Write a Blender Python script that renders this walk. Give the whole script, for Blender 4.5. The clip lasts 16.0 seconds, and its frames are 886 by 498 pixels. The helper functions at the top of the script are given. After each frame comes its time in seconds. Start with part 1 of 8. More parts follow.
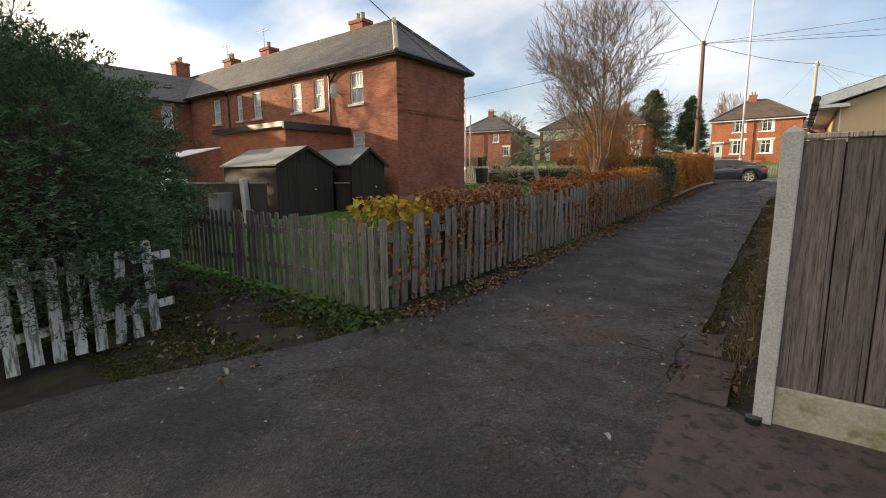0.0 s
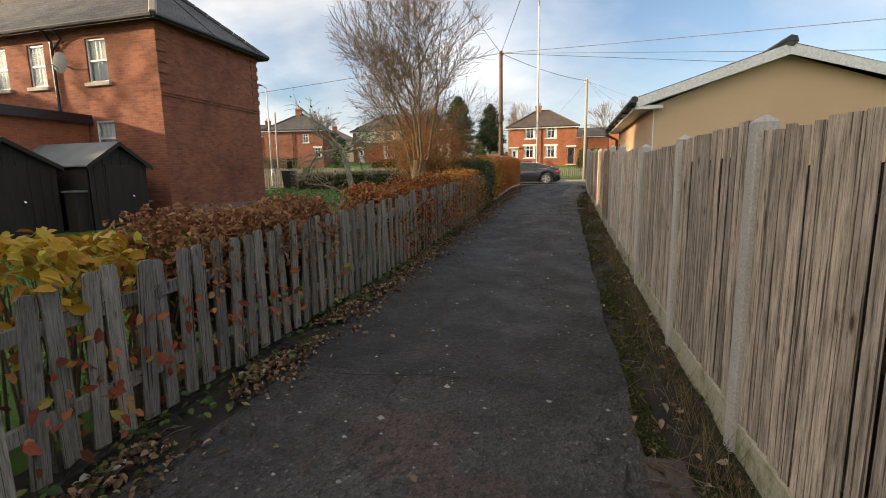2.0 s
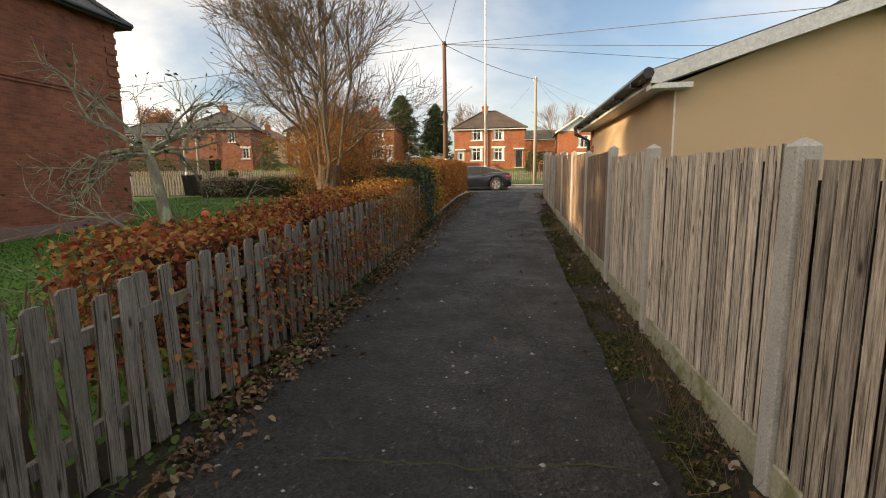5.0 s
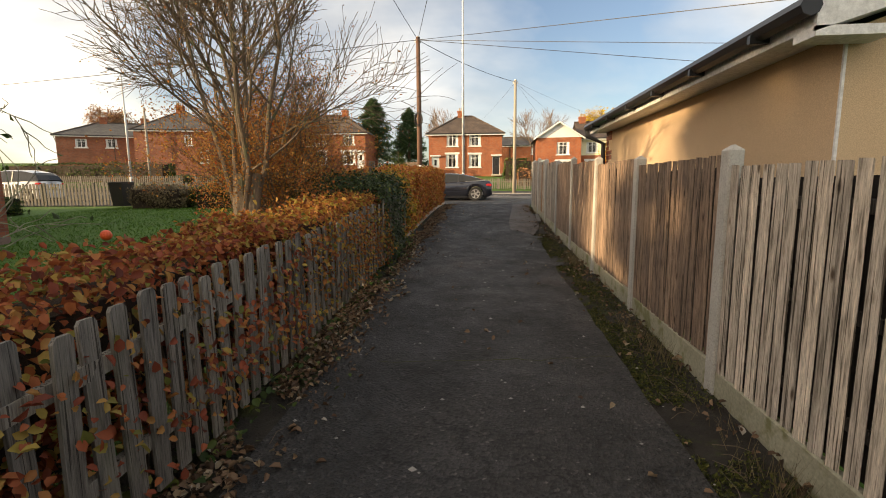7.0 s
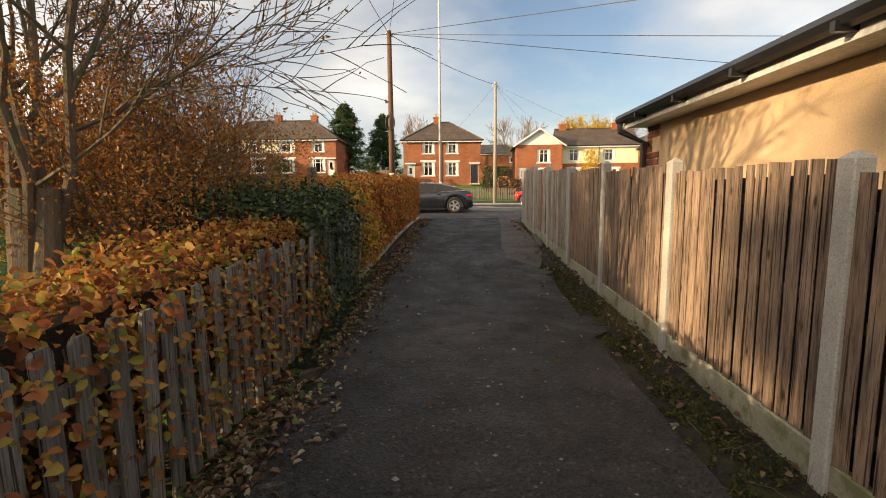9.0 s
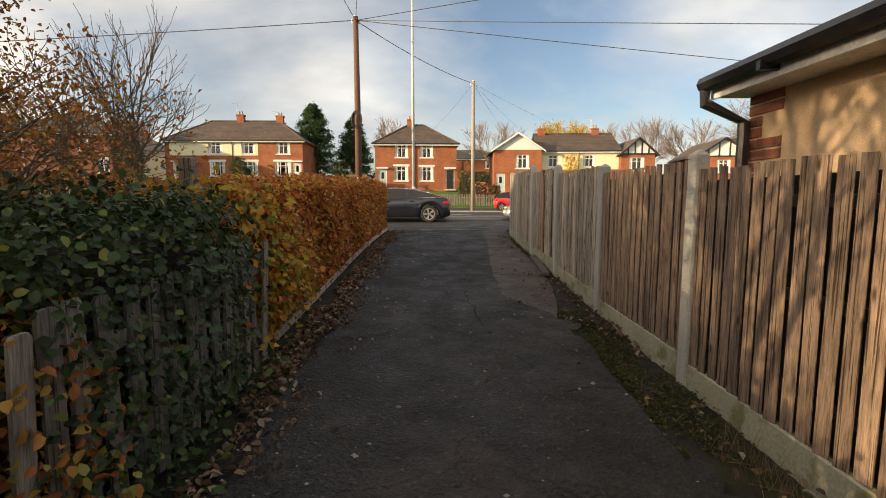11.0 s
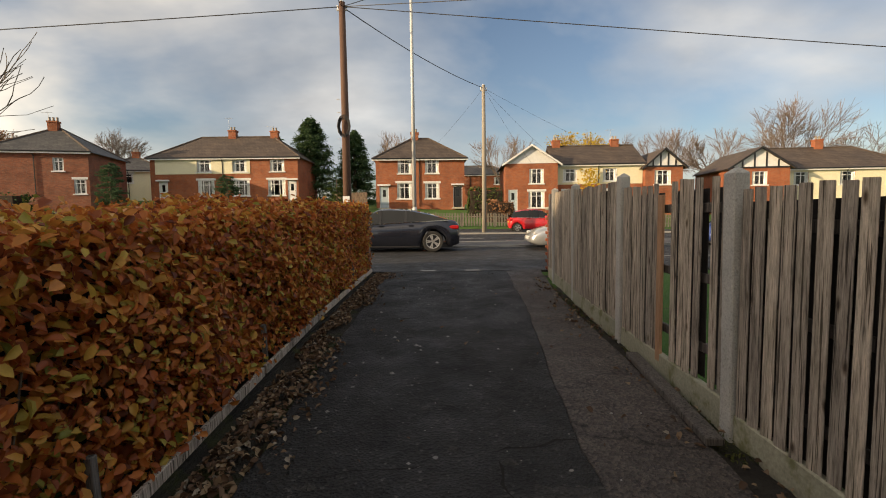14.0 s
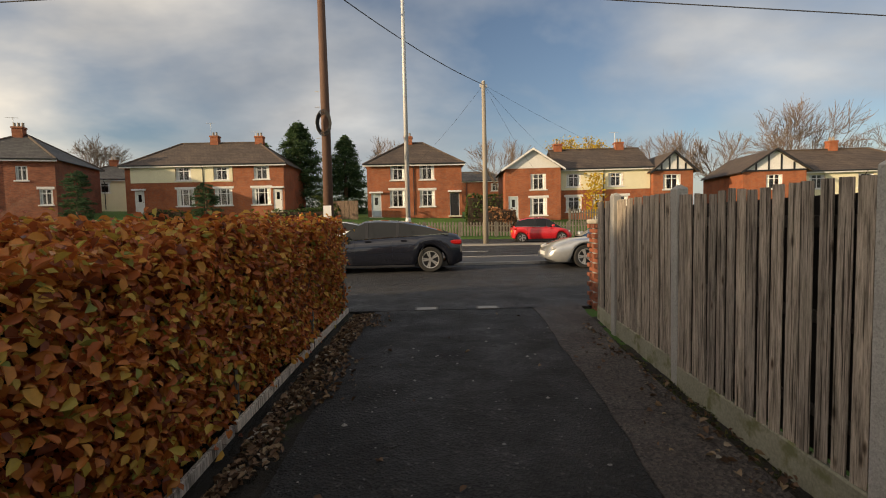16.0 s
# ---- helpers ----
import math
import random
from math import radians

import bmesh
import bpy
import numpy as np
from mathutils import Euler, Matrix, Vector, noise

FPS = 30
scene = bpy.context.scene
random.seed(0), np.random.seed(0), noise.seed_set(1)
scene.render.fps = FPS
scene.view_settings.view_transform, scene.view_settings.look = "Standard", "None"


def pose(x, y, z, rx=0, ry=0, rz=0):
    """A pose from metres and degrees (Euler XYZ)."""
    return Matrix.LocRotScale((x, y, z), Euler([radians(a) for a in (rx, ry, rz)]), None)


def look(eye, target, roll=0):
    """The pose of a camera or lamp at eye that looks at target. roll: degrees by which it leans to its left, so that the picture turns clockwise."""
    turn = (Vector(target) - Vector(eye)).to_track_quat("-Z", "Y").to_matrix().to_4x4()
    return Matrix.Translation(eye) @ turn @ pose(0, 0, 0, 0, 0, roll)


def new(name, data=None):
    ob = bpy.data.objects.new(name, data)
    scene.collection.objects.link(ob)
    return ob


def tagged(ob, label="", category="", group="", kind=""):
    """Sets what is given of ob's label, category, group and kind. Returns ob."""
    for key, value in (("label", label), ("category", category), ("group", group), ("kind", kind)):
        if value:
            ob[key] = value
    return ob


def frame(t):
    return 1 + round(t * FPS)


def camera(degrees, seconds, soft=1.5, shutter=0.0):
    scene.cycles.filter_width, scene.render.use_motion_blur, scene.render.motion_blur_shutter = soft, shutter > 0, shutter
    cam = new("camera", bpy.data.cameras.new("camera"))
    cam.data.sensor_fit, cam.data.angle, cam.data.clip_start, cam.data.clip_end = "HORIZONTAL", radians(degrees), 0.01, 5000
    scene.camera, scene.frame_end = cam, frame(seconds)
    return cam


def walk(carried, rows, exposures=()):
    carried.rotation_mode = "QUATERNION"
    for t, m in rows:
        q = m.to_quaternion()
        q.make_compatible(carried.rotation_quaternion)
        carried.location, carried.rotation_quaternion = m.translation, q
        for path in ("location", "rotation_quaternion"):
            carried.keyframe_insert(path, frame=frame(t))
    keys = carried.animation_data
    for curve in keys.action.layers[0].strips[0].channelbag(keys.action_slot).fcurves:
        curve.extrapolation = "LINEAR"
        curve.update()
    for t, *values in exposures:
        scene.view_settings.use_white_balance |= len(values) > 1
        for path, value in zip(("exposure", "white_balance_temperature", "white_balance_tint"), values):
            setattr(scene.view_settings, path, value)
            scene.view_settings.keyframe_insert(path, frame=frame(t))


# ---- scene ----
cam = camera(87.43, 16.0, 1.0)
PATH = [
    (0, (0.150, -0.170, 1.479), (-1.040, 1.408, 1.174), -0.55),
    (0.5, (-0.197, 0.299, 1.486), (-1.151, 2.031, 1.185), -0.27),
    (1, (-0.491, 0.875, 1.501), (-1.248, 2.701, 1.198), -0.46),
    (1.5, (-0.696, 1.448, 1.482), (-1.291, 3.332, 1.174), -0.66),
    (2, (-0.853, 2.028, 1.529), (-1.359, 3.938, 1.224), -0.92),
    (2.5, (-0.892, 2.624, 1.554), (-1.295, 4.561, 1.264), -0.90),
    (3, (-0.971, 3.212, 1.613), (-1.335, 5.157, 1.325), -0.93),
    (3.5, (-0.979, 3.813, 1.600), (-1.320, 5.762, 1.307), -0.86),
    (3.7, (-1.009, 4.008, 1.576), (-1.345, 5.957, 1.283), -0.88),
    (5.8, (-1.385, 6.900, 1.801), (-1.630, 8.861, 1.496), -0.62),
    (6, (-1.435, 7.174, 1.787), (-1.668, 9.138, 1.486), -0.55),
    (6.5, (-1.529, 7.854, 1.818), (-1.737, 9.823, 1.534), -0.49),
    (7, (-1.613, 8.502, 1.855), (-1.792, 10.475, 1.579), -0.47),
    (7.5, (-1.662, 9.229, 1.877), (-1.816, 11.205, 1.611), -0.25),
    (8, (-1.701, 9.977, 1.903), (-1.837, 11.956, 1.642), -0.41),
    (8.5, (-1.768, 10.707, 1.936), (-1.879, 12.688, 1.684), -0.50),
    (9, (-1.805, 11.399, 1.963), (-1.884, 13.383, 1.721), -0.50),
    (9.2, (-1.821, 11.684, 1.970), (-1.892, 13.669, 1.732), -0.35),
    (11.3, (-1.844, 14.496, 2.015), (-1.805, 16.484, 1.798), -0.19),
    (11.5, (-1.815, 14.779, 2.059), (-1.774, 16.767, 1.838), -0.31),
    (12, (-1.752, 15.479, 2.097), (-1.707, 17.466, 1.880), -0.61),
    (12.5, (-1.751, 16.215, 2.136), (-1.725, 18.204, 1.935), -0.73),
    (13, (-1.752, 16.935, 2.152), (-1.741, 18.927, 1.973), -0.54),
    (13.5, (-1.808, 17.625, 2.218), (-1.809, 19.618, 2.056), -0.64),
    (14, (-1.791, 18.316, 2.238), (-1.792, 20.311, 2.091), -0.74),
    (14.5, (-1.929, 18.935, 2.294), (-1.926, 20.930, 2.163), -0.96),
    (15, (-1.955, 19.621, 2.340), (-1.943, 21.617, 2.217), -1.19),
    (15.5, (-1.984, 20.349, 2.373), (-1.969, 22.346, 2.250), -1.26),
    (16, (-1.919, 21.086, 2.391), (-1.898, 23.082, 2.274), -1.28),
]
walk(cam, [(t, look(eye, target, roll)) for t, eye, target, roll in PATH], exposures=[(0.0, 1.08, 7000, 10), (3.0, 1.08, 7300, 10), (7.0, 1.05, 7900, 10), (9.2, 0.92, 7900, 10), (12.5, 0.68, 7600, 10), (16.0, 0.2, 7450, 10)])

# ---- world, sun and sky ----
SUN_WAY = Vector((-0.91, -0.415, 0.0)).normalized()     # towards the sun, on the plan
SUN_UP = radians(13.0)
sun_data = bpy.data.lights.new("sun", "SUN")
sun_data.energy, sun_data.angle, sun_data.color = 4.3, radians(0.6), (1.0, 0.79, 0.54)
sun_ob = new("sun", sun_data)
to_sun = Vector((SUN_WAY.x * math.cos(SUN_UP), SUN_WAY.y * math.cos(SUN_UP), math.sin(SUN_UP)))
sun_ob.matrix_world = look(to_sun * 100, (0, 0, 0))

world = bpy.data.worlds.new("world")
scene.world = world
world.use_nodes = True
wn, wl = world.node_tree.nodes, world.node_tree.links
wn.clear()


def wnode(kind, **values):
    n = wn.new(kind)
    for key, value in values.items():
        n.inputs[key].default_value = value
    return n


sky = wn.new("ShaderNodeTexSky")
sky.sky_type, sky.sun_disc = "NISHITA", False
sky.sun_elevation, sky.sun_rotation = SUN_UP, math.atan2(SUN_WAY.x, SUN_WAY.y)
sky.air_density, sky.dust_density, sky.ozone_density = 1.0, 1.2, 2.0
coord = wn.new("ShaderNodeTexCoord")
split = wn.new("ShaderNodeSeparateXYZ")
wl.new(coord.outputs["Generated"], split.inputs[0])
lift = wn.new("ShaderNodeMath"); lift.operation = "MAXIMUM"; lift.inputs[1].default_value = 0.0
wl.new(split.outputs["Z"], lift.inputs[0])
lift2 = wn.new("ShaderNodeMath"); lift2.operation = "ADD"; lift2.inputs[1].default_value = 0.34
wl.new(lift.outputs[0], lift2.inputs[0])
flat = wn.new("ShaderNodeVectorMath"); flat.operation = "DIVIDE"
comb = wn.new("ShaderNodeCombineXYZ")
for k in range(3):
    wl.new(lift2.outputs[0], comb.inputs[k])
wl.new(coord.outputs["Generated"], flat.inputs[0])
wl.new(comb.outputs[0], flat.inputs[1])
mapping = wnode("ShaderNodeMapping", Scale=(0.8, 1.0, 0.0), Location=(4.1, 1.3, 0.0))
wl.new(flat.outputs[0], mapping.inputs[0])
clouds = wnode("ShaderNodeTexNoise", Scale=1.25, Detail=6.0, Roughness=0.5, Distortion=0.2)
wl.new(mapping.outputs[0], clouds.inputs["Vector"])
cover = wn.new("ShaderNodeValToRGB")
cover.color_ramp.elements[0].position, cover.color_ramp.elements[0].color = 0.36, (0, 0, 0, 1)
cover.color_ramp.elements[1].position, cover.color_ramp.elements[1].color = 0.62, (1, 1, 1, 1)
wl.new(clouds.outputs["Fac"], cover.inputs[0])
shade = wnode("ShaderNodeTexNoise", Scale=2.4, Detail=5.0, Roughness=0.5)
wl.new(mapping.outputs[0], shade.inputs["Vector"])
tone = wn.new("ShaderNodeValToRGB")
tone.color_ramp.elements[0].position, tone.color_ramp.elements[0].color = 0.30, (0.31, 0.33, 0.365, 1)
tone.color_ramp.elements[1].position, tone.color_ramp.elements[1].color = 0.72, (0.62, 0.62, 0.62, 1)
wl.new(shade.outputs["Fac"], tone.inputs[0])
# clouds are brighter and warmer on the side of the sun
side = wn.new("ShaderNodeVectorMath"); side.operation = "DOT_PRODUCT"
side.inputs[1].default_value = tuple(to_sun)
wl.new(coord.outputs["Generated"], side.inputs[0])
glow = wn.new("ShaderNodeValToRGB")
glow.color_ramp.elements[0].position, glow.color_ramp.elements[0].color = 0.0, (0.92, 0.97, 1.05, 1)
glow.color_ramp.elements[1].position, glow.color_ramp.elements[1].color = 1.0, (2.75, 2.35, 1.9, 1)
mid = glow.color_ramp.elements.new(0.45); mid.color = (1.95, 1.78, 1.54, 1)
wl.new(side.outputs["Value"], glow.inputs[0])
lit = wn.new("ShaderNodeMix"); lit.data_type, lit.blend_type = "RGBA", "MULTIPLY"; lit.inputs[0].default_value = 1.0
wl.new(tone.outputs[0], lit.inputs["A"]); wl.new(glow.outputs[0], lit.inputs["B"])
blue = wn.new("ShaderNodeMix"); blue.data_type, blue.blend_type = "RGBA", "MULTIPLY"; blue.inputs[0].default_value = 1.0
blue.inputs["B"].default_value = (0.105, 0.105, 0.115, 1)
wl.new(sky.outputs[0], blue.inputs["A"])
both = wn.new("ShaderNodeMix"); both.data_type = "RGBA"
wl.new(cover.outputs[0], both.inputs[0]); wl.new(blue.outputs["Result"], both.inputs["A"]); wl.new(lit.outputs["Result"], both.inputs["B"])
back = wn.new("ShaderNodeBackground"); back.inputs["Strength"].default_value = 1.0
wl.new(both.outputs["Result"], back.inputs["Color"])
wout = wn.new("ShaderNodeOutputWorld")
wl.new(back.outputs[0], wout.inputs[0])


# ---- materials ----
def base_nodes(name):
    m = bpy.data.materials.new(name)
    m.use_nodes = True
    n, l = m.node_tree.nodes, m.node_tree.links
    return m, n, l, n["Principled BSDF"]


def ramp_node(n, stops, hard=False):
    r = n.new("ShaderNodeValToRGB")
    r.color_ramp.interpolation = "CONSTANT" if hard else "LINEAR"
    while len(r.color_ramp.elements) < len(stops):
        r.color_ramp.elements.new(0.5)
    for e, (p, c) in zip(r.color_ramp.elements, stops):
        e.position, e.color = p, (*c, 1)
    return r


def noise_node(n, l, vec, scale, detail=5.0, rough=0.6):
    t = n.new("ShaderNodeTexNoise")
    t.inputs["Scale"].default_value, t.inputs["Detail"].default_value, t.inputs["Roughness"].default_value = scale, detail, rough
    l.new(vec, t.inputs["Vector"])
    return t.outputs["Fac"]


def mix_node(n, l, fac, a, b, blend="MIX"):
    x = n.new("ShaderNodeMix")
    x.data_type, x.blend_type = "RGBA", blend
    for sock, v in ((x.inputs[0], fac), (x.inputs["A"], a), (x.inputs["B"], b)):
        if hasattr(v, "is_linked"):
            l.new(v, sock)
        elif isinstance(v, tuple):
            sock.default_value = (*v, 1)
        else:
            sock.default_value = v
    return x.outputs["Result"]


def place_vec(n, l, stretch=(1, 1, 1), random_shift=False):
    c = n.new("ShaderNodeTexCoord")
    v = c.outputs["Object"]
    if random_shift:
        info = n.new("ShaderNodeObjectInfo")
        far = n.new("ShaderNodeVectorMath"); far.operation = "SCALE"; far.inputs[0].default_value = (37.0, 53.0, 71.0)
        l.new(info.outputs["Random"], far.inputs["Scale"])
        s = n.new("ShaderNodeVectorMath"); s.operation = "ADD"
        l.new(v, s.inputs[0]); l.new(far.outputs[0], s.inputs[1])
        v = s.outputs[0]
    m = n.new("ShaderNodeMapping")
    m.inputs["Scale"].default_value = stretch
    l.new(v, m.inputs[0])
    return m.outputs[0]


def bump_to(n, l, bsdf, height, strength, distance):
    b = n.new("ShaderNodeBump")
    b.inputs["Strength"].default_value, b.inputs["Distance"].default_value = strength, distance
    l.new(height, b.inputs["Height"])
    l.new(b.outputs[0], bsdf.inputs["Normal"])


def surface(name, dark, light, scale=3.0, fine=40.0, rough=0.8, bump=0.4, depth=0.01, metal=0.0, stretch=(1, 1, 1), vary=0.0, spots=None, own=False):
    """Two-scale variation between two colours; vary: how much single pieces differ; spots: (colour, scale, amount)."""
    m, n, l, b = base_nodes(name)
    v = place_vec(n, l, stretch, random_shift=own or vary > 0)
    big, small = noise_node(n, l, v, scale), noise_node(n, l, v, fine, 6.0, 0.65)
    r = ramp_node(n, [(0.32, dark), (0.68, light)])
    l.new(big, r.inputs[0])
    mean = tuple((a + c) / 2 for a, c in zip(dark, light))
    r2 = ramp_node(n, [(0.3, tuple(x * 0.55 for x in mean)), (0.7, tuple(min(1, x * 1.45) for x in mean))])
    l.new(small, r2.inputs[0])
    col = mix_node(n, l, 0.5, r.outputs[0], r2.outputs[0])
    if spots:
        sc, sscale, amount = spots
        sr = ramp_node(n, [(0.62 - amount * 0.3, (0, 0, 0)), (0.72 - amount * 0.3, (1, 1, 1))])
        l.new(noise_node(n, l, v, sscale, 6.0, 0.6), sr.inputs[0])
        col = mix_node(n, l, sr.outputs[0], col, sc)
    if vary > 0:
        info = n.new("ShaderNodeObjectInfo")
        vr = ramp_node(n, [(0.0, (1 - vary, 1 - vary * 0.95, 1 - vary * 0.9)), (1.0, (1 + vary, 1 + vary * 0.92, 1 + vary * 0.8))])
        l.new(info.outputs["Random"], vr.inputs[0])
        col = mix_node(n, l, 1.0, col, vr.outputs[0], "MULTIPLY")
    l.new(col, b.inputs["Base Color"])
    b.inputs["Roughness"].default_value, b.inputs["Metallic"].default_value = rough, metal
    if bump:
        bump_to(n, l, b, small, bump, depth)
    return m


def wood_mat(name, dark, light, vary=0.2, green=0.25, knots=True, grain=1.0):
    """Weathered sawn timber: long streaks at two widths, open checks, knots, and a green bloom in places."""
    m, n, l, b = base_nodes(name)
    v = place_vec(n, l, (1, 1, 1), random_shift=True)

    def stretched(k):
        q = n.new("ShaderNodeMapping")
        q.inputs["Scale"].default_value = k
        l.new(v, q.inputs[0])
        return q.outputs[0]

    wide = noise_node(n, l, stretched((30, 30, 2.6)), 1.0, 5.0, 0.62)
    fine = noise_node(n, l, stretched((140, 140, 8.0)), grain, 5.0, 0.72)
    r = ramp_node(n, [(0.30, dark), (0.46, tuple(a * 0.4 + c * 0.6 for a, c in zip(dark, light))), (0.66, light)])
    l.new(wide, r.inputs[0])
    r2 = ramp_node(n, [(0.32, (0.42, 0.40, 0.38)), (0.48, (0.95, 0.95, 0.95)), (0.68, (1.45, 1.43, 1.4))])
    l.new(fine, r2.inputs[0])
    col = mix_node(n, l, 1.0, r.outputs[0], r2.outputs[0], "MULTIPLY")
    checks = ramp_node(n, [(0.60, (1, 1, 1)), (0.64, (0.2, 0.18, 0.16))])
    l.new(noise_node(n, l, stretched((60, 60, 0.9)), 1.3, 2.0, 0.5), checks.inputs[0])
    col = mix_node(n, l, 1.0, col, checks.outputs[0], "MULTIPLY")
    if knots:
        vor = n.new("ShaderNodeTexVoronoi")
        vor.inputs["Scale"].default_value = 1.0
        l.new(stretched((9, 9, 3.2)), vor.inputs["Vector"])
        kr = ramp_node(n, [(0.05, (0.18, 0.14, 0.11)), (0.11, (0.7, 0.66, 0.62)), (0.15, (1, 1, 1))])
        l.new(vor.outputs["Distance"], kr.inputs[0])
        col = mix_node(n, l, 1.0, col, kr.outputs[0], "MULTIPLY")
    if green > 0:
        gr = ramp_node(n, [(0.52, (0, 0, 0)), (0.80, (green, green, green))])
        l.new(noise_node(n, l, stretched((7, 7, 2.2)), 1.0, 6.0, 0.65), gr.inputs[0])
        col = mix_node(n, l, gr.outputs[0], col, (0.11, 0.12, 0.05))
    info = n.new("ShaderNodeObjectInfo")
    vr = ramp_node(n, [(0.0, (1 - vary, 1 - vary, 1 - vary * 0.95)), (1.0, (1 + vary, 1 + vary * 0.92, 1 + vary * 0.8))])
    l.new(info.outputs["Random"], vr.inputs[0])
    l.new(mix_node(n, l, 1.0, col, vr.outputs[0], "MULTIPLY"), b.inputs["Base Color"])
    b.inputs["Roughness"].default_value = 0.86
    bump_to(n, l, b, mix_node(n, l, 0.5, fine, wide), 0.7, 0.006)
    return m


def plain(name, colour, rough=0.5, metal=0.0, coat=0.0):
    m, n, l, b = base_nodes(name)
    v = place_vec(n, l)
    r = ramp_node(n, [(0.3, tuple(c * 0.86 for c in colour)), (0.7, tuple(min(1, c * 1.1) for c in colour))])
    l.new(noise_node(n, l, v, 2.5, 6.0), r.inputs[0])
    l.new(r.outputs[0], b.inputs["Base Color"])
    b.inputs["Roughness"].default_value, b.inputs["Metallic"].default_value, b.inputs["Coat Weight"].default_value = rough, metal, coat
    return m


def leaf_mat(name, stops, rough=0.55, through_light=0.25):
    m, n, l, b = base_nodes(name)
    g = n.new("ShaderNodeNewGeometry")
    r = ramp_node(n, stops)
    l.new(g.outputs["Random Per Island"], r.inputs[0])
    v = place_vec(n, l)
    col = mix_node(n, l, 0.35, r.outputs[0], mix_node(n, l, noise_node(n, l, v, 60.0), (0.03, 0.02, 0.01), r.outputs[0]))
    l.new(col, b.inputs["Base Color"])
    b.inputs["Roughness"].default_value = rough
    b.inputs["Specular IOR Level"].default_value = 0.3
    tr = n.new("ShaderNodeBsdfTranslucent")
    l.new(col, tr.inputs[0])
    mixs = n.new("ShaderNodeMixShader"); mixs.inputs[0].default_value = through_light
    l.new(b.outputs[0], mixs.inputs[1]); l.new(tr.outputs[0], mixs.inputs[2])
    l.new(mixs.outputs[0], n["Material Output"].inputs[0])
    return m


def brick_mat(name, a, c, mortar, scale=1.0):
    m, n, l, b = base_nodes(name)
    co = n.new("ShaderNodeTexCoord")
    s = n.new("ShaderNodeSeparateXYZ"); l.new(co.outputs["Object"], s.inputs[0])
    add = n.new("ShaderNodeMath"); l.new(s.outputs[0], add.inputs[0]); l.new(s.outputs[1], add.inputs[1])
    cb = n.new("ShaderNodeCombineXYZ"); l.new(add.outputs[0], cb.inputs[0]); l.new(s.outputs[2], cb.inputs[1])
    t = n.new("ShaderNodeTexBrick")
    l.new(cb.outputs[0], t.inputs["Vector"])
    t.inputs["Color1"].default_value, t.inputs["Color2"].default_value, t.inputs["Mortar"].default_value = (*a, 1), (*c, 1), (*mortar, 1)
    t.inputs["Scale"].default_value = scale
    t.inputs["Brick Width"].default_value, t.inputs["Row Height"].default_value = 0.225, 0.075
    t.inputs["Mortar Size"].default_value, t.inputs["Mortar Smooth"].default_value, t.inputs["Bias"].default_value = 0.006, 0.3, 0.0
    v = place_vec(n, l)
    stain = ramp_node(n, [(0.25, (0.55, 0.5, 0.48)), (0.55, (1, 1, 1)), (0.8, (1.18, 1.12, 1.05))])
    l.new(noise_node(n, l, v, 0.8, 8.0, 0.7), stain.inputs[0])
    col = mix_node(n, l, 1.0, t.outputs["Color"], stain.outputs[0], "MULTIPLY")
    l.new(col, b.inputs["Base Color"])
    b.inputs["Roughness"].default_value = 0.88
    inv = n.new("ShaderNodeMath"); inv.operation = "SUBTRACT"; inv.inputs[0].default_value = 1.0
    l.new(t.outputs["Fac"], inv.inputs[1])
    bump_to(n, l, b, inv.outputs[0], 0.6, 0.012)
    return m


def roof_mat(name, a, c, course=0.25):
    m, n, l, b = base_nodes(name)
    co = n.new("ShaderNodeTexCoord")
    s = n.new("ShaderNodeSeparateXYZ"); l.new(co.outputs["Object"], s.inputs[0])
    add = n.new("ShaderNodeMath"); l.new(s.outputs[0], add.inputs[0]); l.new(s.outputs[1], add.inputs[1])
    cb = n.new("ShaderNodeCombineXYZ"); l.new(add.outputs[0], cb.inputs[0]); l.new(s.outputs[2], cb.inputs[1])
    t = n.new("ShaderNodeTexBrick")
    l.new(cb.outputs[0], t.inputs["Vector"])
    t.inputs["Color1"].default_value, t.inputs["Color2"].default_value = (*a, 1), (*c, 1)
    t.inputs["Mortar"].default_value = (*(x * 0.35 for x in a), 1)
    t.inputs["Scale"].default_value = 1.0
    t.inputs["Brick Width"].default_value, t.inputs["Row Height"].default_value = 0.3, course * 0.6
    t.inputs["Mortar Size"].default_value = 0.009
    v = place_vec(n, l)
    stain = ramp_node(n, [(0.3, (0.65, 0.65, 0.68)), (0.7, (1.3, 1.25, 1.15))])
    l.new(noise_node(n, l, v, 0.7, 7.0, 0.65), stain.inputs[0])
    l.new(mix_node(n, l, 1.0, t.outputs["Color"], stain.outputs[0], "MULTIPLY"), b.inputs["Base Color"])
    b.inputs["Roughness"].default_value = 0.72
    bump_to(n, l, b, t.outputs["Fac"], -0.5, 0.015)
    return m


def glass_mat(name, tint=(0.9, 0.94, 0.95)):
    m, n, l, b = base_nodes(name)
    b.inputs["Base Color"].default_value = (*tint, 1)
    b.inputs["Roughness"].default_value, b.inputs["IOR"].default_value = 0.02, 1.5
    b.inputs["Transmission Weight"].default_value = 1.0
    return m


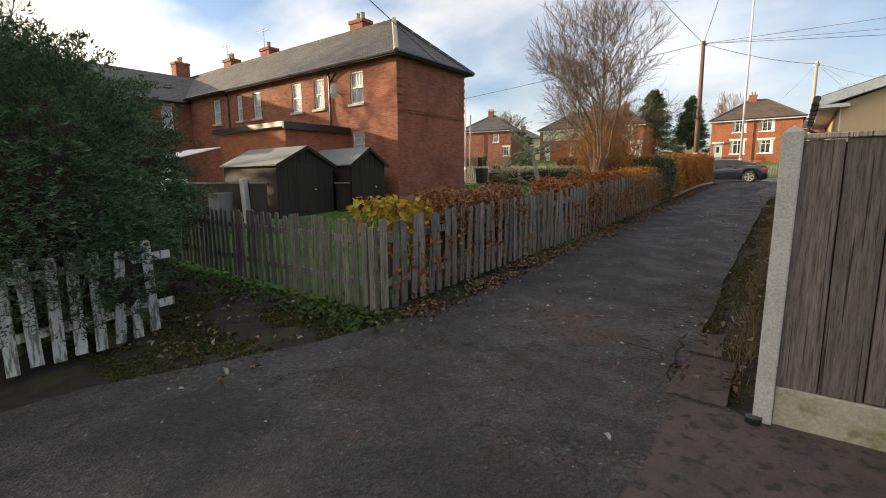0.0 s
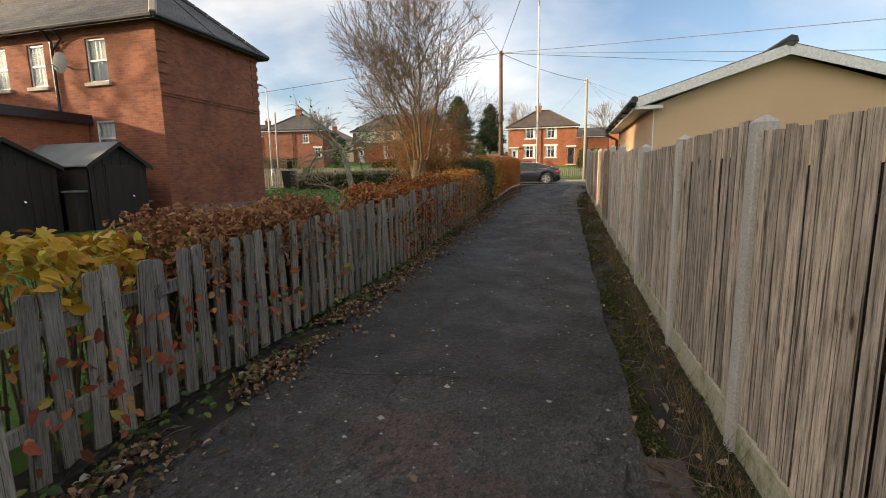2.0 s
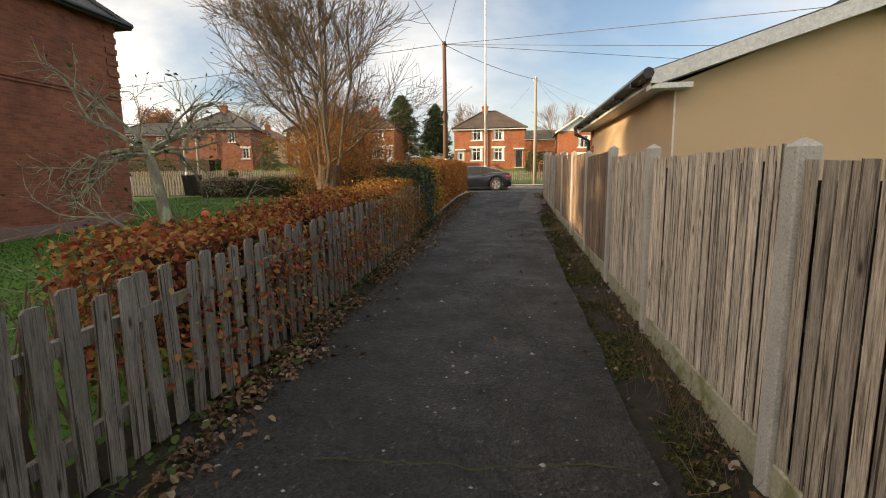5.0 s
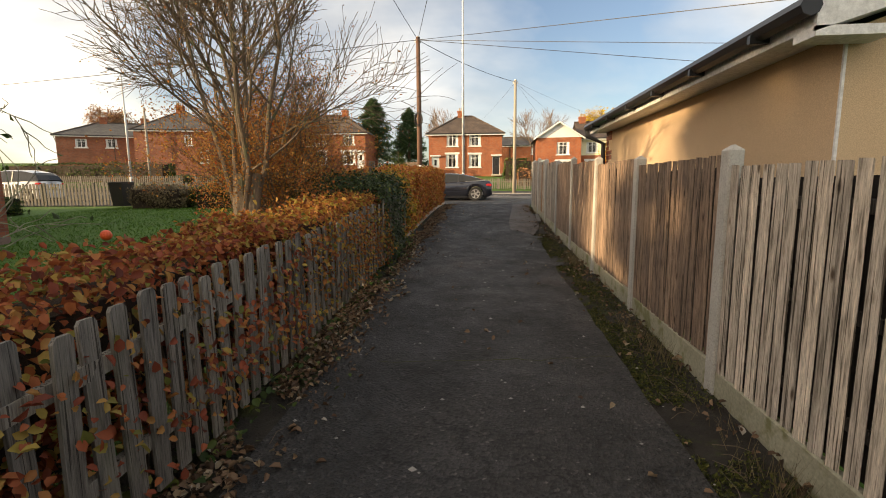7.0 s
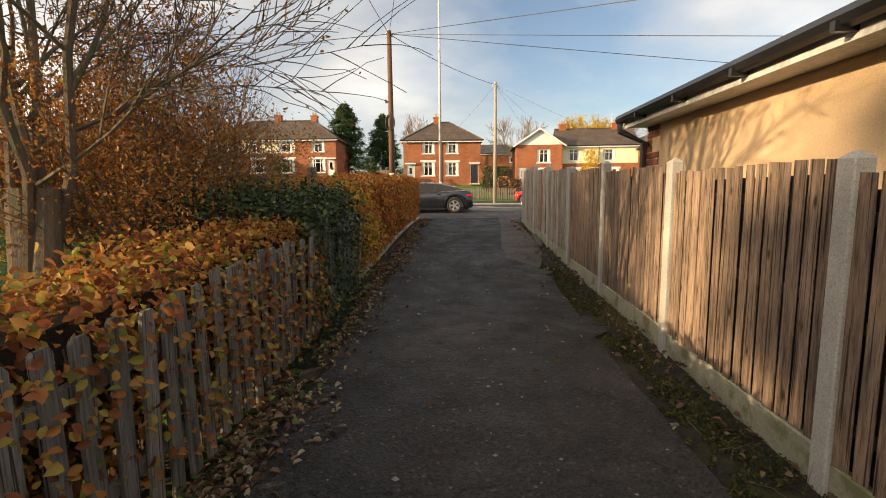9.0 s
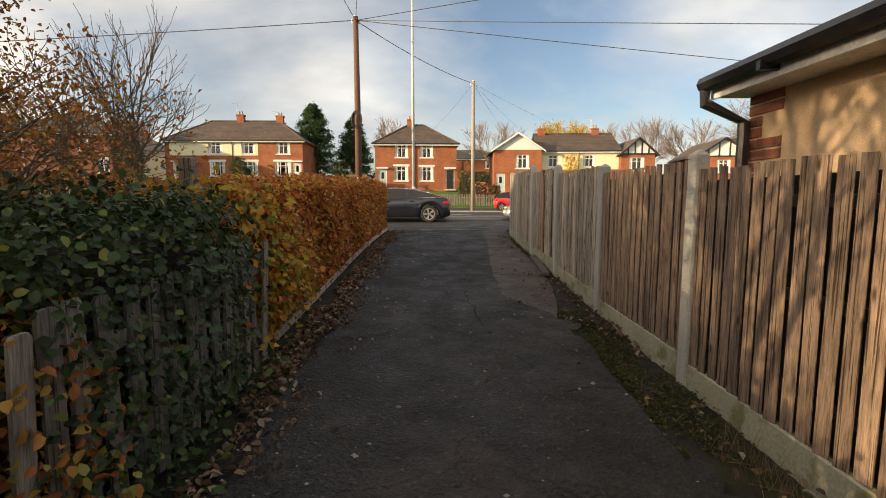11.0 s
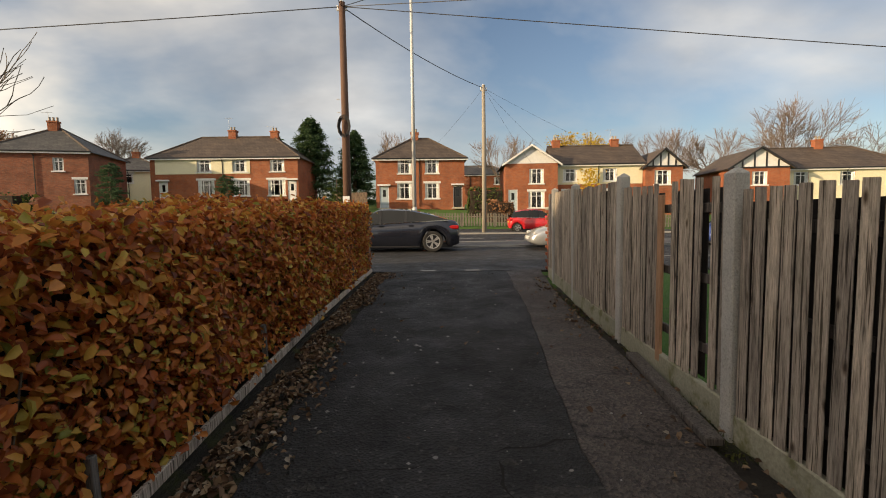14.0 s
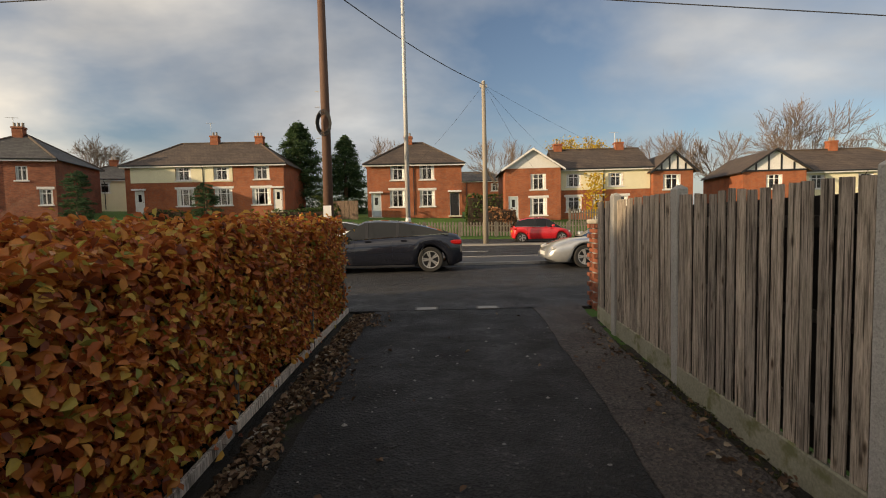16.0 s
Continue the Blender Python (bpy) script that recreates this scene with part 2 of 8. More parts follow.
def tarmac_mat(name, dark, light, gravel, patch=None):
    """Worn tarmac: aggregate grains, wide stains and thin cracks; patch: a worn-through colour."""
    m, n, l, b = base_nodes(name)
    v = place_vec(n, l)
    r = ramp_node(n, [(0.3, dark), (0.72, light)])
    l.new(noise_node(n, l, v, 0.9, 11.0, 0.72), r.inputs[0])
    vor = n.new("ShaderNodeTexVoronoi"); vor.inputs["Scale"].default_value = 58.0
    l.new(v, vor.inputs["Vector"])
    g = ramp_node(n, [(0.0, (0.3, 0.3, 0.32)), (0.5, (0.95, 0.95, 0.95)), (0.86, (1.55, 1.52, 1.47)), (1.0, gravel)])
    l.new(vor.outputs["Color"], g.inputs[0])
    col = mix_node(n, l, 1.0, r.outputs[0], g.outputs[0], "MULTIPLY")
    if patch:
        pr = ramp_node(n, [(0.60, (0, 0, 0)), (0.70, (1, 1, 1))])
        l.new(noise_node(n, l, v, 0.42, 7.0, 0.6), pr.inputs[0])
        half = n.new("ShaderNodeMath"); half.operation = "MULTIPLY"; half.inputs[1].default_value = 0.6
        l.new(pr.outputs[0], half.inputs[0])
        col = mix_node(n, l, half.outputs[0], col, patch)
    cr = n.new("ShaderNodeTexVoronoi"); cr.feature = "DISTANCE_TO_EDGE"; cr.inputs["Scale"].default_value = 0.42
    wob = n.new("ShaderNodeTexNoise"); wob.inputs["Scale"].default_value = 2.2; wob.inputs["Detail"].default_value = 6.0
    l.new(v, wob.inputs["Vector"])
    ofs = n.new("ShaderNodeVectorMath"); ofs.operation = "MULTIPLY_ADD"; ofs.inputs[1].default_value = (0.9, 0.9, 0.0)
    l.new(wob.outputs["Color"], ofs.inputs[0]); l.new(v, ofs.inputs[2])
    l.new(ofs.outputs[0], cr.inputs["Vector"])
    line = ramp_node(n, [(0.0, (0.25, 0.25, 0.25)), (0.006, (1, 1, 1))])
    l.new(cr.outputs["Distance"], line.inputs[0])
    col = mix_node(n, l, 1.0, col, line.outputs[0], "MULTIPLY")
    l.new(col, b.inputs["Base Color"])
    rr = ramp_node(n, [(0.35, (0.5, 0.5, 0.5)), (0.65, (0.86, 0.86, 0.86))])
    l.new(noise_node(n, l, v, 1.7, 8.0, 0.65), rr.inputs[0])
    l.new(rr.outputs[0], b.inputs["Roughness"])
    hgt = mix_node(n, l, 0.6, vor.outputs["Distance"], noise_node(n, l, v, 14.0, 9.0, 0.75))
    bump_to(n, l, b, hgt, 1.0, 0.05)
    return m


M = {}
M["tarmac"] = tarmac_mat("old_tarmac", (0.012, 0.0118, 0.0122), (0.048, 0.0455, 0.0445), (5.2, 5.0, 4.7), (0.13, 0.105, 0.097))
M["tarmac_worn"] = tarmac_mat("worn_patchy_tarmac", (0.014, 0.0138, 0.0145), (0.085, 0.079, 0.077), (4.0, 3.8, 3.6), (0.19, 0.14, 0.125))
M["tarmac_coarse"] = tarmac_mat("coarse_dark_tarmac", (0.007, 0.007, 0.0074), (0.028, 0.027, 0.0265), (8.0, 7.8, 7.4))
M["slab"] = surface("pinkish_concrete", (0.045, 0.037, 0.034), (0.135, 0.105, 0.092), 5.0, 60, 0.9, 1.0, 0.03, spots=((0.035, 0.032, 0.028), 11.0, 0.3))
M["tarmac_new"] = tarmac_mat("brown_tarmac", (0.06, 0.05, 0.045), (0.115, 0.094, 0.084), (1.8, 1.7, 1.6))
M["road"] = tarmac_mat("road_tarmac", (0.017, 0.0175, 0.02), (0.034, 0.035, 0.038), (1.6, 1.6, 1.6))
M["pavement"] = surface("pavement_concrete", (0.09, 0.086, 0.08), (0.16, 0.15, 0.14), 1.2, 35, 0.85, 0.4, 0.008)
M["kerb"] = surface("kerb_concrete", (0.22, 0.21, 0.2), (0.36, 0.35, 0.33), 3, 60, 0.85, 0.3, 0.006, vary=0.12)
M["grass"] = surface("lawn", (0.032, 0.09, 0.009), (0.07, 0.165, 0.014), 0.9, 55, 0.95, 0.8, 0.03, spots=((0.05, 0.07, 0.02), 3.0, 0.15))
M["blade"] = leaf_mat("grass_blades", [(0.0, (0.03, 0.09, 0.008)), (0.5, (0.055, 0.15, 0.012)), (1.0, (0.11, 0.20, 0.022))], 0.95, 0.4)
M["soil"] = surface("damp_soil", (0.014, 0.012, 0.010), (0.05, 0.041, 0.030), 3.5, 60, 0.95, 1.0, 0.04, spots=((0.05, 0.058, 0.012), 2.2, 0.3))
M["moss"] = leaf_mat("moss", [(0.0, (0.016, 0.022, 0.006)), (0.4, (0.045, 0.06, 0.011)), (0.8, (0.11, 0.12, 0.022)), (1.0, (0.19, 0.16, 0.055))])
M["fence_wood"] = wood_mat("weathered_boards", (0.10, 0.082, 0.065), (0.475, 0.408, 0.336), 0.27, 0.25)
M["fence_pale"] = wood_mat("bleached_boards", (0.17, 0.143, 0.115), (0.64, 0.565, 0.475), 0.22, 0.15)
M["fence_brown"] = wood_mat("brown_boards", (0.066, 0.044, 0.032), (0.30, 0.212, 0.155), 0.22, 0.12)
M["fence_dark"] = wood_mat("dark_old_boards", (0.05, 0.043, 0.039), (0.145, 0.126, 0.112), 0.15, 0.1)
M["picket_wood"] = wood_mat("grey_pickets", (0.095, 0.086, 0.073), (0.225, 0.206, 0.18), 0.3, 0.4)
M["picket_white"] = surface("flaking_white_paint", (0.40, 0.40, 0.375), (0.58, 0.58, 0.545), 3, 22, 0.7, 0.4, 0.004, stretch=(6, 6, 1), vary=0.12, spots=((0.16, 0.145, 0.12), 5.0, 0.45))
M["post"] = surface("concrete_post", (0.34, 0.33, 0.305), (0.50, 0.485, 0.45), 5.0, 90, 0.9, 0.7, 0.006, vary=0.12, spots=((0.31, 0.30, 0.27), 60.0, 0.2))
M["gravel_board"] = surface("mossy_concrete", (0.25, 0.24, 0.17), (0.42, 0.40, 0.30), 2.6, 45, 0.9, 0.5, 0.006, vary=0.1, spots=((0.19, 0.19, 0.09), 5.0, 0.3))
M["stucco"] = surface("tan_render", (0.50, 0.358, 0.226), (0.63, 0.455, 0.295), 0.6, 140, 0.9, 0.35, 0.004)
M["white_paint"] = surface("white_boards", (0.66, 0.66, 0.65), (0.8, 0.8, 0.79), 2.0, 30, 0.5, 0.1, 0.003)
M["upvc"] = plain("white_plastic", (0.78, 0.78, 0.78), 0.35)
M["black_plastic"] = plain("black_plastic", (0.018, 0.018, 0.02), 0.35)
M["brick"] = brick_mat("red_brick", (0.34, 0.108, 0.055), (0.22, 0.066, 0.038), (0.20, 0.14, 0.105))
M["brick_far"] = brick_mat("orange_brick", (0.40, 0.118, 0.047), (0.31, 0.088, 0.038), (0.26, 0.17, 0.12))
M["slate"] = roof_mat("grey_slate", (0.055, 0.055, 0.058), (0.09, 0.09, 0.09))
M["tile"] = roof_mat("brown_tile", (0.072, 0.053, 0.042), (0.105, 0.08, 0.064), 0.32)
M["ridge"] = surface("ridge_clay", (0.30, 0.24, 0.19), (0.42, 0.35, 0.28), 3, 30, 0.8, 0.3, 0.005)
M["cream"] = surface("cream_render", (0.70, 0.63, 0.44), (0.82, 0.75, 0.56), 0.8, 60, 0.9, 0.2, 0.004)
M["plinth"] = surface("crumbling_plinth", (0.16, 0.10, 0.085), (0.30, 0.2, 0.165), 2.5, 30, 0.9, 0.5, 0.01)
M["stone"] = surface("sill_stone", (0.40, 0.36, 0.29), (0.55, 0.5, 0.41), 3, 50, 0.85, 0.3, 0.004)
M["shed"] = surface("dark_creosote_and_gap_shade", (0.014, 0.011, 0.009), (0.034, 0.026, 0.021), 1.4, 14, 0.85, 0.4, 0.006, stretch=(8, 8, 1), vary=0.15)
M["felt"] = surface("roof_felt", (0.13, 0.14, 0.14), (0.21, 0.22, 0.22), 1.5, 70, 0.9, 0.3, 0.004)
M["bark"] = surface("bark", (0.075, 0.054, 0.038), (0.215, 0.16, 0.108), 4, 25, 0.92, 0.8, 0.012, stretch=(3, 3, 0.8), spots=((0.10, 0.11, 0.06), 3, 0.25))
M["lichen_bark"] = surface("lichened_bark", (0.12, 0.105, 0.075), (0.27, 0.25, 0.19), 5, 30, 0.92, 0.8, 0.01, stretch=(3, 3, 0.8), spots=((0.30, 0.33, 0.20), 5, 0.4))
M["bark_far"] = surface("far_bark", (0.12, 0.085, 0.065), (0.22, 0.165, 0.13), 3, 20, 0.95, 0)
M["pole"] = surface("tarred_pole", (0.07, 0.036, 0.024), (0.155, 0.082, 0.054), 1.5, 16, 0.8, 0.5, 0.008, stretch=(8, 8, 0.6))
M["pole_grey"] = surface("grey_pole", (0.24, 0.21, 0.17), (0.38, 0.34, 0.28), 1.5, 16, 0.8, 0.4, 0.006, stretch=(8, 8, 0.6))
M["steel"] = surface("galvanised_steel", (0.52, 0.53, 0.53), (0.64, 0.65, 0.65), 3, 40, 0.5, 0.1, 0.002, metal=0.1)
M["cable"] = plain("cable", (0.03, 0.03, 0.032), 0.6)
M["glass"] = glass_mat("window_glass")
M["curtain"] = surface("net_curtain", (0.62, 0.62, 0.6), (0.8, 0.8, 0.78), 6, 30, 0.9, 0.2, 0.01, stretch=(6, 6, 0.4))
M["room"] = plain("room_dark", (0.06, 0.055, 0.05), 0.9)
M["door_white"] = plain("white_door", (0.74, 0.74, 0.73), 0.4)
M["door_dark"] = plain("black_door", (0.02, 0.02, 0.022), 0.35)
M["door_blue"] = plain("pale_blue_door", (0.42, 0.5, 0.55), 0.4)
M["tyre"] = plain("tyre_rubber", (0.02, 0.02, 0.02), 0.85)
M["alloy"] = plain("alloy_wheel", (0.42, 0.42, 0.43), 0.32, 0.5)
M["paint_grey"] = plain("slate_blue_car_paint", (0.018, 0.021, 0.034), 0.2, 0.35, 1.0)
M["paint_red"] = plain("red_car_paint", (0.62, 0.02, 0.03), 0.3, 0.0, 1.0)
M["paint_silver"] = plain("silver_car_paint", (0.5, 0.52, 0.54), 0.28, 0.6, 1.0)
M["paint_white"] = plain("white_car_paint", (0.72, 0.73, 0.74), 0.3, 0.0, 1.0)
M["paint_blue"] = plain("blue_car_paint", (0.02, 0.05, 0.2), 0.3, 0.2, 1.0)
M["car_glass"] = plain("dark_car_glass", (0.006, 0.007, 0.008), 0.05)
M["lamp_red"] = plain("red_lens", (0.4, 0.01, 0.012), 0.15)
M["lamp_clear"] = plain("clear_lens", (0.6, 0.6, 0.6), 0.1, 0.3)
M["chrome"] = plain("bright_trim", (0.6, 0.6, 0.6), 0.15, 1.0)
M["road_paint"] = surface("road_paint", (0.5, 0.5, 0.48), (0.66, 0.66, 0.63), 4, 50, 0.8, 0.2, 0.002)
M["orange_wood"] = surface("bare_wood", (0.32, 0.17, 0.09), (0.45, 0.26, 0.15), 2, 12, 0.8, 0.3, 0.004, stretch=(10, 10, 1))
BEECH = [(0.0, (0.17, 0.045, 0.022)), (0.15, (0.44, 0.11, 0.035)), (0.45, (0.66, 0.20, 0.05)), (0.70, (0.74, 0.30, 0.065)), (0.87, (0.76, 0.46, 0.09)), (0.96, (0.56, 0.46, 0.09)), (1.0, (0.26, 0.30, 0.06))]
M["beech"] = leaf_mat("copper_beech_leaves", BEECH, 0.38, 0.35)
M["bramble"] = leaf_mat("orange_hedge_leaves", [(0.0, (0.13, 0.03, 0.02)), (0.3, (0.34, 0.075, 0.035)), (0.58, (0.47, 0.15, 0.05)), (0.8, (0.48, 0.26, 0.075)), (0.92, (0.40, 0.31, 0.07)), (1.0, (0.15, 0.17, 0.035))], 0.6, 0.35)
M["bramble_gold"] = leaf_mat("golden_hedge_leaves", [(0.0, (0.14, 0.045, 0.022)), (0.25, (0.34, 0.11, 0.04)), (0.5, (0.52, 0.21, 0.055)), (0.75, (0.54, 0.32, 0.075)), (0.92, (0.42, 0.34, 0.07)), (1.0, (0.15, 0.18, 0.035))], 0.6, 0.38)
M["straw"] = leaf_mat("dead_straw", [(0.0, (0.09, 0.07, 0.04)), (0.6, (0.20, 0.155, 0.085)), (1.0, (0.32, 0.26, 0.15))])
M["hornbeam"] = leaf_mat("yellowing_leaves", [(0.0, (0.10, 0.13, 0.03)), (0.2, (0.34, 0.31, 0.05)), (0.45, (0.70, 0.47, 0.06)), (0.68, (0.74, 0.36, 0.055)), (0.85, (0.62, 0.19, 0.045)), (1.0, (0.34, 0.09, 0.03))], 0.5, 0.4)
M["withered"] = leaf_mat("withered_brown_leaves", [(0.0, (0.14, 0.055, 0.028)), (0.5, (0.34, 0.15, 0.07)), (1.0, (0.50, 0.29, 0.14))])
M["yellow"] = leaf_mat("yellow_leaves", [(0.0, (0.38, 0.15, 0.02)), (0.5, (0.55, 0.33, 0.03)), (1.0, (0.42, 0.38, 0.05))])
M["ivy"] = leaf_mat("ivy_leaves", [(0.0, (0.014, 0.03, 0.012)), (0.6, (0.038, 0.075, 0.024)), (0.94, (0.075, 0.125, 0.038)), (1.0, (0.26, 0.26, 0.06))], 0.45, 0.2)
M["conifer"] = leaf_mat("conifer_needles", [(0.0, (0.04, 0.08, 0.042)), (0.6, (0.085, 0.165, 0.078)), (1.0, (0.17, 0.26, 0.12))], 0.6, 0.35)
M["fir"] = leaf_mat("fir_needles", [(0.0, (0.03, 0.07, 0.03)), (0.7, (0.075, 0.15, 0.055)), (1.0, (0.15, 0.22, 0.085))], 0.6, 0.25)
M["shrub_leaf"] = leaf_mat("rust_shrub_leaves", [(0.0, (0.20, 0.075, 0.028)), (0.4, (0.46, 0.18, 0.05)), (0.75, (0.60, 0.29, 0.075)), (0.93, (0.46, 0.33, 0.08)), (1.0, (0.62, 0.10, 0.03))], 0.55, 0.45)
M["green_leaf"] = leaf_mat("green_leaves", [(0.0, (0.02, 0.045, 0.012)), (0.6, (0.05, 0.10, 0.02)), (1.0, (0.16, 0.19, 0.04))])
M["gold_leaf"] = leaf_mat("golden_leaves", [(0.0, (0.58, 0.35, 0.02)), (1.0, (0.80, 0.60, 0.05))], 0.55, 0.4)
M["litter"] = leaf_mat("fallen_leaves", [(0.0, (0.05, 0.03, 0.02)), (0.4, (0.15, 0.085, 0.05)), (0.7, (0.28, 0.175, 0.105)), (0.9, (0.38, 0.28, 0.17)), (1.0, (0.46, 0.42, 0.36))])
# near-black filler: the shade deep inside hedges is put into its colour
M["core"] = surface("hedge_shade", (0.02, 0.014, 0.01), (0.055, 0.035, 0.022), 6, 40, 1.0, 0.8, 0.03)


# ---- mesh helpers ----
class Geo:
    """Vertices and faces that grow box by box, tube by tube."""

    def __init__(self):
        self.v, self.f = [], []

    def quad(self, *pts):
        k = len(self.v)
        self.v += [tuple(p) for p in pts]
        self.f.append(tuple(range(k, k + len(pts))))
        return self

    def box(self, x0, x1, y0, y1, z0, z1, c=0.0):
        """A box; c: the width of its chamfered edges."""
        k = len(self.v)
        if c <= 0:
            self.v += [(x, y, z) for z in (z0, z1) for y in (y0, y1) for x in (x0, x1)]
            self.f += [tuple(k + i for i in q) for q in ((0, 2, 3, 1), (4, 5, 7, 6), (0, 1, 5, 4), (1, 3, 7, 5), (3, 2, 6, 7), (2, 0, 4, 6))]
            return self
        bm = bmesh.new()
        bmesh.ops.create_cube(bm, size=1.0)
        for p in bm.verts:
            p.co = Vector(((x0 + x1) / 2 + p.co.x * (x1 - x0), (y0 + y1) / 2 + p.co.y * (y1 - y0), (z0 + z1) / 2 + p.co.z * (z1 - z0)))
        bmesh.ops.bevel(bm, geom=bm.edges[:], offset=c, segments=1, affect="EDGES")
        bm.verts.index_update()
        self.v += [tuple(p.co) for p in bm.verts]
        self.f += [tuple(k + p.index for p in q.verts) for q in bm.faces]
        bm.free()
        return self

    def tube(self, pts, radii, sides=6, cap=True):
        pts = [Vector(p) for p in pts]
        k = len(self.v)
        side = None
        for i, p in enumerate(pts):
            d = (pts[min(i + 1, len(pts) - 1)] - pts[max(i - 1, 0)]).normalized()
            if side is None:
                side = d.orthogonal().normalized()
            side = (side - d * side.dot(d)).normalized()
            up = d.cross(side)
            for s in range(sides):
                a = 2 * math.pi * s / sides
                self.v.append(tuple(p + (side * math.cos(a) + up * math.sin(a)) * radii[i]))
        for i in range(len(pts) - 1):
            for s in range(sides):
                a, b = k + i * sides + s, k + i * sides + (s + 1) % sides
                self.f.append((a, b, b + sides, a + sides))
        if cap:
            self.f.append(tuple(k + s for s in reversed(range(sides))))
            self.f.append(tuple(k + (len(pts) - 1) * sides + s for s in range(sides)))
        return self

    def add(self, verts, faces):
        k = len(self.v)
        self.v += [tuple(p) for p in verts]
        self.f += [tuple(k + i for i in q) for q in faces]
        return self

    def mesh(self, name, material, smooth=False):
        me = bpy.data.meshes.new(name)
        me.from_pydata(self.v, [], self.f)
        me.materials.append(material)
        if smooth:
            me.polygons.foreach_set("use_smooth", [True] * len(me.polygons))
        me.update()
        return me


def thing(name, at=(0, 0, 0), rz=0.0, label="", category="", group="", kind=""):
    ob = new(name)
    ob.matrix_world = pose(*at, 0, 0, rz)
    return tagged(ob, label, category, group, kind)


def part(name, geo, material, parent=None, label="", smooth=False):
    ob = new(name, geo if isinstance(geo, bpy.types.Mesh) else geo.mesh(name, material, smooth))
    ob.parent = parent
    return tagged(ob, label)


def whole(name, geo, material, at=(0, 0, 0), label="", category="", kind="", group="", smooth=False):
    ob = new(name, geo.mesh(name, material, smooth))
    ob.location = at
    return tagged(ob, label, category, group, kind)


def leaf_mesh(name, spots, ways, sizes, material, rng, narrow=0.55, fold=0.25, grain=None):
    """Many single leaves, each two folded triangles pairs, at the spots and facing roughly the given ways."""
    spots, ways = np.asarray(spots, float), np.asarray(ways, float)
    n = len(spots)
    ways = ways / (np.linalg.norm(ways, axis=1, keepdims=True) + 1e-9)
    rand = rng.normal(size=(n, 3)) if grain is None else np.asarray(grain, float) + rng.normal(scale=0.35, size=(n, 3))
    along = rand - (rand * ways).sum(1, keepdims=True) * ways
    along /= np.linalg.norm(along, axis=1, keepdims=True) + 1e-9
    across = np.cross(ways, along)
    s = np.asarray(sizes, float).reshape(-1, 1) * np.ones((n, 1))
    base, tip = spots - along * s * 0.5, spots + along * s * 0.5 - ways * s * 0.12
    if narrow >= 0.6:
        # broad leaves have a rounded outline of six corners
        lo, hi = spots - along * s * 0.22, spots + along * s * 0.18 - ways * s * 0.03
        a, c = across * s * narrow * 0.43, ways * s * fold * 0.42
        verts = np.stack([base, lo + a + c, hi + a * 0.95 + c * 0.8, tip, hi - a * 0.95 + c * 0.8, lo - a + c], 1).reshape(-1, 3)
        idx = np.arange(n)[:, None] * 6
        faces = np.concatenate([idx + np.array([k]) for k in ((0, 1, 2), (0, 2, 3), (0, 3, 4), (0, 4, 5))], 1).reshape(-1, 3)
        me = bpy.data.meshes.new(name)
        me.from_pydata(verts.tolist(), [], faces.tolist())
        me.materials.append(material)
        me.polygons.foreach_set("use_smooth", [True] * len(me.polygons))
        me.update()
        return me
    lo = spots - along * s * 0.08
    left = lo + across * s * narrow * 0.5 + ways * s * fold * 0.5
    right = lo - across * s * narrow * 0.5 + ways * s * fold * 0.5
    verts = np.stack([base, left, tip, right], 1).reshape(-1, 3)
    idx = np.arange(n)[:, None] * 4
    faces = np.concatenate([idx + np.array([[0, 1, 2]]), idx + np.array([[0, 2, 3]])], 1).reshape(-1, 3)
    me = bpy.data.meshes.new(name)
    me.from_pydata(verts.tolist(), [], faces.tolist())
    me.materials.append(material)
    me.update()
    return me


def jitter(rng, n, a):
    return rng.normal(scale=a, size=(n, 3))


# ---- the lie of the land ----
GY = (-60, -6, 0, 5, 11.8, 15.5, 19.3, 23, 25, 28.3, 31, 36, 46, 49, 52, 62, 90, 220)
GZ = (-0.9, -0.25, -0.12, 0.08, 0.40, 0.56, 0.72, 0.93, 1.0, 1.02, 1.03, 1.05, 1.15, 1.2, 1.45, 2.85, 4.0, 8.0)


def rise(x, y):
    """Height of the ground: it climbs gently ahead, and towards the left beyond the road."""
    z = float(np.interp(y, GY, GZ))
    far = min(1.0, max(0.0, (y - 44) / 16))
    return z - far * 0.034 * (max(-70.0, min(60.0, x)) + 4.5)


def uneven(x, y):
    """Small hollows and humps of the worn tarmac."""
    return 0.009 * noise.noise((x * 0.9, y * 0.9, 1.0)) + 0.006 * noise.noise((x * 3.1, y * 3.1, 4.0)) + 0.0035 * noise.noise((x * 10.0, y * 10.0, 8.0))


def lumpy(x, y):
    """Trodden soil: clods and dips."""
    return 0.022 * noise.noise((x * 2.6, y * 2.2, 2.0)) + 0.016 * noise.noise((x * 8.0, y * 7.0, 6.0)) + 0.008 * noise.noise((x * 21.0, y * 19.0, 3.0))


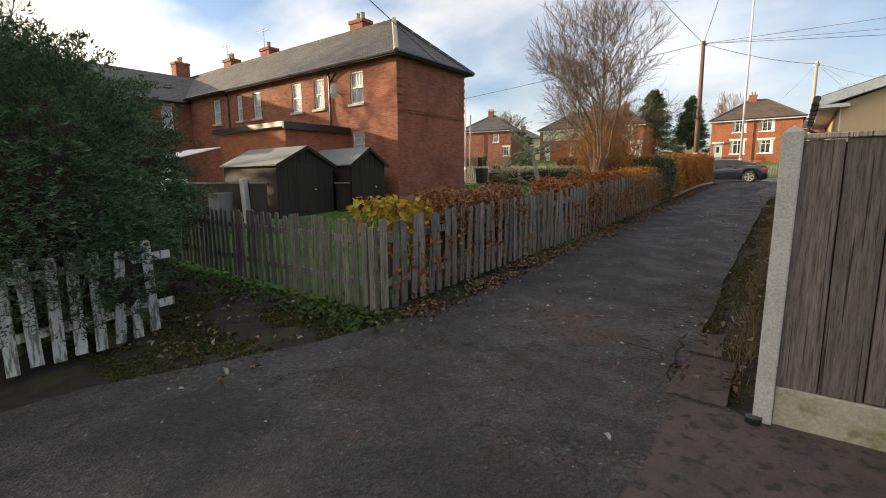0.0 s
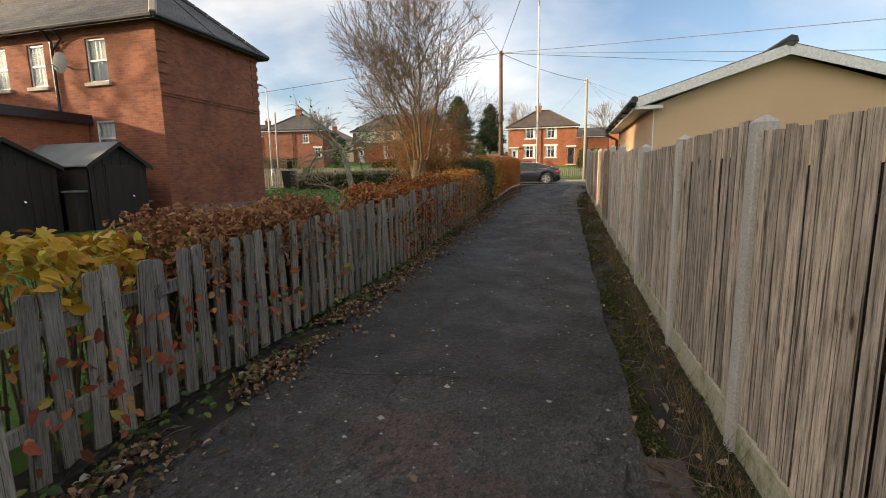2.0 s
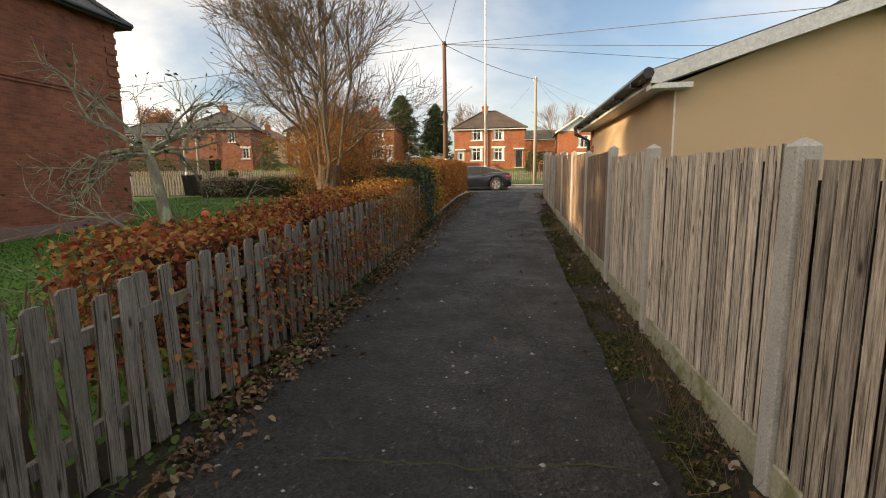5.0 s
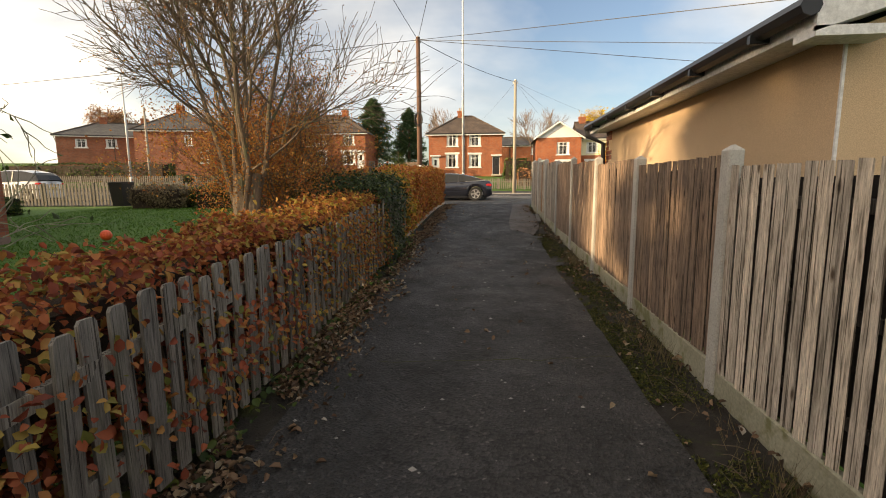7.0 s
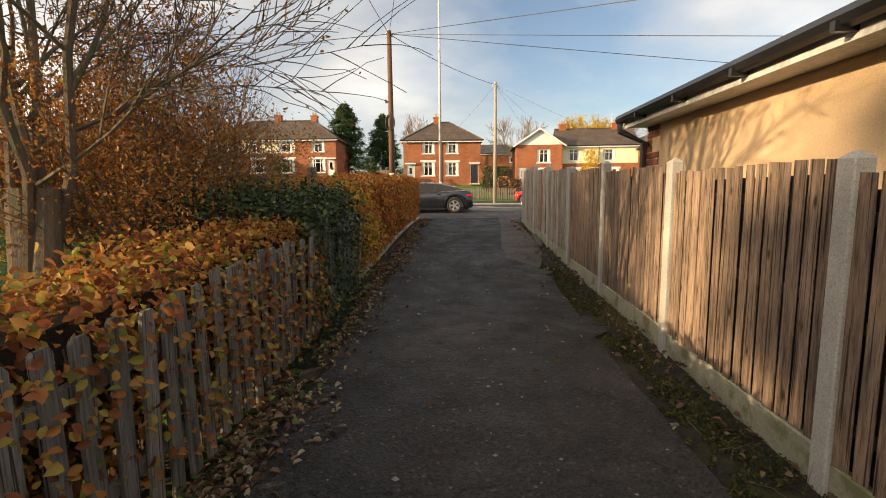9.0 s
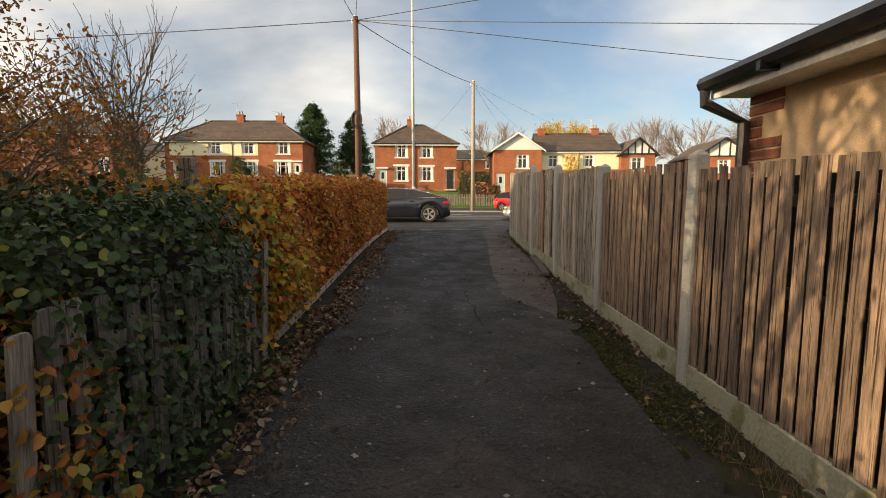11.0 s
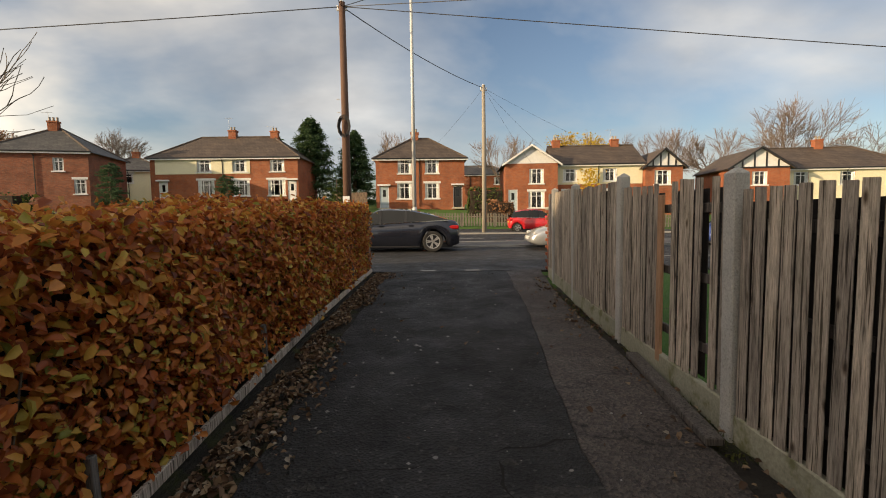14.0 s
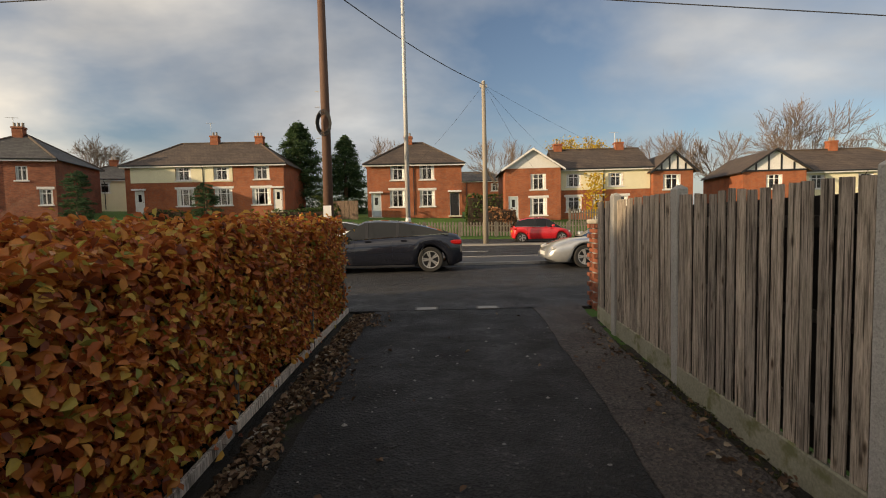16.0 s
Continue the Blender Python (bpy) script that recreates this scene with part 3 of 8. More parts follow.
def sheet(name, xs, ys, lift, material, label, category="", edge=0.0, smooth=True, relief=None):
    """A surface that lies on the land, lift above it; xs: two functions or numbers for its sides."""
    g = Geo()
    x0 = xs[0] if callable(xs[0]) else (lambda y, a=xs[0]: a)
    x1 = xs[1] if callable(xs[1]) else (lambda y, a=xs[1]: a)
    nx = xs[2]
    rows = []
    for y in ys:
        row = []
        for i in range(nx + 1):
            x = x0(y) + (x1(y) - x0(y)) * i / nx
            row.append(len(g.v))
            g.v.append((x, y, rise(x, y) + lift + (relief(x, y) if relief else 0.0)))
        rows.append(row)
    for a, b in zip(rows, rows[1:]):
        for i in range(nx):
            g.f.append((a[i], a[i + 1], b[i + 1], b[i]))
    if edge > 0:
        loop = [r[0] for r in rows] + rows[-1][1:-1] + [r[-1] for r in reversed(rows)] + list(reversed(rows[0][1:-1]))
        low = len(g.v)
        g.v += [(g.v[i][0], g.v[i][1], g.v[i][2] - edge) for i in loop]
        for k in range(len(loop)):
            j = (k + 1) % len(loop)
            g.f.append((loop[k], loop[j], low + j, low + k))
    return whole(name, g, material, label=label, category=category, kind="structure")


def span(a, b, step):
    n = max(1, int(round((b - a) / step)))
    return [a + (b - a) * i / n for i in range(n + 1)]


def ripple(y, seed, amount):
    return amount * noise.noise((y * 0.9, seed * 7.3, 0.0)) + amount * 0.5 * noise.noise((y * 3.1, seed * 3.7, 5.0))


FENCE_Y = (0, 3.07, 6, 12, 20, 24, 26.6, 27.6)
FENCE_X = (0.16, 0.13, 0.05, 0.02, 0.03, 0.05, 0.22, 0.33)


def fence_x(y):
    return float(np.interp(y, FENCE_Y, FENCE_X))


# ground: one sheet to the horizon, lower under the roads
g = Geo()
gys = [-400, -150, -60, -30, -12] + sorted([*span(-6, 27.6, 0.8), 3.3, 3.38]) + [28.2, 28.25, 31.0, 36.0, 38.8, 46.0, 50.8, 51.0] + span(52, 90, 2.0) + [120, 220, 700]
gxs = [-700, -250, -120, -70] + sorted([*span(-50, 30, 2.0), -9.7, -9.5, -3.55, -3.45, 0.0, 0.12]) + [45, 70, 120, 250, 700]
for y in gys:
    for x in gxs:
        drop = -0.32 if 28.22 < y < 50.9 else -0.03
        if y < 28.22 and (-3.46 < x < 0.01 or (y < 3.31 and -9.51 < x < 8.1)):
            drop = -0.14
        g.v.append((x, y, rise(x, y) + drop))
w = len(gxs)
g.f = [(j * w + i, j * w + i + 1, (j + 1) * w + i + 1, (j + 1) * w + i) for j in range(len(gys) - 1) for i in range(w - 1)]
whole("ground", g, M["grass"], label="grass-covered ground rolling out to the horizon", category="ground", kind="structure")

# the lane and its edges
def lane_left(y):
    return float(np.interp(y, (-8, 0.8, 1.5, 2.4, 3.2, 4, 29), (-4.6, -4.1, -3.75, -3.3, -3.05, -2.9, -2.92))) + ripple(y, 1, 0.05)


def lane_right(y):
    return float(np.interp(y, (-8, 1.8, 2.6, 3.4, 12, 16, 18.2, 19.2, 19.9, 21, 24, 28.3), (6, 3.0, 0.6, -0.42, -0.5, -0.52, -0.45, -0.6, -0.98, -0.98, -0.72, -0.45))) + ripple(y, 2, 0.035)


sheet("path_1", (lane_left, lane_right, 90), span(-8, 1.2, 0.3) + span(1.24, 5.1, 0.04), 0.0, M["tarmac_worn"], "worn patchy dark tarmac lane with pinkish blotches", "path", edge=0.06, relief=uneven)
sheet("path_2", (lane_left, lane_right, 62), span(5.104, 20.4, 0.04), 0.0, M["tarmac"], "cracked dark grey tarmac lane", "path", edge=0.06, relief=uneven)
sheet("path_3", (lane_left, lane_right, 56), span(20.404, 28.3, 0.04), 0.0, M["tarmac_coarse"], "coarse dark tarmac lane with loose chippings", "path", edge=0.06, relief=uneven)
sheet("path_patch", (lambda y: lane_right(y) + 0.004, lambda y: float(np.interp(y, (18.9, 19.5, 20.4, 22, 25, 28.3), (-0.55, -0.4, -0.24, -0.14, -0.1, 0.3))) + ripple(y, 5, 0.03), 14), span(18.9, 28.3, 0.06), 0.006, M["tarmac_new"], "newer brownish tarmac strip along the fence", "path", edge=0.05, relief=lambda x, y: uneven(x, y) * 0.6)
sheet("verge_strip", (lambda y: lane_right(y) - 0.06, lambda y: fence_x(y) + 0.02, 14), span(3.1, 27.6, 0.045), -0.03, M["soil"], "dark mossy soil strip between lane and fence", "verge", edge=0.1, relief=lumpy)
sheet("verge_edge", (-3.4, lambda y: lane_left(y) + 0.06, 12), span(3.2, 28.3, 0.06), -0.03, M["soil"], "dark soil and leaf mould under the picket fence", "verge", edge=0.1, relief=lumpy)
sheet("side_path", (-9.5, lambda y: lane_left(y) + 0.05, 70), span(0.3, 3.3, 0.08), -0.03, M["soil"], "mossy damp side path between the picket fences", "path", edge=0.1, relief=lumpy)
sheet("yard", (lambda y: -0.4 + ripple(y, 8, 0.09), 8.0, 110), span(-8, 0.5, 0.5) + span(0.55, 3.05, 0.06), 0.012, M["slab"], "worn pinkish concrete beside the corner of the board fence", "path", edge=0.1, relief=lambda x, y: uneven(x, y) * 0.8)
sheet("garden_bed", (-3.6, -3.3, 2), span(3.3, 28.2, 0.5), -0.004, M["soil"], "soil bed under the hedge", "soil", edge=0.1)
for ya, yb_, xr in ((3.12, 3.90, -0.11), (3.96, 4.45, -0.2)):
    sheet("slab", (lambda y: -0.43 + ripple(y, 9, 0.02), lambda y, q=xr: q + ripple(y, 12, 0.05), 10), span(ya, yb_, 0.05), 0.010, M["slab"], "broken concrete slab sunk into the verge", "slab", edge=0.09, relief=lambda x, y: uneven(x, y) * 0.7)

# pavement, kerbs and the two carriageways
sheet("pavement", (-60, 60, 40), (28.25, 29.5, 31.0), 0.006, M["tarmac"], "dark tarmac pavement along the road", "pavement", edge=0.2)
sheet("road", (-160, 160, 40), (31.0, 33, 36.0), -0.075, M["road"], "grey tarmac road", "road", edge=0.2)
sheet("road_far", (-160, 160, 40), (38.4, 42, 46.0), -0.075, M["road"], "grey tarmac service road", "road", edge=0.2)
sheet("reservation", (-160, 160, 40), (36.14, 37, 38.26), 0.004, M["pavement"], "concrete strip between the two carriageways", "pavement", edge=0.2)
sheet("pavement_far", (-160, 160, 40), (46.14, 47.4), 0.004, M["pavement"], "far concrete pavement", "pavement", edge=0.2)
sheet("lay_by", (-160, 160, 40), (47.4, 49, 50.9), -0.05, M["road"], "tarmac lay-by in front of the houses", "road", edge=0.2)
for ky, klab in ((31.0, "dropped concrete kerb by the lane"), (36.0, "concrete kerb"), (38.27, "concrete kerb"), (46.0, "concrete kerb")):
    kb = thing("kerb", (0, 0, 0), label=klab, category="kerb", group="kerbs", kind="structure")
    me = Geo().box(-0.455, 0.455, 0.0, 0.13, -0.2, 0.0, 0.012).mesh("kerb_stone", M["kerb"])
    for i in range(-24, 24):
        o = part("kerb_stone", me, None, kb)
        x = i * 0.915
        low = -0.05 if (ky == 31.0 and -6 < x < 1.5) else 0.012
        o.location = (x, ky, rise(x, ky) + low)
mk = thing("road_marking", (0, 0, 0), label="faded white dashes on the road", category="road marking", kind="structure")
for i in range(-6, 7):
    g = Geo().box(-0.9, 0.9, -0.05, 0.05, 0, 0.004)
    o = part("dash", g, M["road_paint"], mk)
    o.location = (i * 4.5 - 0.6, 41.8, rise(i * 4.5, 41.8) - 0.0745)
for x, y in ((-2.12, 28.33), (-1.16, 28.33)):
    dc = thing("drain_cover", (x, y, rise(x, y) + 0.006), label="small pale rectangular drain cover set in the path", category="drain cover", group="drain covers")
    part("plate", Geo().box(-0.15, 0.15, -0.1, 0.1, 0, 0.008, 0.003), M["kerb"], dc)
    part("rim", Geo().box(-0.18, 0.18, -0.13, -0.1, 0, 0.01).box(-0.18, 0.18, 0.1, 0.13, 0, 0.01).box(-0.18, -0.15, -0.1, 0.1, 0, 0.01).box(0.15, 0.18, -0.1, 0.1, 0, 0.01), M["pavement"], dc)


# ---- buildings ----
def wall_sheet(g, a, b, z0, z1, holes, inward, depth=0.12):
    """A wall from plan point a to b with rectangular holes (s0, s1, z0, z1), reveals going inward."""
    a, b = Vector((*a, 0)), Vector((*b, 0))
    length = (b - a).length
    way = (b - a) / length
    inn = Vector((*inward, 0)) * depth
    ss = sorted({0.0, length, *[h[0] for h in holes], *[h[1] for h in holes]})
    zs = sorted({z0, z1, *[h[2] for h in holes], *[h[3] for h in holes]})
    at = lambda s, z: a + way * s + Vector((0, 0, z))
    for s0, s1 in zip(ss, ss[1:]):
        for q0, q1 in zip(zs, zs[1:]):
            sm, zm = (s0 + s1) / 2, (q0 + q1) / 2
            if any(h[0] < sm < h[1] and h[2] < zm < h[3] for h in holes):
                continue
            g.quad(at(s0, q0), at(s1, q0), at(s1, q1), at(s0, q1))
            g.quad(at(s0, q0) + inn * 2, at(s0, q1) + inn * 2, at(s1, q1) + inn * 2, at(s1, q0) + inn * 2)
    for s0, s1, q0, q1 in holes:
        for p, q in (((s0, q0), (s1, q0)), ((s1, q0), (s1, q1)), ((s1, q1), (s0, q1)), ((s0, q1), (s0, q0))):
            g.quad(at(*p), at(*p) + inn * 2, at(*q) + inn * 2, at(*q))


def window(parent, at, rz, w, h, lights=2, sill=True, lintel=True, style="plain", curtain=True, trim="stone"):
    """A window whose middle bottom stands at at, facing -y before rz; sash: two panes one over the other."""
    win = new("window")
    win.parent = parent
    win.matrix_basis = pose(*at, 0, 0, rz)
    f, d = 0.055, 0.05
    g = Geo().box(-w / 2, w / 2, -d + 0.1, 0.1, 0, f).box(-w / 2, w / 2, -d + 0.1, 0.1, h - f, h)
    g.box(-w / 2, -w / 2 + f, -d + 0.1, 0.1, f, h - f).box(w / 2 - f, w / 2, -d + 0.1, 0.1, f, h - f)
    if style == "sash":
        g.box(-w / 2 + f, w / 2 - f, -d + 0.1, 0.1, h * 0.5 - 0.025, h * 0.5 + 0.025)
    else:
        for i in range(1, lights):
            x = -w / 2 + w * i / lights
            g.box(x - 0.035, x + 0.035, -d + 0.1, 0.1, f, h - f)
        g.box(-w / 2 + f, w / 2 - f, -d + 0.1, 0.1, h * 0.70, h * 0.70 + 0.05)
    part("window_frame", g, M["upvc"], win)
    part("pane", Geo().box(-w / 2 + f, w / 2 - f, 0.07, 0.078, f, h - f), M["glass"], win).visible_shadow = False
    if curtain:
        cg = Geo()
        n = 14
        for i in range(n):
            x0, x1 = -w / 2 + w * i / n, -w / 2 + w * (i + 1) / n
            y0, y1 = 0.12 + 0.02 * math.sin(i * 1.9), 0.12 + 0.02 * math.sin((i + 1) * 1.9)
            if style != "sash" and 3 <= i <= 10:
                continue
            cg.quad((x0, y0, 0.05), (x1, y1, 0.05), (x1, y1, h - 0.05), (x0, y0, h - 0.05))
        part("curtain", cg, M["curtain"], win)
    if sill:
        part("window_sill", Geo().box(-w / 2 - 0.1, w / 2 + 0.1, -0.09, 0.06, -0.11, 0.0, 0.012), M[trim], win)
    if lintel:
        part("lintel", Geo().box(-w / 2 - 0.14, w / 2 + 0.14, -0.02, 0.05, h, h + 0.2, 0.008), M[trim], win)
    return win


def door(parent, at, rz, material, w=0.86, h=2.0):
    d = new("door")
    d.parent = parent
    d.matrix_basis = pose(*at, 0, 0, rz)
    part("leaf", Geo().box(-w / 2 + 0.05, w / 2 - 0.05, 0.06, 0.1, 0.02, h - 0.05, 0.004), material, d)
    part("door_frame", Geo().box(-w / 2, -w / 2 + 0.05, 0.03, 0.1, 0, h).box(w / 2 - 0.05, w / 2, 0.03, 0.1, 0, h).box(-w / 2 + 0.05, w / 2 - 0.05, 0.03, 0.1, h - 0.05, h), M["upvc"], d)
    part("glazing", Geo().box(-0.14, 0.14, 0.05, 0.062, 1.05, 1.7), M["car_glass"], d)
    part("handle", Geo().box(w / 2 - 0.16, w / 2 - 0.1, 0.02, 0.06, 0.98, 1.06), M["chrome"], d)
    part("step", Geo().box(-w / 2 - 0.15, w / 2 + 0.15, -0.4, 0.05, -0.16, 0.0, 0.015), M["stone"], d)
    return d


def roof_hip(w, d, h, rise_h, over=0.3, hips=(True, True), ox=0.0, oy=0.0, t=0.06):
    """A hipped or gabled roof over a plan w by d, ridge along x; its slopes as thick slabs."""
    g = Geo()
    x0, x1, y0, y1 = ox - over, ox + w + over, oy - over, oy + d + over
    ym = (y0 + y1) / 2
    run = (y1 - y0) / 2
    rx0 = x0 + (run * 0.95 if hips[0] else 0)
    rx1 = x1 - (run * 0.95 if hips[1] else 0)
    z0, z1 = h - over * rise_h / run * 0.6, h + rise_h
    a, b, c, e = (x0, y0, z0), (x1, y0, z0), (x1, y1, z0), (x0, y1, z0)
    r, s = (rx0, ym, z1), (rx1, ym, z1)
    for poly in ((a, b, s, r), (c, e, r, s), (b, c, s), (e, a, r)):
        if len({tuple(p) for p in poly}) < 3:
            continue
        g.quad(*poly)
        g.quad(*[(p[0], p[1], p[2] - t) for p in reversed(poly)])
    for p, q in ((a, b), (b, c), (c, e), (e, a)):
        g.quad(p, (p[0], p[1], p[2] - t), (q[0], q[1], q[2] - t), q)
    return g, (r, s, (a, b, c, e))


def ridge_tiles(parent, lines, material, name="ridge_tile"):
    g = Geo()
    for p, q in lines:
        p, q = Vector(p), Vector(q)
        n = max(2, int((q - p).length / 0.45))
        for i in range(n):
            g.tube([p.lerp(q, i / n), p.lerp(q, (i + 0.97) / n)], [0.10, 0.105], 6)
    part(name, g, material, parent)


def gutter(parent, lines):
    g = Geo()
    for p, q in lines:
        g.tube([p, q], [0.06, 0.06], 6)
    part("gutter", g, M["black_plastic"], parent)


def chimney(parent, at, w, d, h, pots, material, aerial=0):
    c = part("chimney", Geo().box(at[0] - w / 2, at[0] + w / 2, at[1] - d / 2, at[1] + d / 2, at[2], at[2] + h).box(at[0] - w / 2 - 0.05, at[0] + w / 2 + 0.05, at[1] - d / 2 - 0.05, at[1] + d / 2 + 0.05, at[2] + h - 0.16, at[2] + h, 0.01), material, parent)
    for i in range(pots):
        x = at[0] + (i - (pots - 1) / 2) * 0.3
        part("chimney_pot", Geo().tube([(x, at[1], at[2] + h), (x, at[1], at[2] + h + 0.3), (x, at[1], at[2] + h + 0.34)], [0.11, 0.09, 0.12], 8), M["ridge"], c)
    if aerial:
        x = at[0] - w / 2
        z = at[2] + h
        g = Geo().tube([(x, at[1], z - 0.4), (x, at[1], z + aerial)], [0.02, 0.018], 5)
        g.tube([(x - 0.5, at[1], z + aerial - 0.05), (x + 0.35, at[1], z + aerial - 0.05)], [0.012, 0.012], 4)
        for k in range(6):
            xx = x - 0.45 + k * 0.15
            g.tube([(xx, at[1] - 0.18, z + aerial - 0.05), (xx, at[1] + 0.18, z + aerial - 0.05)], [0.008, 0.008], 3)
        part("aerial", g, M["steel"], c)


# the brick terrace with its hipped end, its cross wing and the flat-roofed outhouse
TX0, TX1, TY0, TY1, TB, TE = -28.5, -12.2, 13.4, 17.9, 0.3, 6.2
terrace = thing("terrace_house", (0, 0, 0), label="two-storey red brick terrace with hipped slate roof, stained by age", category="house")
front = [(-14.4, 0.76), (-16.77, 0.68), (-18.37, 0.7), (-21.6, 0.68), (-23.2, 0.5), (-25.5, 0.74)]
g = Geo()
holes = [(x - w / 2 - TX0, x + w / 2 - TX0, 4.5, 5.76) for x, w in front] + [(-14.75 - TX0, -14.02 - TX0, 2.35, 3.4)]
wall_sheet(g, (TX0, TY0), (TX1, TY0), TB - 0.3, TE, holes, (0, 1))
wall_sheet(g, (TX1, TY0), (TX1, TY1), TB - 0.3, TE, [], (-1, 0))
wall_sheet(g, (TX1, TY1), (TX0, TY1), TB - 0.3, TE, [], (0, -1))
part("wall", g, M["brick"], terrace)
part("plinth", Geo().box(TX1, TX1 + 0.035, TY0 - 0.02, TY1, TB - 0.3, 0.78, 0.008), M["plinth"], terrace, "crumbling pale plinth")
g = Geo()
for z in (4.02, 4.1):
    g.box(TX1 - 0.02, TX1 + 0.035, TY0 + 0.01, TY1, z, z + 0.05)
part("string_course", g, M["brick"], terrace)
for k in range(6):
    z = 4.35 + k * 0.3
    part("quoin", Geo().box(TX1 - 0.02, TX1 + 0.03, TY0 - 0.025, TY0 + 0.35, z, z + 0.16), M["brick"], terrace)
    part("quoin", Geo().box(TX1 - 0.02, TX1 + 0.03, TY1 - 0.35, TY1 + 0.02, z, z + 0.16), M["brick"], terrace)
for x, w in front:
    window(terrace, (x, TY0, 4.5), 0, w, 1.26, style="sash", lintel=False)
window(terrace, (-14.385, TY0, 2.35), 0, 0.73, 1.05, style="sash", lintel=False)
g, (r, s, cs) = roof_hip(TX1 - TX0 + 6, TY1 - TY0, TE, 2.0, 0.32, (False, True), TX0 - 6, TY0)
part("roof", g, M["slate"], terrace)
ridge_tiles(terrace, ((r, s), (s, cs[1]), (s, cs[2])), M["slate"])
part("hip_flashing", Geo().tube([(cs[1][0], cs[1][1], cs[1][2] + 0.05), (s[0], s[1], s[2] + 0.06)], [0.11, 0.11], 5), M["ridge"], terrace, "pale mortar hip")
gutter(terrace, (((TX0, TY0 - 0.34, TE - 0.12), (TX1 + 0.3, TY0 - 0.34, TE - 0.12)), ((TX1 + 0.34, TY0 - 0.3, TE - 0.12), (TX1 + 0.34, TY1 + 0.3, TE - 0.12))))
for x in (-16.0, -24.2):
    part("downpipe", Geo().tube([(x, TY0 - 0.34, TE - 0.15), (x, TY0 - 0.2, TE - 0.3), (x, TY0 - 0.07, TE - 0.45), (x, TY0 - 0.07, 3.6)], [0.045] * 4, 6), M["black_plastic"], terrace)
part("downpipe", Geo().tube([(-15.55, TY0 - 0.34, TE - 0.15), (-15.55, TY0 - 0.1, TE - 0.4), (-15.95, TY0 - 0.08, TE - 0.7)], [0.035] * 3, 6), M["black_plastic"], terrace)
g = Geo()
for k in range(7):
    a, b = k / 7 * 0.28, (k + 1) / 7 * 0.28
    for i in range(12):
        t0, t1 = i * math.pi / 6, (i + 1) * math.pi / 6
        q = lambda rr, tt: (-15.35 + rr * math.cos(tt), TY0 - 0.42 + rr * rr * 0.6, 5.05 + rr * math.sin(tt) * 1.1)
        g.quad(q(a, t0), q(b, t0), q(b, t1), q(a, t1))
g.tube([(-15.35, TY0, 4.95), (-15.35, TY0 - 0.42, 5.05)], [0.02, 0.02], 5).tube([(-15.35, TY0 - 0.42, 4.85), (-15.3, TY0 - 0.75, 5.0)], [0.012, 0.012], 4)
part("satellite_dish", g, M["felt"], terrace)
for cx, pots, aer in ((-16.75, 2, 0), (-24.2, 1, 1.1), (-28.2, 2, 0.9)):
    chimney(terrace, (cx, 16.0, 7.4), 0.85, 0.6, 1.35, pots, M["brick"], aer)
part("inner_walls", Geo().box(TX0, TX1 - 0.3, 16.0, 16.1, TB, TE).box(TX0, TX1 - 0.3, TY0 + 0.3, TY1 - 0.3, 3.2, 3.3), M["room"], terrace)
wing = thing("wing_house", (0, 0, 0), label="brick cross wing of the terrace under grey slates", category="house")
g = Geo()
wall_sheet(g, (-28.52, 3.5), (-28.52, 13.4), 0, 6.0, [(8.3, 8.9, 4.4, 5.6)], (-1, 0))
wall_sheet(g, (-36, 3.5), (-28.52, 3.5), 0, 6.0, [], (0, 1))
wall_sheet(g, (-36, 18.6), (-36, 3.5), 0, 6.0, [], (1, 0))
part("wall", g, M["brick"], wing)
window(wing, (-28.52, 12.1, 4.4), 90, 0.6, 1.2, style="sash")
g = Geo()
for q in (((-28.2, 3.0, 5.9), (-28.2, 16.0, 5.9), (-32.2, 16.0, 8.1), (-32.2, 6.5, 8.1)), ((-36.3, 18.9, 5.9), (-36.3, 3.0, 5.9), (-32.2, 6.5, 8.1), (-32.2, 18.9, 8.1)), ((-36.3, 3.0, 5.9), (-28.2, 3.0, 5.9), (-32.2, 6.5, 8.1))):
    g.quad(*q).quad(*[(p[0], p[1], p[2] - 0.07) for p in reversed(q)])
part("roof", g, M["slate"], wing)
gutter(wing, (((-28.15, 3.0, 5.85), (-28.15, 13.1, 5.85)),))
chimney(wing, (-33.4, 15.3, 7.6), 0.7, 0.9, 1.6, 2, M["brick"])
outhouse = thing("outhouse", (0, 0, 0), label="flat-roofed single-storey brick outhouse against the terrace", category="outhouse")
g = Geo()
wall_sheet(g, (-19.7, 10.35), (-15.0, 10.35), 0.1, 3.35, [], (0, 1))
wall_sheet(g, (-15.0, 10.35), (-15.0, 13.38), 0.1, 3.35, [], (-1, 0))
wall_sheet(g, (-19.7, 13.38), (-19.7, 10.35), 0.1, 3.35, [], (1, 0))
part("wall", g, M["brick_far"], outhouse)
part("flat_roof", Geo().box(-19.85, -14.85, 10.2, 13.37, 3.35, 3.5, 0.01), M["felt"], outhouse)
part("fascia", Geo().box(-14.85, -14.8, 10.15, 13.37, 3.3, 3.56).box(-19.9, -14.85, 10.14, 10.19, 3.38, 3.56), M["black_plastic"], outhouse)
leanto = thing("lean_to", (0, 0, 0), label="low lean-to with white sheet roof behind the sheds", category="lean-to")
part("frame_posts", Geo().box(-22.9, -22.8, 9.0, 9.1, 0.1, 2.4).box(-20.1, -20.0, 9.0, 9.1, 0.1, 2.4).box(-21.5, -21.42, 9.0, 9.08, 0.1, 2.4), M["fence_dark"], leanto)
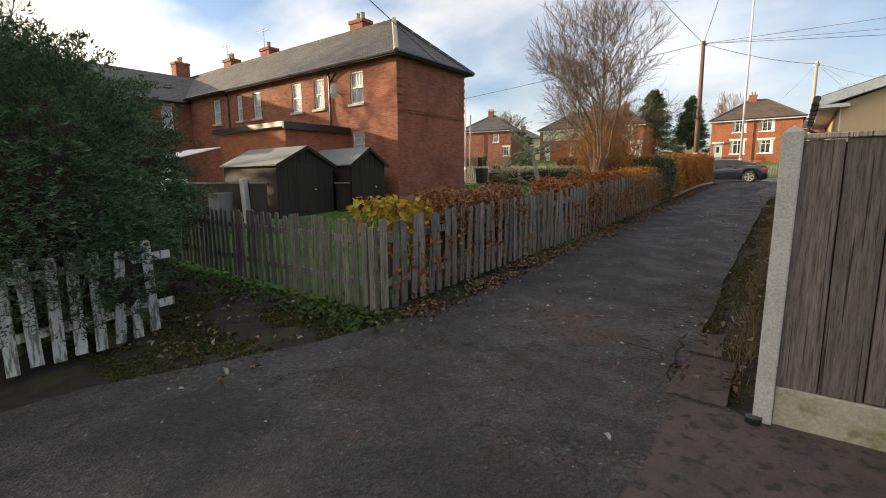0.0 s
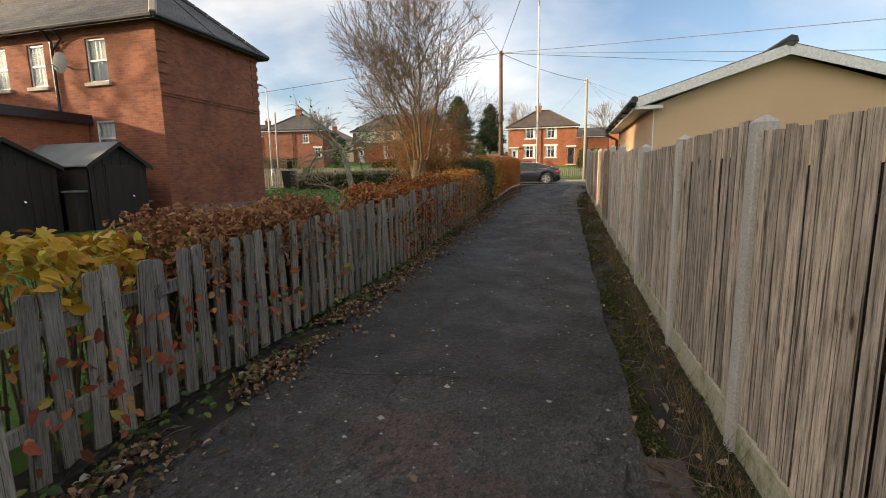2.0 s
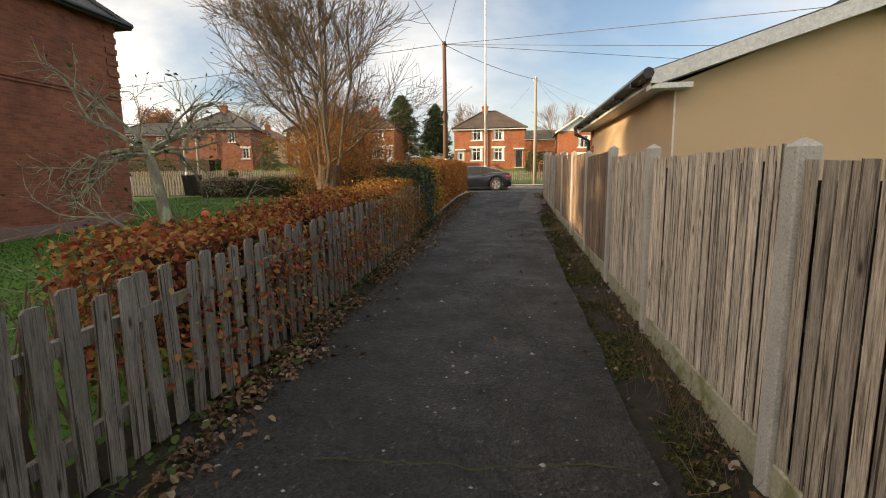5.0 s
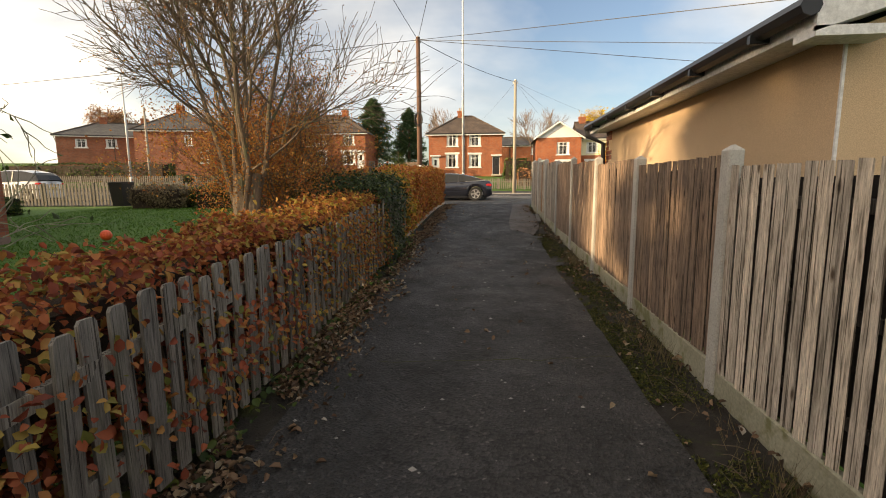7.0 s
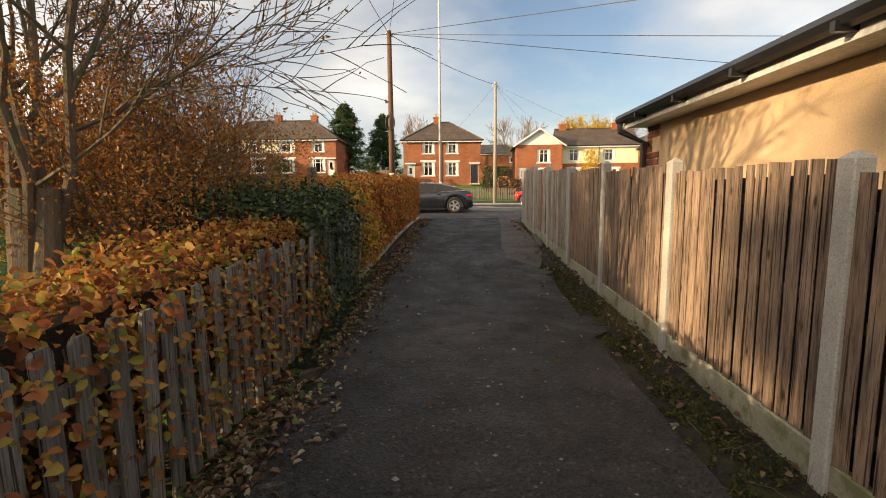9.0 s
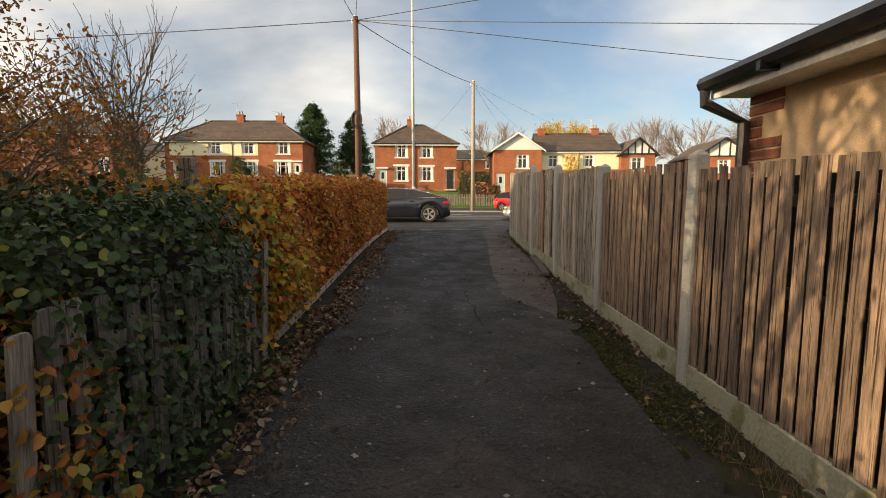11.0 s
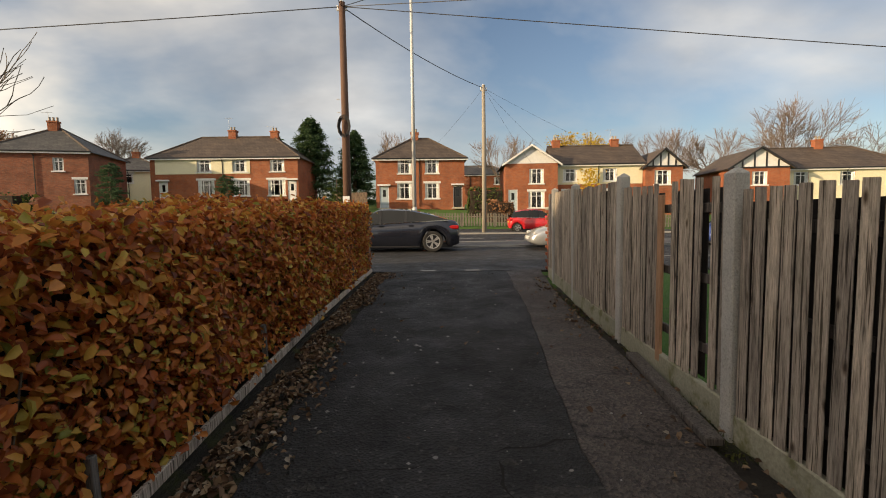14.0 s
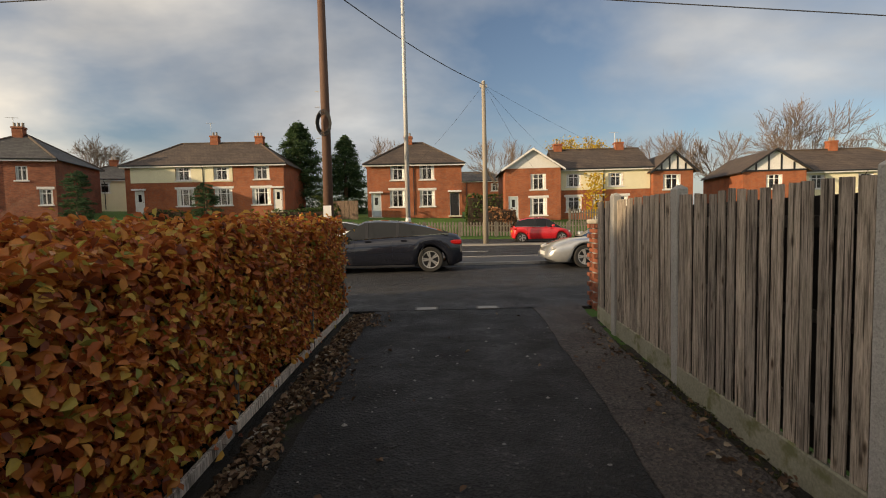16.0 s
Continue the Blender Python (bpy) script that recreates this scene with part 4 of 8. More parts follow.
part("sheet_roof", Geo().quad((-23.2, 8.7, 2.4), (-19.8, 8.7, 2.4), (-19.8, 10.6, 2.9), (-23.2, 10.6, 2.9)).quad((-23.2, 10.6, 2.87), (-19.8, 10.6, 2.87), (-19.8, 8.7, 2.37), (-23.2, 8.7, 2.37)), M["white_paint"], leanto)
part("panel", Geo().box(-22.7, -21.6, 9.05, 9.09, 1.0, 2.0), M["white_paint"], leanto)


def shed(x0, x1, y0, y1, base, eave, apex, label):
    s = thing("garden_shed", (0, 0, 0), label=label, category="shed", group="dark garden sheds")
    ym = (y0 + y1) / 2
    n = int((y1 - y0) / 0.12)
    g = Geo()
    for i in range(n):
        a, b = y0 + (y1 - y0) * i / n, y0 + (y1 - y0) * (i + 1) / n
        top = lambda y: apex - abs(y - ym) / (ym - y0) * (apex - eave)
        k = 0.012 if i % 2 else 0.0
        pl = [(a, base), (b, base), (b, top(b)), (a, top(a))]
        g = Geo().quad(*[(x1 + k, *q) for q in pl]).quad(*[(x1 - 0.05, *q) for q in reversed(pl)])
        for q, q2 in zip(pl, pl[1:] + pl[:1]):
            g.quad((x1 + k, *q), (x1 - 0.05, *q), (x1 - 0.05, *q2), (x1 + k, *q2))
        part("plank", g, M["shed"], s)
    g = Geo().box(x0, x1 - 0.01, y0, y0 + 0.04, base, eave).box(x0, x1 - 0.01, y1 - 0.04, y1, base, eave).box(x0, x0 + 0.04, y0, y1, base, eave)
    part("side_wall", g, M["shed"], s)
    g = Geo()
    for yy, sg in ((y0, -1), (y1, 1)):
        yo = yy + sg * 0.12
        zo = eave - 0.12 * (apex - eave) / (ym - y0)
        q = [(x0 - 0.1, yo, zo), (x1 + 0.12, yo, zo), (x1 + 0.12, ym, apex), (x0 - 0.1, ym, apex)]
        g.quad(*[(p[0], p[1], p[2] + 0.05) for p in q]).quad(*[(p[0], p[1], p[2] + 0.01) for p in reversed(q)])
        for p, q2 in zip(q, q[1:] + q[:1]):
            g.quad((p[0], p[1], p[2] + 0.01), (q2[0], q2[1], q2[2] + 0.01), (q2[0], q2[1], q2[2] + 0.05), (p[0], p[1], p[2] + 0.05))
    part("felt_roof", g, M["felt"], s)
    for sg in (-1, 1):
        yo = ym + sg * (ym - y0 + 0.12)
        zo = eave - 0.12 * (apex - eave) / (ym - y0)
        part("bargeboard", Geo().quad((x1 + 0.125, ym, apex + 0.05), (x1 + 0.125, yo, zo + 0.05), (x1 + 0.125, yo, zo - 0.06), (x1 + 0.125, ym, apex - 0.06)), M["shed"], s)
    part("door", Geo().box(x1 + 0.012, x1 + 0.03, ym - 0.4, ym + 0.4, base + 0.08, base + 1.8, 0.004), M["shed"], s)
    part("door_handle", Geo().tube([(x1 + 0.03, ym + 0.3, base + 0.95), (x1 + 0.07, ym + 0.3, base + 0.97)], [0.03, 0.03], 6), M["chrome"], s)
    return s


shed(-16.2, -12.95, 8.55, 10.75, 0.15, 1.95, 2.52, "dark creosoted garden shed with grey felt roof")
shed(-15.2, -12.35, 11.1, 12.75, 0.2, 2.0, 2.55, "smaller black garden shed with felt roof")
locker = thing("storage_box", (-12.5, 10.92, 0.25), label="narrow dark wooden storage box between the sheds", category="storage box")
part("body", Geo().box(-0.35, 0.0, -0.12, 0.2, 0, 1.05, 0.01), M["shed"], locker)
part("lid", Geo().box(-0.4, 0.05, -0.16, 0.24, 1.05, 1.1, 0.01), M["felt"], locker)

# dark board fence in front of the sheds
bf = thing("garden_fence", (0, 0, 0), label="low dark board fence with pale concrete posts by the sheds", category="fence")
for i in range(12):
    g = Geo().box(-0.24, 0.235, -0.015, 0.015, 0.1, 1.2, 0.004)
    o = part("board", g, M["shed"], bf)
    o.location = (-16.0 + i * 0.475, 6.6, rise(0, 6.6))
part("rail", Geo().box(-16.3, -10.5, 6.57, 6.62, rise(0, 6.6) + 1.2, rise(0, 6.6) + 1.26), M["picket_wood"], bf)
for x in (-14.6, -11.3):
    p = thing("concrete_post", (x, 6.5, rise(x, 6.5) - 0.1), label="leaning pale post of the garden fence", category="post", group="garden posts")
    part("shaft", Geo().box(-0.1, 0.1, -0.07, 0.07, 0, 1.45, 0.015), M["post"], p)
    p.rotation_euler = (0, radians(-5), 0)
water = thing("water_butt", (-11.9, 6.1, rise(-11.9, 6.1)), label="grey plastic tub behind the picket fence", category="tub")
part("body", Geo().tube([(0, 0, 0), (0, 0, 0.9), (0, 0, 1.0)], [0.24, 0.3, 0.32], 14), M["felt"], water, smooth=False)

# ---- the rendered bungalow by the fence ----
BX, BY0, BY1, BE = 0.74, 11.92, 17.93, 2.83
bung = thing("bungalow", (0, 0, 0), label="tan rendered bungalow with white bargeboards and black gutter", category="house")
for wa, wb_, inn in (((BX, BY0), (4.98, BY0), (0, 1)), ((BX, BY1), (BX, BY0), (1, 0)), ((4.98, BY0), (4.98, BY1), (-1, 0)), ((4.98, BY1), (BX, BY1), (0, -1))):
    g = Geo()
    wall_sheet(g, wa, wb_, 0.2, BE, [], inn)
    if inn[1]:
        yy = wa[1]
        g.f += [tuple(range(len(g.v), len(g.v) + 3))]
        g.v += [(BX, yy, BE), (4.98, yy, BE), (2.85, yy, 3.6)] if inn[1] > 0 else [(4.98, yy, BE), (BX, yy, BE), (2.85, yy, 3.6)]
    part("wall", g, M["stucco"], bung)
qg = Geo()
for k in range(26):
    z = 0.5 + k * 0.09
    qg.box(BX - 0.012, BX + 0.03, BY1 - (0.36 if k % 4 < 2 else 0.14), BY1 + 0.01, z, z + 0.075, 0.004)
part("brick_quoin", qg, M["brick"], bung, "bare red brick corner where the render stops")
part("corner_bead", Geo().box(BX - 0.006, BX + 0.012, BY0 - 0.006, BY0 + 0.012, 0.4, BE), M["white_paint"], bung)
RX, RZ, EX, EZ = 2.85, 3.74, 0.42, 2.97
g = Geo()
for sg in (1, -1):
    q = [(RX - sg * (RX - EX), BY0 - 0.22, EZ), (RX - sg * (RX - EX), BY1 + 0.04, EZ), (RX, BY1 + 0.04, RZ), (RX, BY0 - 0.22, RZ)]
    g.quad(*q).quad(*[(p[0], p[1], p[2] - 0.05) for p in reversed(q)])
    for p, q2 in zip(q, q[1:] + q[:1]):
        g.quad(p, q2, (q2[0], q2[1], q2[2] - 0.05), (p[0], p[1], p[2] - 0.05))
part("roof", g, M["slate"], bung)
ridge_tiles(bung, (((RX, BY0 - 0.25, RZ + 0.02), (RX, BY1 + 0.04, RZ + 0.02)),), M["slate"])
g = Geo()
for sg in (1, -1):
    a = (RX - sg * (RX - EX + 0.02), EZ - 0.04)
    yy = BY0 - 0.235
    q = [(a[0], yy, a[1] - 0.16), (RX, yy, RZ - 0.2), (RX, yy, RZ - 0.02), (a[0], yy, a[1] + 0.02)]
    g.quad(*q).quad(*[(p[0], p[1] + 0.025, p[2]) for p in reversed(q)])
    for p, q2 in zip(q, q[1:] + q[:1]):
        g.quad(p, (p[0], p[1] + 0.025, p[2]), (q2[0], q2[1] + 0.025, q2[2]), q2)
part("bargeboard", g, M["white_paint"], bung, "white painted bargeboard")
g = Geo().quad((EX, BY0 - 0.2, EZ - 0.19), (RX, BY0 - 0.2, RZ - 0.19), (RX, BY0 + 0.1, RZ - 0.19), (EX, BY0 + 0.1, EZ - 0.19))
g.box(EX - 0.02, BX + 0.12, BY0 - 0.235, BY0 - 0.02, EZ - 0.23, EZ - 0.17)
part("soffit", g.box(EX + 0.02, BX, BY0 - 0.02, BY1 + 0.04, EZ - 0.155, EZ - 0.135), M["white_paint"], bung)
part("fascia", Geo().box(EX, EX + 0.02, BY0 - 0.2, BY1 + 0.04, EZ - 0.17, EZ - 0.03), M["white_paint"], bung)
g = Geo().tube([(EX - 0.06, BY0 - 0.24, EZ - 0.05), (EX - 0.06, BY1 + 0.044, EZ - 0.05)], [0.065, 0.065], 8)
part("gutter", g, M["black_plastic"], bung)
for k in range(6):
    y = BY0 + 0.3 + k
    part("gutter_bracket", Geo().box(EX - 0.135, EX + 0.0, y - 0.02, y + 0.02, EZ - 0.13, EZ - 0.07), M["black_plastic"], bung)
g = Geo().tube([(EX - 0.06, BY1 + 0.02, EZ - 0.08), (EX - 0.06, BY1 + 0.02, EZ - 0.2), (BX - 0.07, BY1 - 0.02, EZ - 0.36), (BX - 0.07, BY1 - 0.02, 0.8)], [0.045] * 4, 8)
part("downpipe", g, M["black_plastic"], bung)


# ---- houses across the road ----
def far_house(at, rz, w, d, eave, rise_h, wins, doors, label, hips=(True, True), chims=(), wall="brick_far", roof="tile", band=None, side_wins=(), name="house", trim="white_paint"):
    """wins: (x, z, w, h); doors: (x, material); band: (x0, x1, z0) of cream render over the brick; local x from 0 to w along the front."""
    h = thing(name, at, rz, label, "house", "houses across the road")
    g = Geo()
    holes = [(x - a / 2, x + a / 2, z, z + b) for x, z, a, b in wins] + [(x - 0.43, x + 0.43, 0.0, 2.0) for x, _ in doors]
    wall_sheet(g, (0, 0), (w, 0), -1.2, eave, holes, (0, 1))
    wall_sheet(g, (w, 0), (w, d), -1.2, eave, [], (-1, 0))
    wall_sheet(g, (w, d), (0, d), -1.2, eave, [], (0, -1))
    wall_sheet(g, (0, d), (0, 0), -1.2, eave, [(d - y - a / 2, d - y + a / 2, z, z + b) for y, z, a, b in side_wins], (1, 0))
    part("wall", g, M[wall], h)
    for x, z, a, b in wins:
        window(h, (x, 0, z), 0, a, b, 2 if a < 1.5 else 3, lintel=z < 2, trim=trim)
    for y, z, a, b in side_wins:
        window(h, (0, y, z), -90, a, b, 1, lintel=False, trim=trim)
    for x, dm in doors:
        door(h, (x, 0, 0), 0, M[dm])
        part("door_hood", Geo().box(x - 0.6, x + 0.6, -0.25, 0.0, 2.05, 2.2, 0.01), M[trim], h)
    if band:
        g = Geo()
        wall_sheet(g, (band[0], -0.03), (band[1], -0.03), band[2], eave - 0.02, [(x - a / 2 - band[0], x + a / 2 - band[0], z, z + b) for x, z, a, b in wins if z > 2 and band[0] < x < band[1]], (0, 1), 0.013)
        part("render_band", g, M["cream"], h, "cream rendered upper wall")
    g, (r, s, cs) = roof_hip(w, d, eave, rise_h, 0.3, hips)
    part("roof", g, M[roof], h)
    lines = [(r, s)] + ([(r, cs[0]), (r, cs[3])] if hips[0] else []) + ([(s, cs[1]), (s, cs[2])] if hips[1] else [])
    ridge_tiles(h, lines, M["tile"])
    part("fascia", Geo().box(-0.3, w + 0.3, -0.31, -0.28, eave - 0.28, eave - 0.1), M["white_paint"], h)
    gutter(h, (((-0.3, -0.36, eave - 0.1), (w + 0.3, -0.36, eave - 0.1)),))
    part("downpipe", Geo().tube([(w * 0.49, -0.36, eave - 0.1), (w * 0.49, -0.06, eave - 0.5), (w * 0.49, -0.06, 0.1)], [0.04] * 3, 5), M["black_plastic"], h)
    for cx, cy, ch, pots, aer in chims:
        chimney(h, (cx, cy, eave + rise_h - 0.5), 0.75, 0.6, ch + 0.4, pots, M["brick_far"], aer)
    for k, sgn in ((0.0, 1), (w, -1)):
        if not hips[0 if k == 0 else 1]:
            part("gable", Geo().quad((k, 0, eave), (k, d, eave), (k, d / 2, eave + rise_h)).quad((k + sgn * 0.1, 0, eave), (k + sgn * 0.1, d / 2, eave + rise_h), (k + sgn * 0.1, d, eave)), M[wall], h)
    part("inner_floor", Geo().box(0.3, w - 0.3, 0.35, d - 0.3, 2.45, 2.55).box(0.3, w - 0.3, d * 0.5, d * 0.5 + 0.1, 0, eave), M["room"], h)
    return h


FY = 62.0
far_house((-8.0, FY, 2.95), 2.0, 8.3, 7.0, 4.65, 2.3, [(2.7, 3.2, 1.3, 1.3), (5.25, 3.2, 1.3, 1.3), (2.65, 0.85, 1.4, 1.45), (5.25, 0.85, 1.35, 1.4)], [(0.75, "door_blue"), (7.65, "door_dark")], "red brick semi-detached pair with hipped roof", chims=((3.6, 3.5, 0.7, 2, 0),), side_wins=((3.0, 3.2, 0.7, 1.2),))
far_house((-30.0, FY + 1.5, 3.75), 1.0, 14.2, 7.2, 4.35, 2.45, [(5.2, 2.9, 1.4, 1.15), (8.6, 2.9, 1.4, 1.15), (12.2, 2.9, 1.4, 1.15), (5.3, 0.6, 1.6, 1.5), (8.7, 0.6, 1.6, 1.5), (12.1, 0.6, 1.7, 1.5)], [(1.2, "door_white"), (13.6, "door_white")], "red brick terrace with cream rendered upper storey", chims=((6.6, 3.6, 0.8, 2, 1.3), (10.9, 3.6, 0.7, 2, 0.5)), band=(0.5, 9.6, 2.72))
far_house((-39.0, FY - 6, 4.0), 14.0, 7.6, 7.6, 4.0, 2.4, [(5.4, 2.3, 0.8, 1.1), (6.9, 0.4, 0.9, 1.2)], [], "dark red brick house end with hipped roof", chims=((3.6, 3.6, 0.7, 3, 0.8),), wall="brick", roof="slate")
far_house((-33.0, FY + 16, 4.3), 4.0, 12.0, 6.5, 4.4, 1.8, [(9.0, 2.9, 1.3, 1.2), (9.0, 0.6, 1.3, 1.2)], [], "brick house glimpsed between its neighbours", chims=((8.0, 3.2, 0.8, 2, 0),), band=None)
rh = far_house((9.0, FY + 0.6, 2.35), -3.0, 8.0, 7.0, 4.55, 2.1, [(1.3, 2.9, 1.3, 1.15), (5.0, 2.9, 1.3, 1.15), (1.3, 0.7, 1.4, 1.3), (5.4, 0.7, 1.4, 1.3)], [(3.4, "door_white")], "brick and cream terrace with tiled roof", (False, False), chims=((0.6, 3.5, 0.7, 2, 0), (6.4, 3.5, 0.7, 2, 1.0)), band=(0.0, 8.0, 2.6))


def gable_front(at, rz, w, d, eave, apex, wins, doors, timber, label):
    """A house bay whose pointed gable looks at the road."""
    h = thing("gabled_house", at, rz, label, "house", "houses across the road")
    g = Geo()
    holes = [(x - a / 2, x + a / 2, z, z + b) for x, z, a, b in wins] + [(x - 0.43, x + 0.43, 0.0, 2.0) for x, _ in doors]
    wall_sheet(g, (0, 0), (w, 0), -1.2, eave, holes, (0, 1))
    wall_sheet(g, (w, 0), (w, d), -1.2, eave, [], (-1, 0))
    wall_sheet(g, (w, d), (0, d), -1.2, eave, [], (0, -1))
    wall_sheet(g, (0, d), (0, 0), -1.2, eave, [], (1, 0))
    part("wall", g, M["brick_far"], h)
    part("gable", Geo().quad((0, -0.04, eave), (w, -0.04, eave), (w / 2, -0.04, apex)).quad((0, 0.1, eave), (w / 2, 0.1, apex), (w, 0.1, eave)), M["white_paint"], h, "white boarded gable")
    if timber:
        for i in range(1, 5):
            x = w * i / 5
            top = apex - abs(x - w / 2) / (w / 2) * (apex - eave)
            part("timber", Geo().box(x - 0.07, x + 0.07, -0.08, -0.041, eave, top - 0.05), M["black_plastic"], h)
        part("timber", Geo().box(0, w, -0.08, -0.041, eave - 0.1, eave + 0.03), M["black_plastic"], h)
    g = Geo()
    for sg in (-1, 1):
        xo = w / 2 + sg * (w / 2 + 0.35)
        zo = eave - 0.35 * (apex - eave) / (w / 2)
        q = [(xo, -0.4, zo), (xo, d, zo), (w / 2, d, apex), (w / 2, -0.4, apex)]
        g.quad(*[(p[0], p[1], p[2] + 0.12) for p in q]).quad(*[(p[0], p[1], p[2] + 0.04) for p in reversed(q)])
        b = [(xo, -0.42, zo - 0.05), (w / 2, -0.42, apex - 0.05), (w / 2, -0.42, apex + 0.13), (xo, -0.42, zo + 0.13)]
        part("bargeboard", Geo().quad(*b).quad(*[(p[0], p[1] + 0.04, p[2]) for p in reversed(b)]), M["black_plastic" if timber else "white_paint"], h)
    part("roof", g, M["tile"], h)
    for x, z, a, b in wins:
        window(h, (x, 0, z), 0, a, b, 2, trim="white_paint", lintel=z < 2)
    for x, dm in doors:
        door(h, (x, 0, 0), 0, M[dm])
    part("inner_floor", Geo().box(0.3, w - 0.3, 0.35, d - 0.3, 2.45, 2.55).box(0.3, w - 0.3, d * 0.5, d * 0.5 + 0.1, 0, eave), M["room"], h)
    return h


gable_front((4.1, FY, 2.5), -3.0, 4.85, 7.5, 4.4, 6.0, [(2.9, 2.55, 1.35, 1.35), (2.9, 0.3, 1.5, 1.5)], [(0.7, "door_blue")], False, "red brick house with a white boarded gable")
gable_front((17.0, FY - 0.4, 2.1), -3.0, 3.4, 7.5, 4.4, 5.9, [(1.6, 2.7, 1.5, 1.3)], [], True, "brick house with black and white timbered gable")
gable_front((24.5, FY - 1.0, 2.0), -8.0, 5.0, 8.0, 4.2, 5.9, [(2.5, 2.6, 1.3, 1.2)], [], True, "brick house with timbered gable beyond the fence")
far_house((29.6, FY, 1.9), -6.0, 12.0, 7.0, 4.3, 2.2, [(2, 2.7, 1.3, 1.2), (6, 2.7, 1.3, 1.2), (10, 2.7, 1.3, 1.2)], [], "cream and brick terrace far along the road", (False, True), chims=((5.5, 3.5, 0.9, 2, 0),), band=(0.0, 12.0, 1.2))
far_house((-4.0, FY + 34, 4.3), 0.0, 14.0, 7.0, 4.6, 1.7, [(11.5, 2.9, 1.4, 1.2)], [], "slate-roofed house far behind the row", roof="slate")
far_house((-52.0, 60.0, 4.2), 24.0, 12.0, 7.0, 3.9, 1.8, [(2.5, 2.4, 1.2, 1.0), (5.6, 2.4, 1.2, 1.0), (9.2, 2.4, 1.2, 1.0)], [], "dark brick terrace in shade down the road", roof="slate", wall="brick", chims=((4.0, 3.5, 0.8, 2, 0), (8.5, 3.5, 0.8, 2, 0)))
far_house((-40.5, 70.0, 4.4), 20.0, 7.0, 7.0, 3.4, 1.8, [(3.4, 1.9, 1.0, 1.0)], [], "pale rendered house down the road", wall="cream", roof="slate", chims=((3.5, 3.5, 0.7, 2, 0),))


# ---- the board fence along the lane ----
POST_Y = (3.07, 4.7, 6.13, 8.0, 10.1, 11.8, 13.65, 15.5, 17.4, 19.27, 21.18, 23.04, 24.93, 26.6)
rng = np.random.default_rng(11)


def concrete_post(x, y, top, label, w=0.11, d=0.10):
    p = thing("concrete_post", (x, y, rise(x, y) - 0.1), label=label, category="fence post", group="concrete fence posts")
    h = top - rise(x, y) + 0.1
    g = Geo().box(-d / 2, d / 2, -w / 2, w / 2, 0, h - 0.03, 0.008)
    k = len(g.v)
    a, b = d / 2 - 0.008, w / 2 - 0.008
    g.v += [(-a, -b, h - 0.03), (a, -b, h - 0.03), (a, b, h - 0.03), (-a, b, h - 0.03), (0, -b * 0.5, h), (0, b * 0.5, h)]
    g.f += [(k, k + 1, k + 4), (k + 1, k + 2, k + 5, k + 4), (k + 2, k + 3, k + 5), (k + 3, k, k + 4, k + 5)]
    part("shaft", g, M["post"], p)
    p.rotation_euler = (rng.normal(0, 0.006), rng.normal(0, 0.006), 0)
    return p


for i, y in enumerate(POST_Y):
    x = fence_x(y)
    concrete_post(x if i else x - 0.022, y, rise(x, y) + (1.74 if i < 2 else 1.66 + 0.02 * (i % 3)), "weathered concrete fence post" if i else "broad concrete corner post of the fence", 0.10 if i == 0 else 0.11, 0.095 if i == 0 else 0.10)


def board_mesh(name, w, h, material):
    """A feather-edge board: thin on one side, thick on the other, with a slightly ragged head."""
    g = Geo()
    a, b = 0.004, 0.012
    g.v = [(-0.004, -w / 2, 0), (-0.004 - a, -w / 2, 0), (-0.004 - b, w / 2, 0), (-0.004, w / 2, 0)]
    g.v += [(-0.004, -w / 2, h - 0.006), (-0.004 - a, -w / 2, h), (-0.004 - b, w / 2, h + 0.004), (-0.004, w / 2, h)]
    g.f = [(3, 2, 1, 0), (4, 5, 6, 7), (0, 1, 5, 4), (1, 2, 6, 5), (2, 3, 7, 6), (3, 0, 4, 7)]
    return g.mesh(name, material)


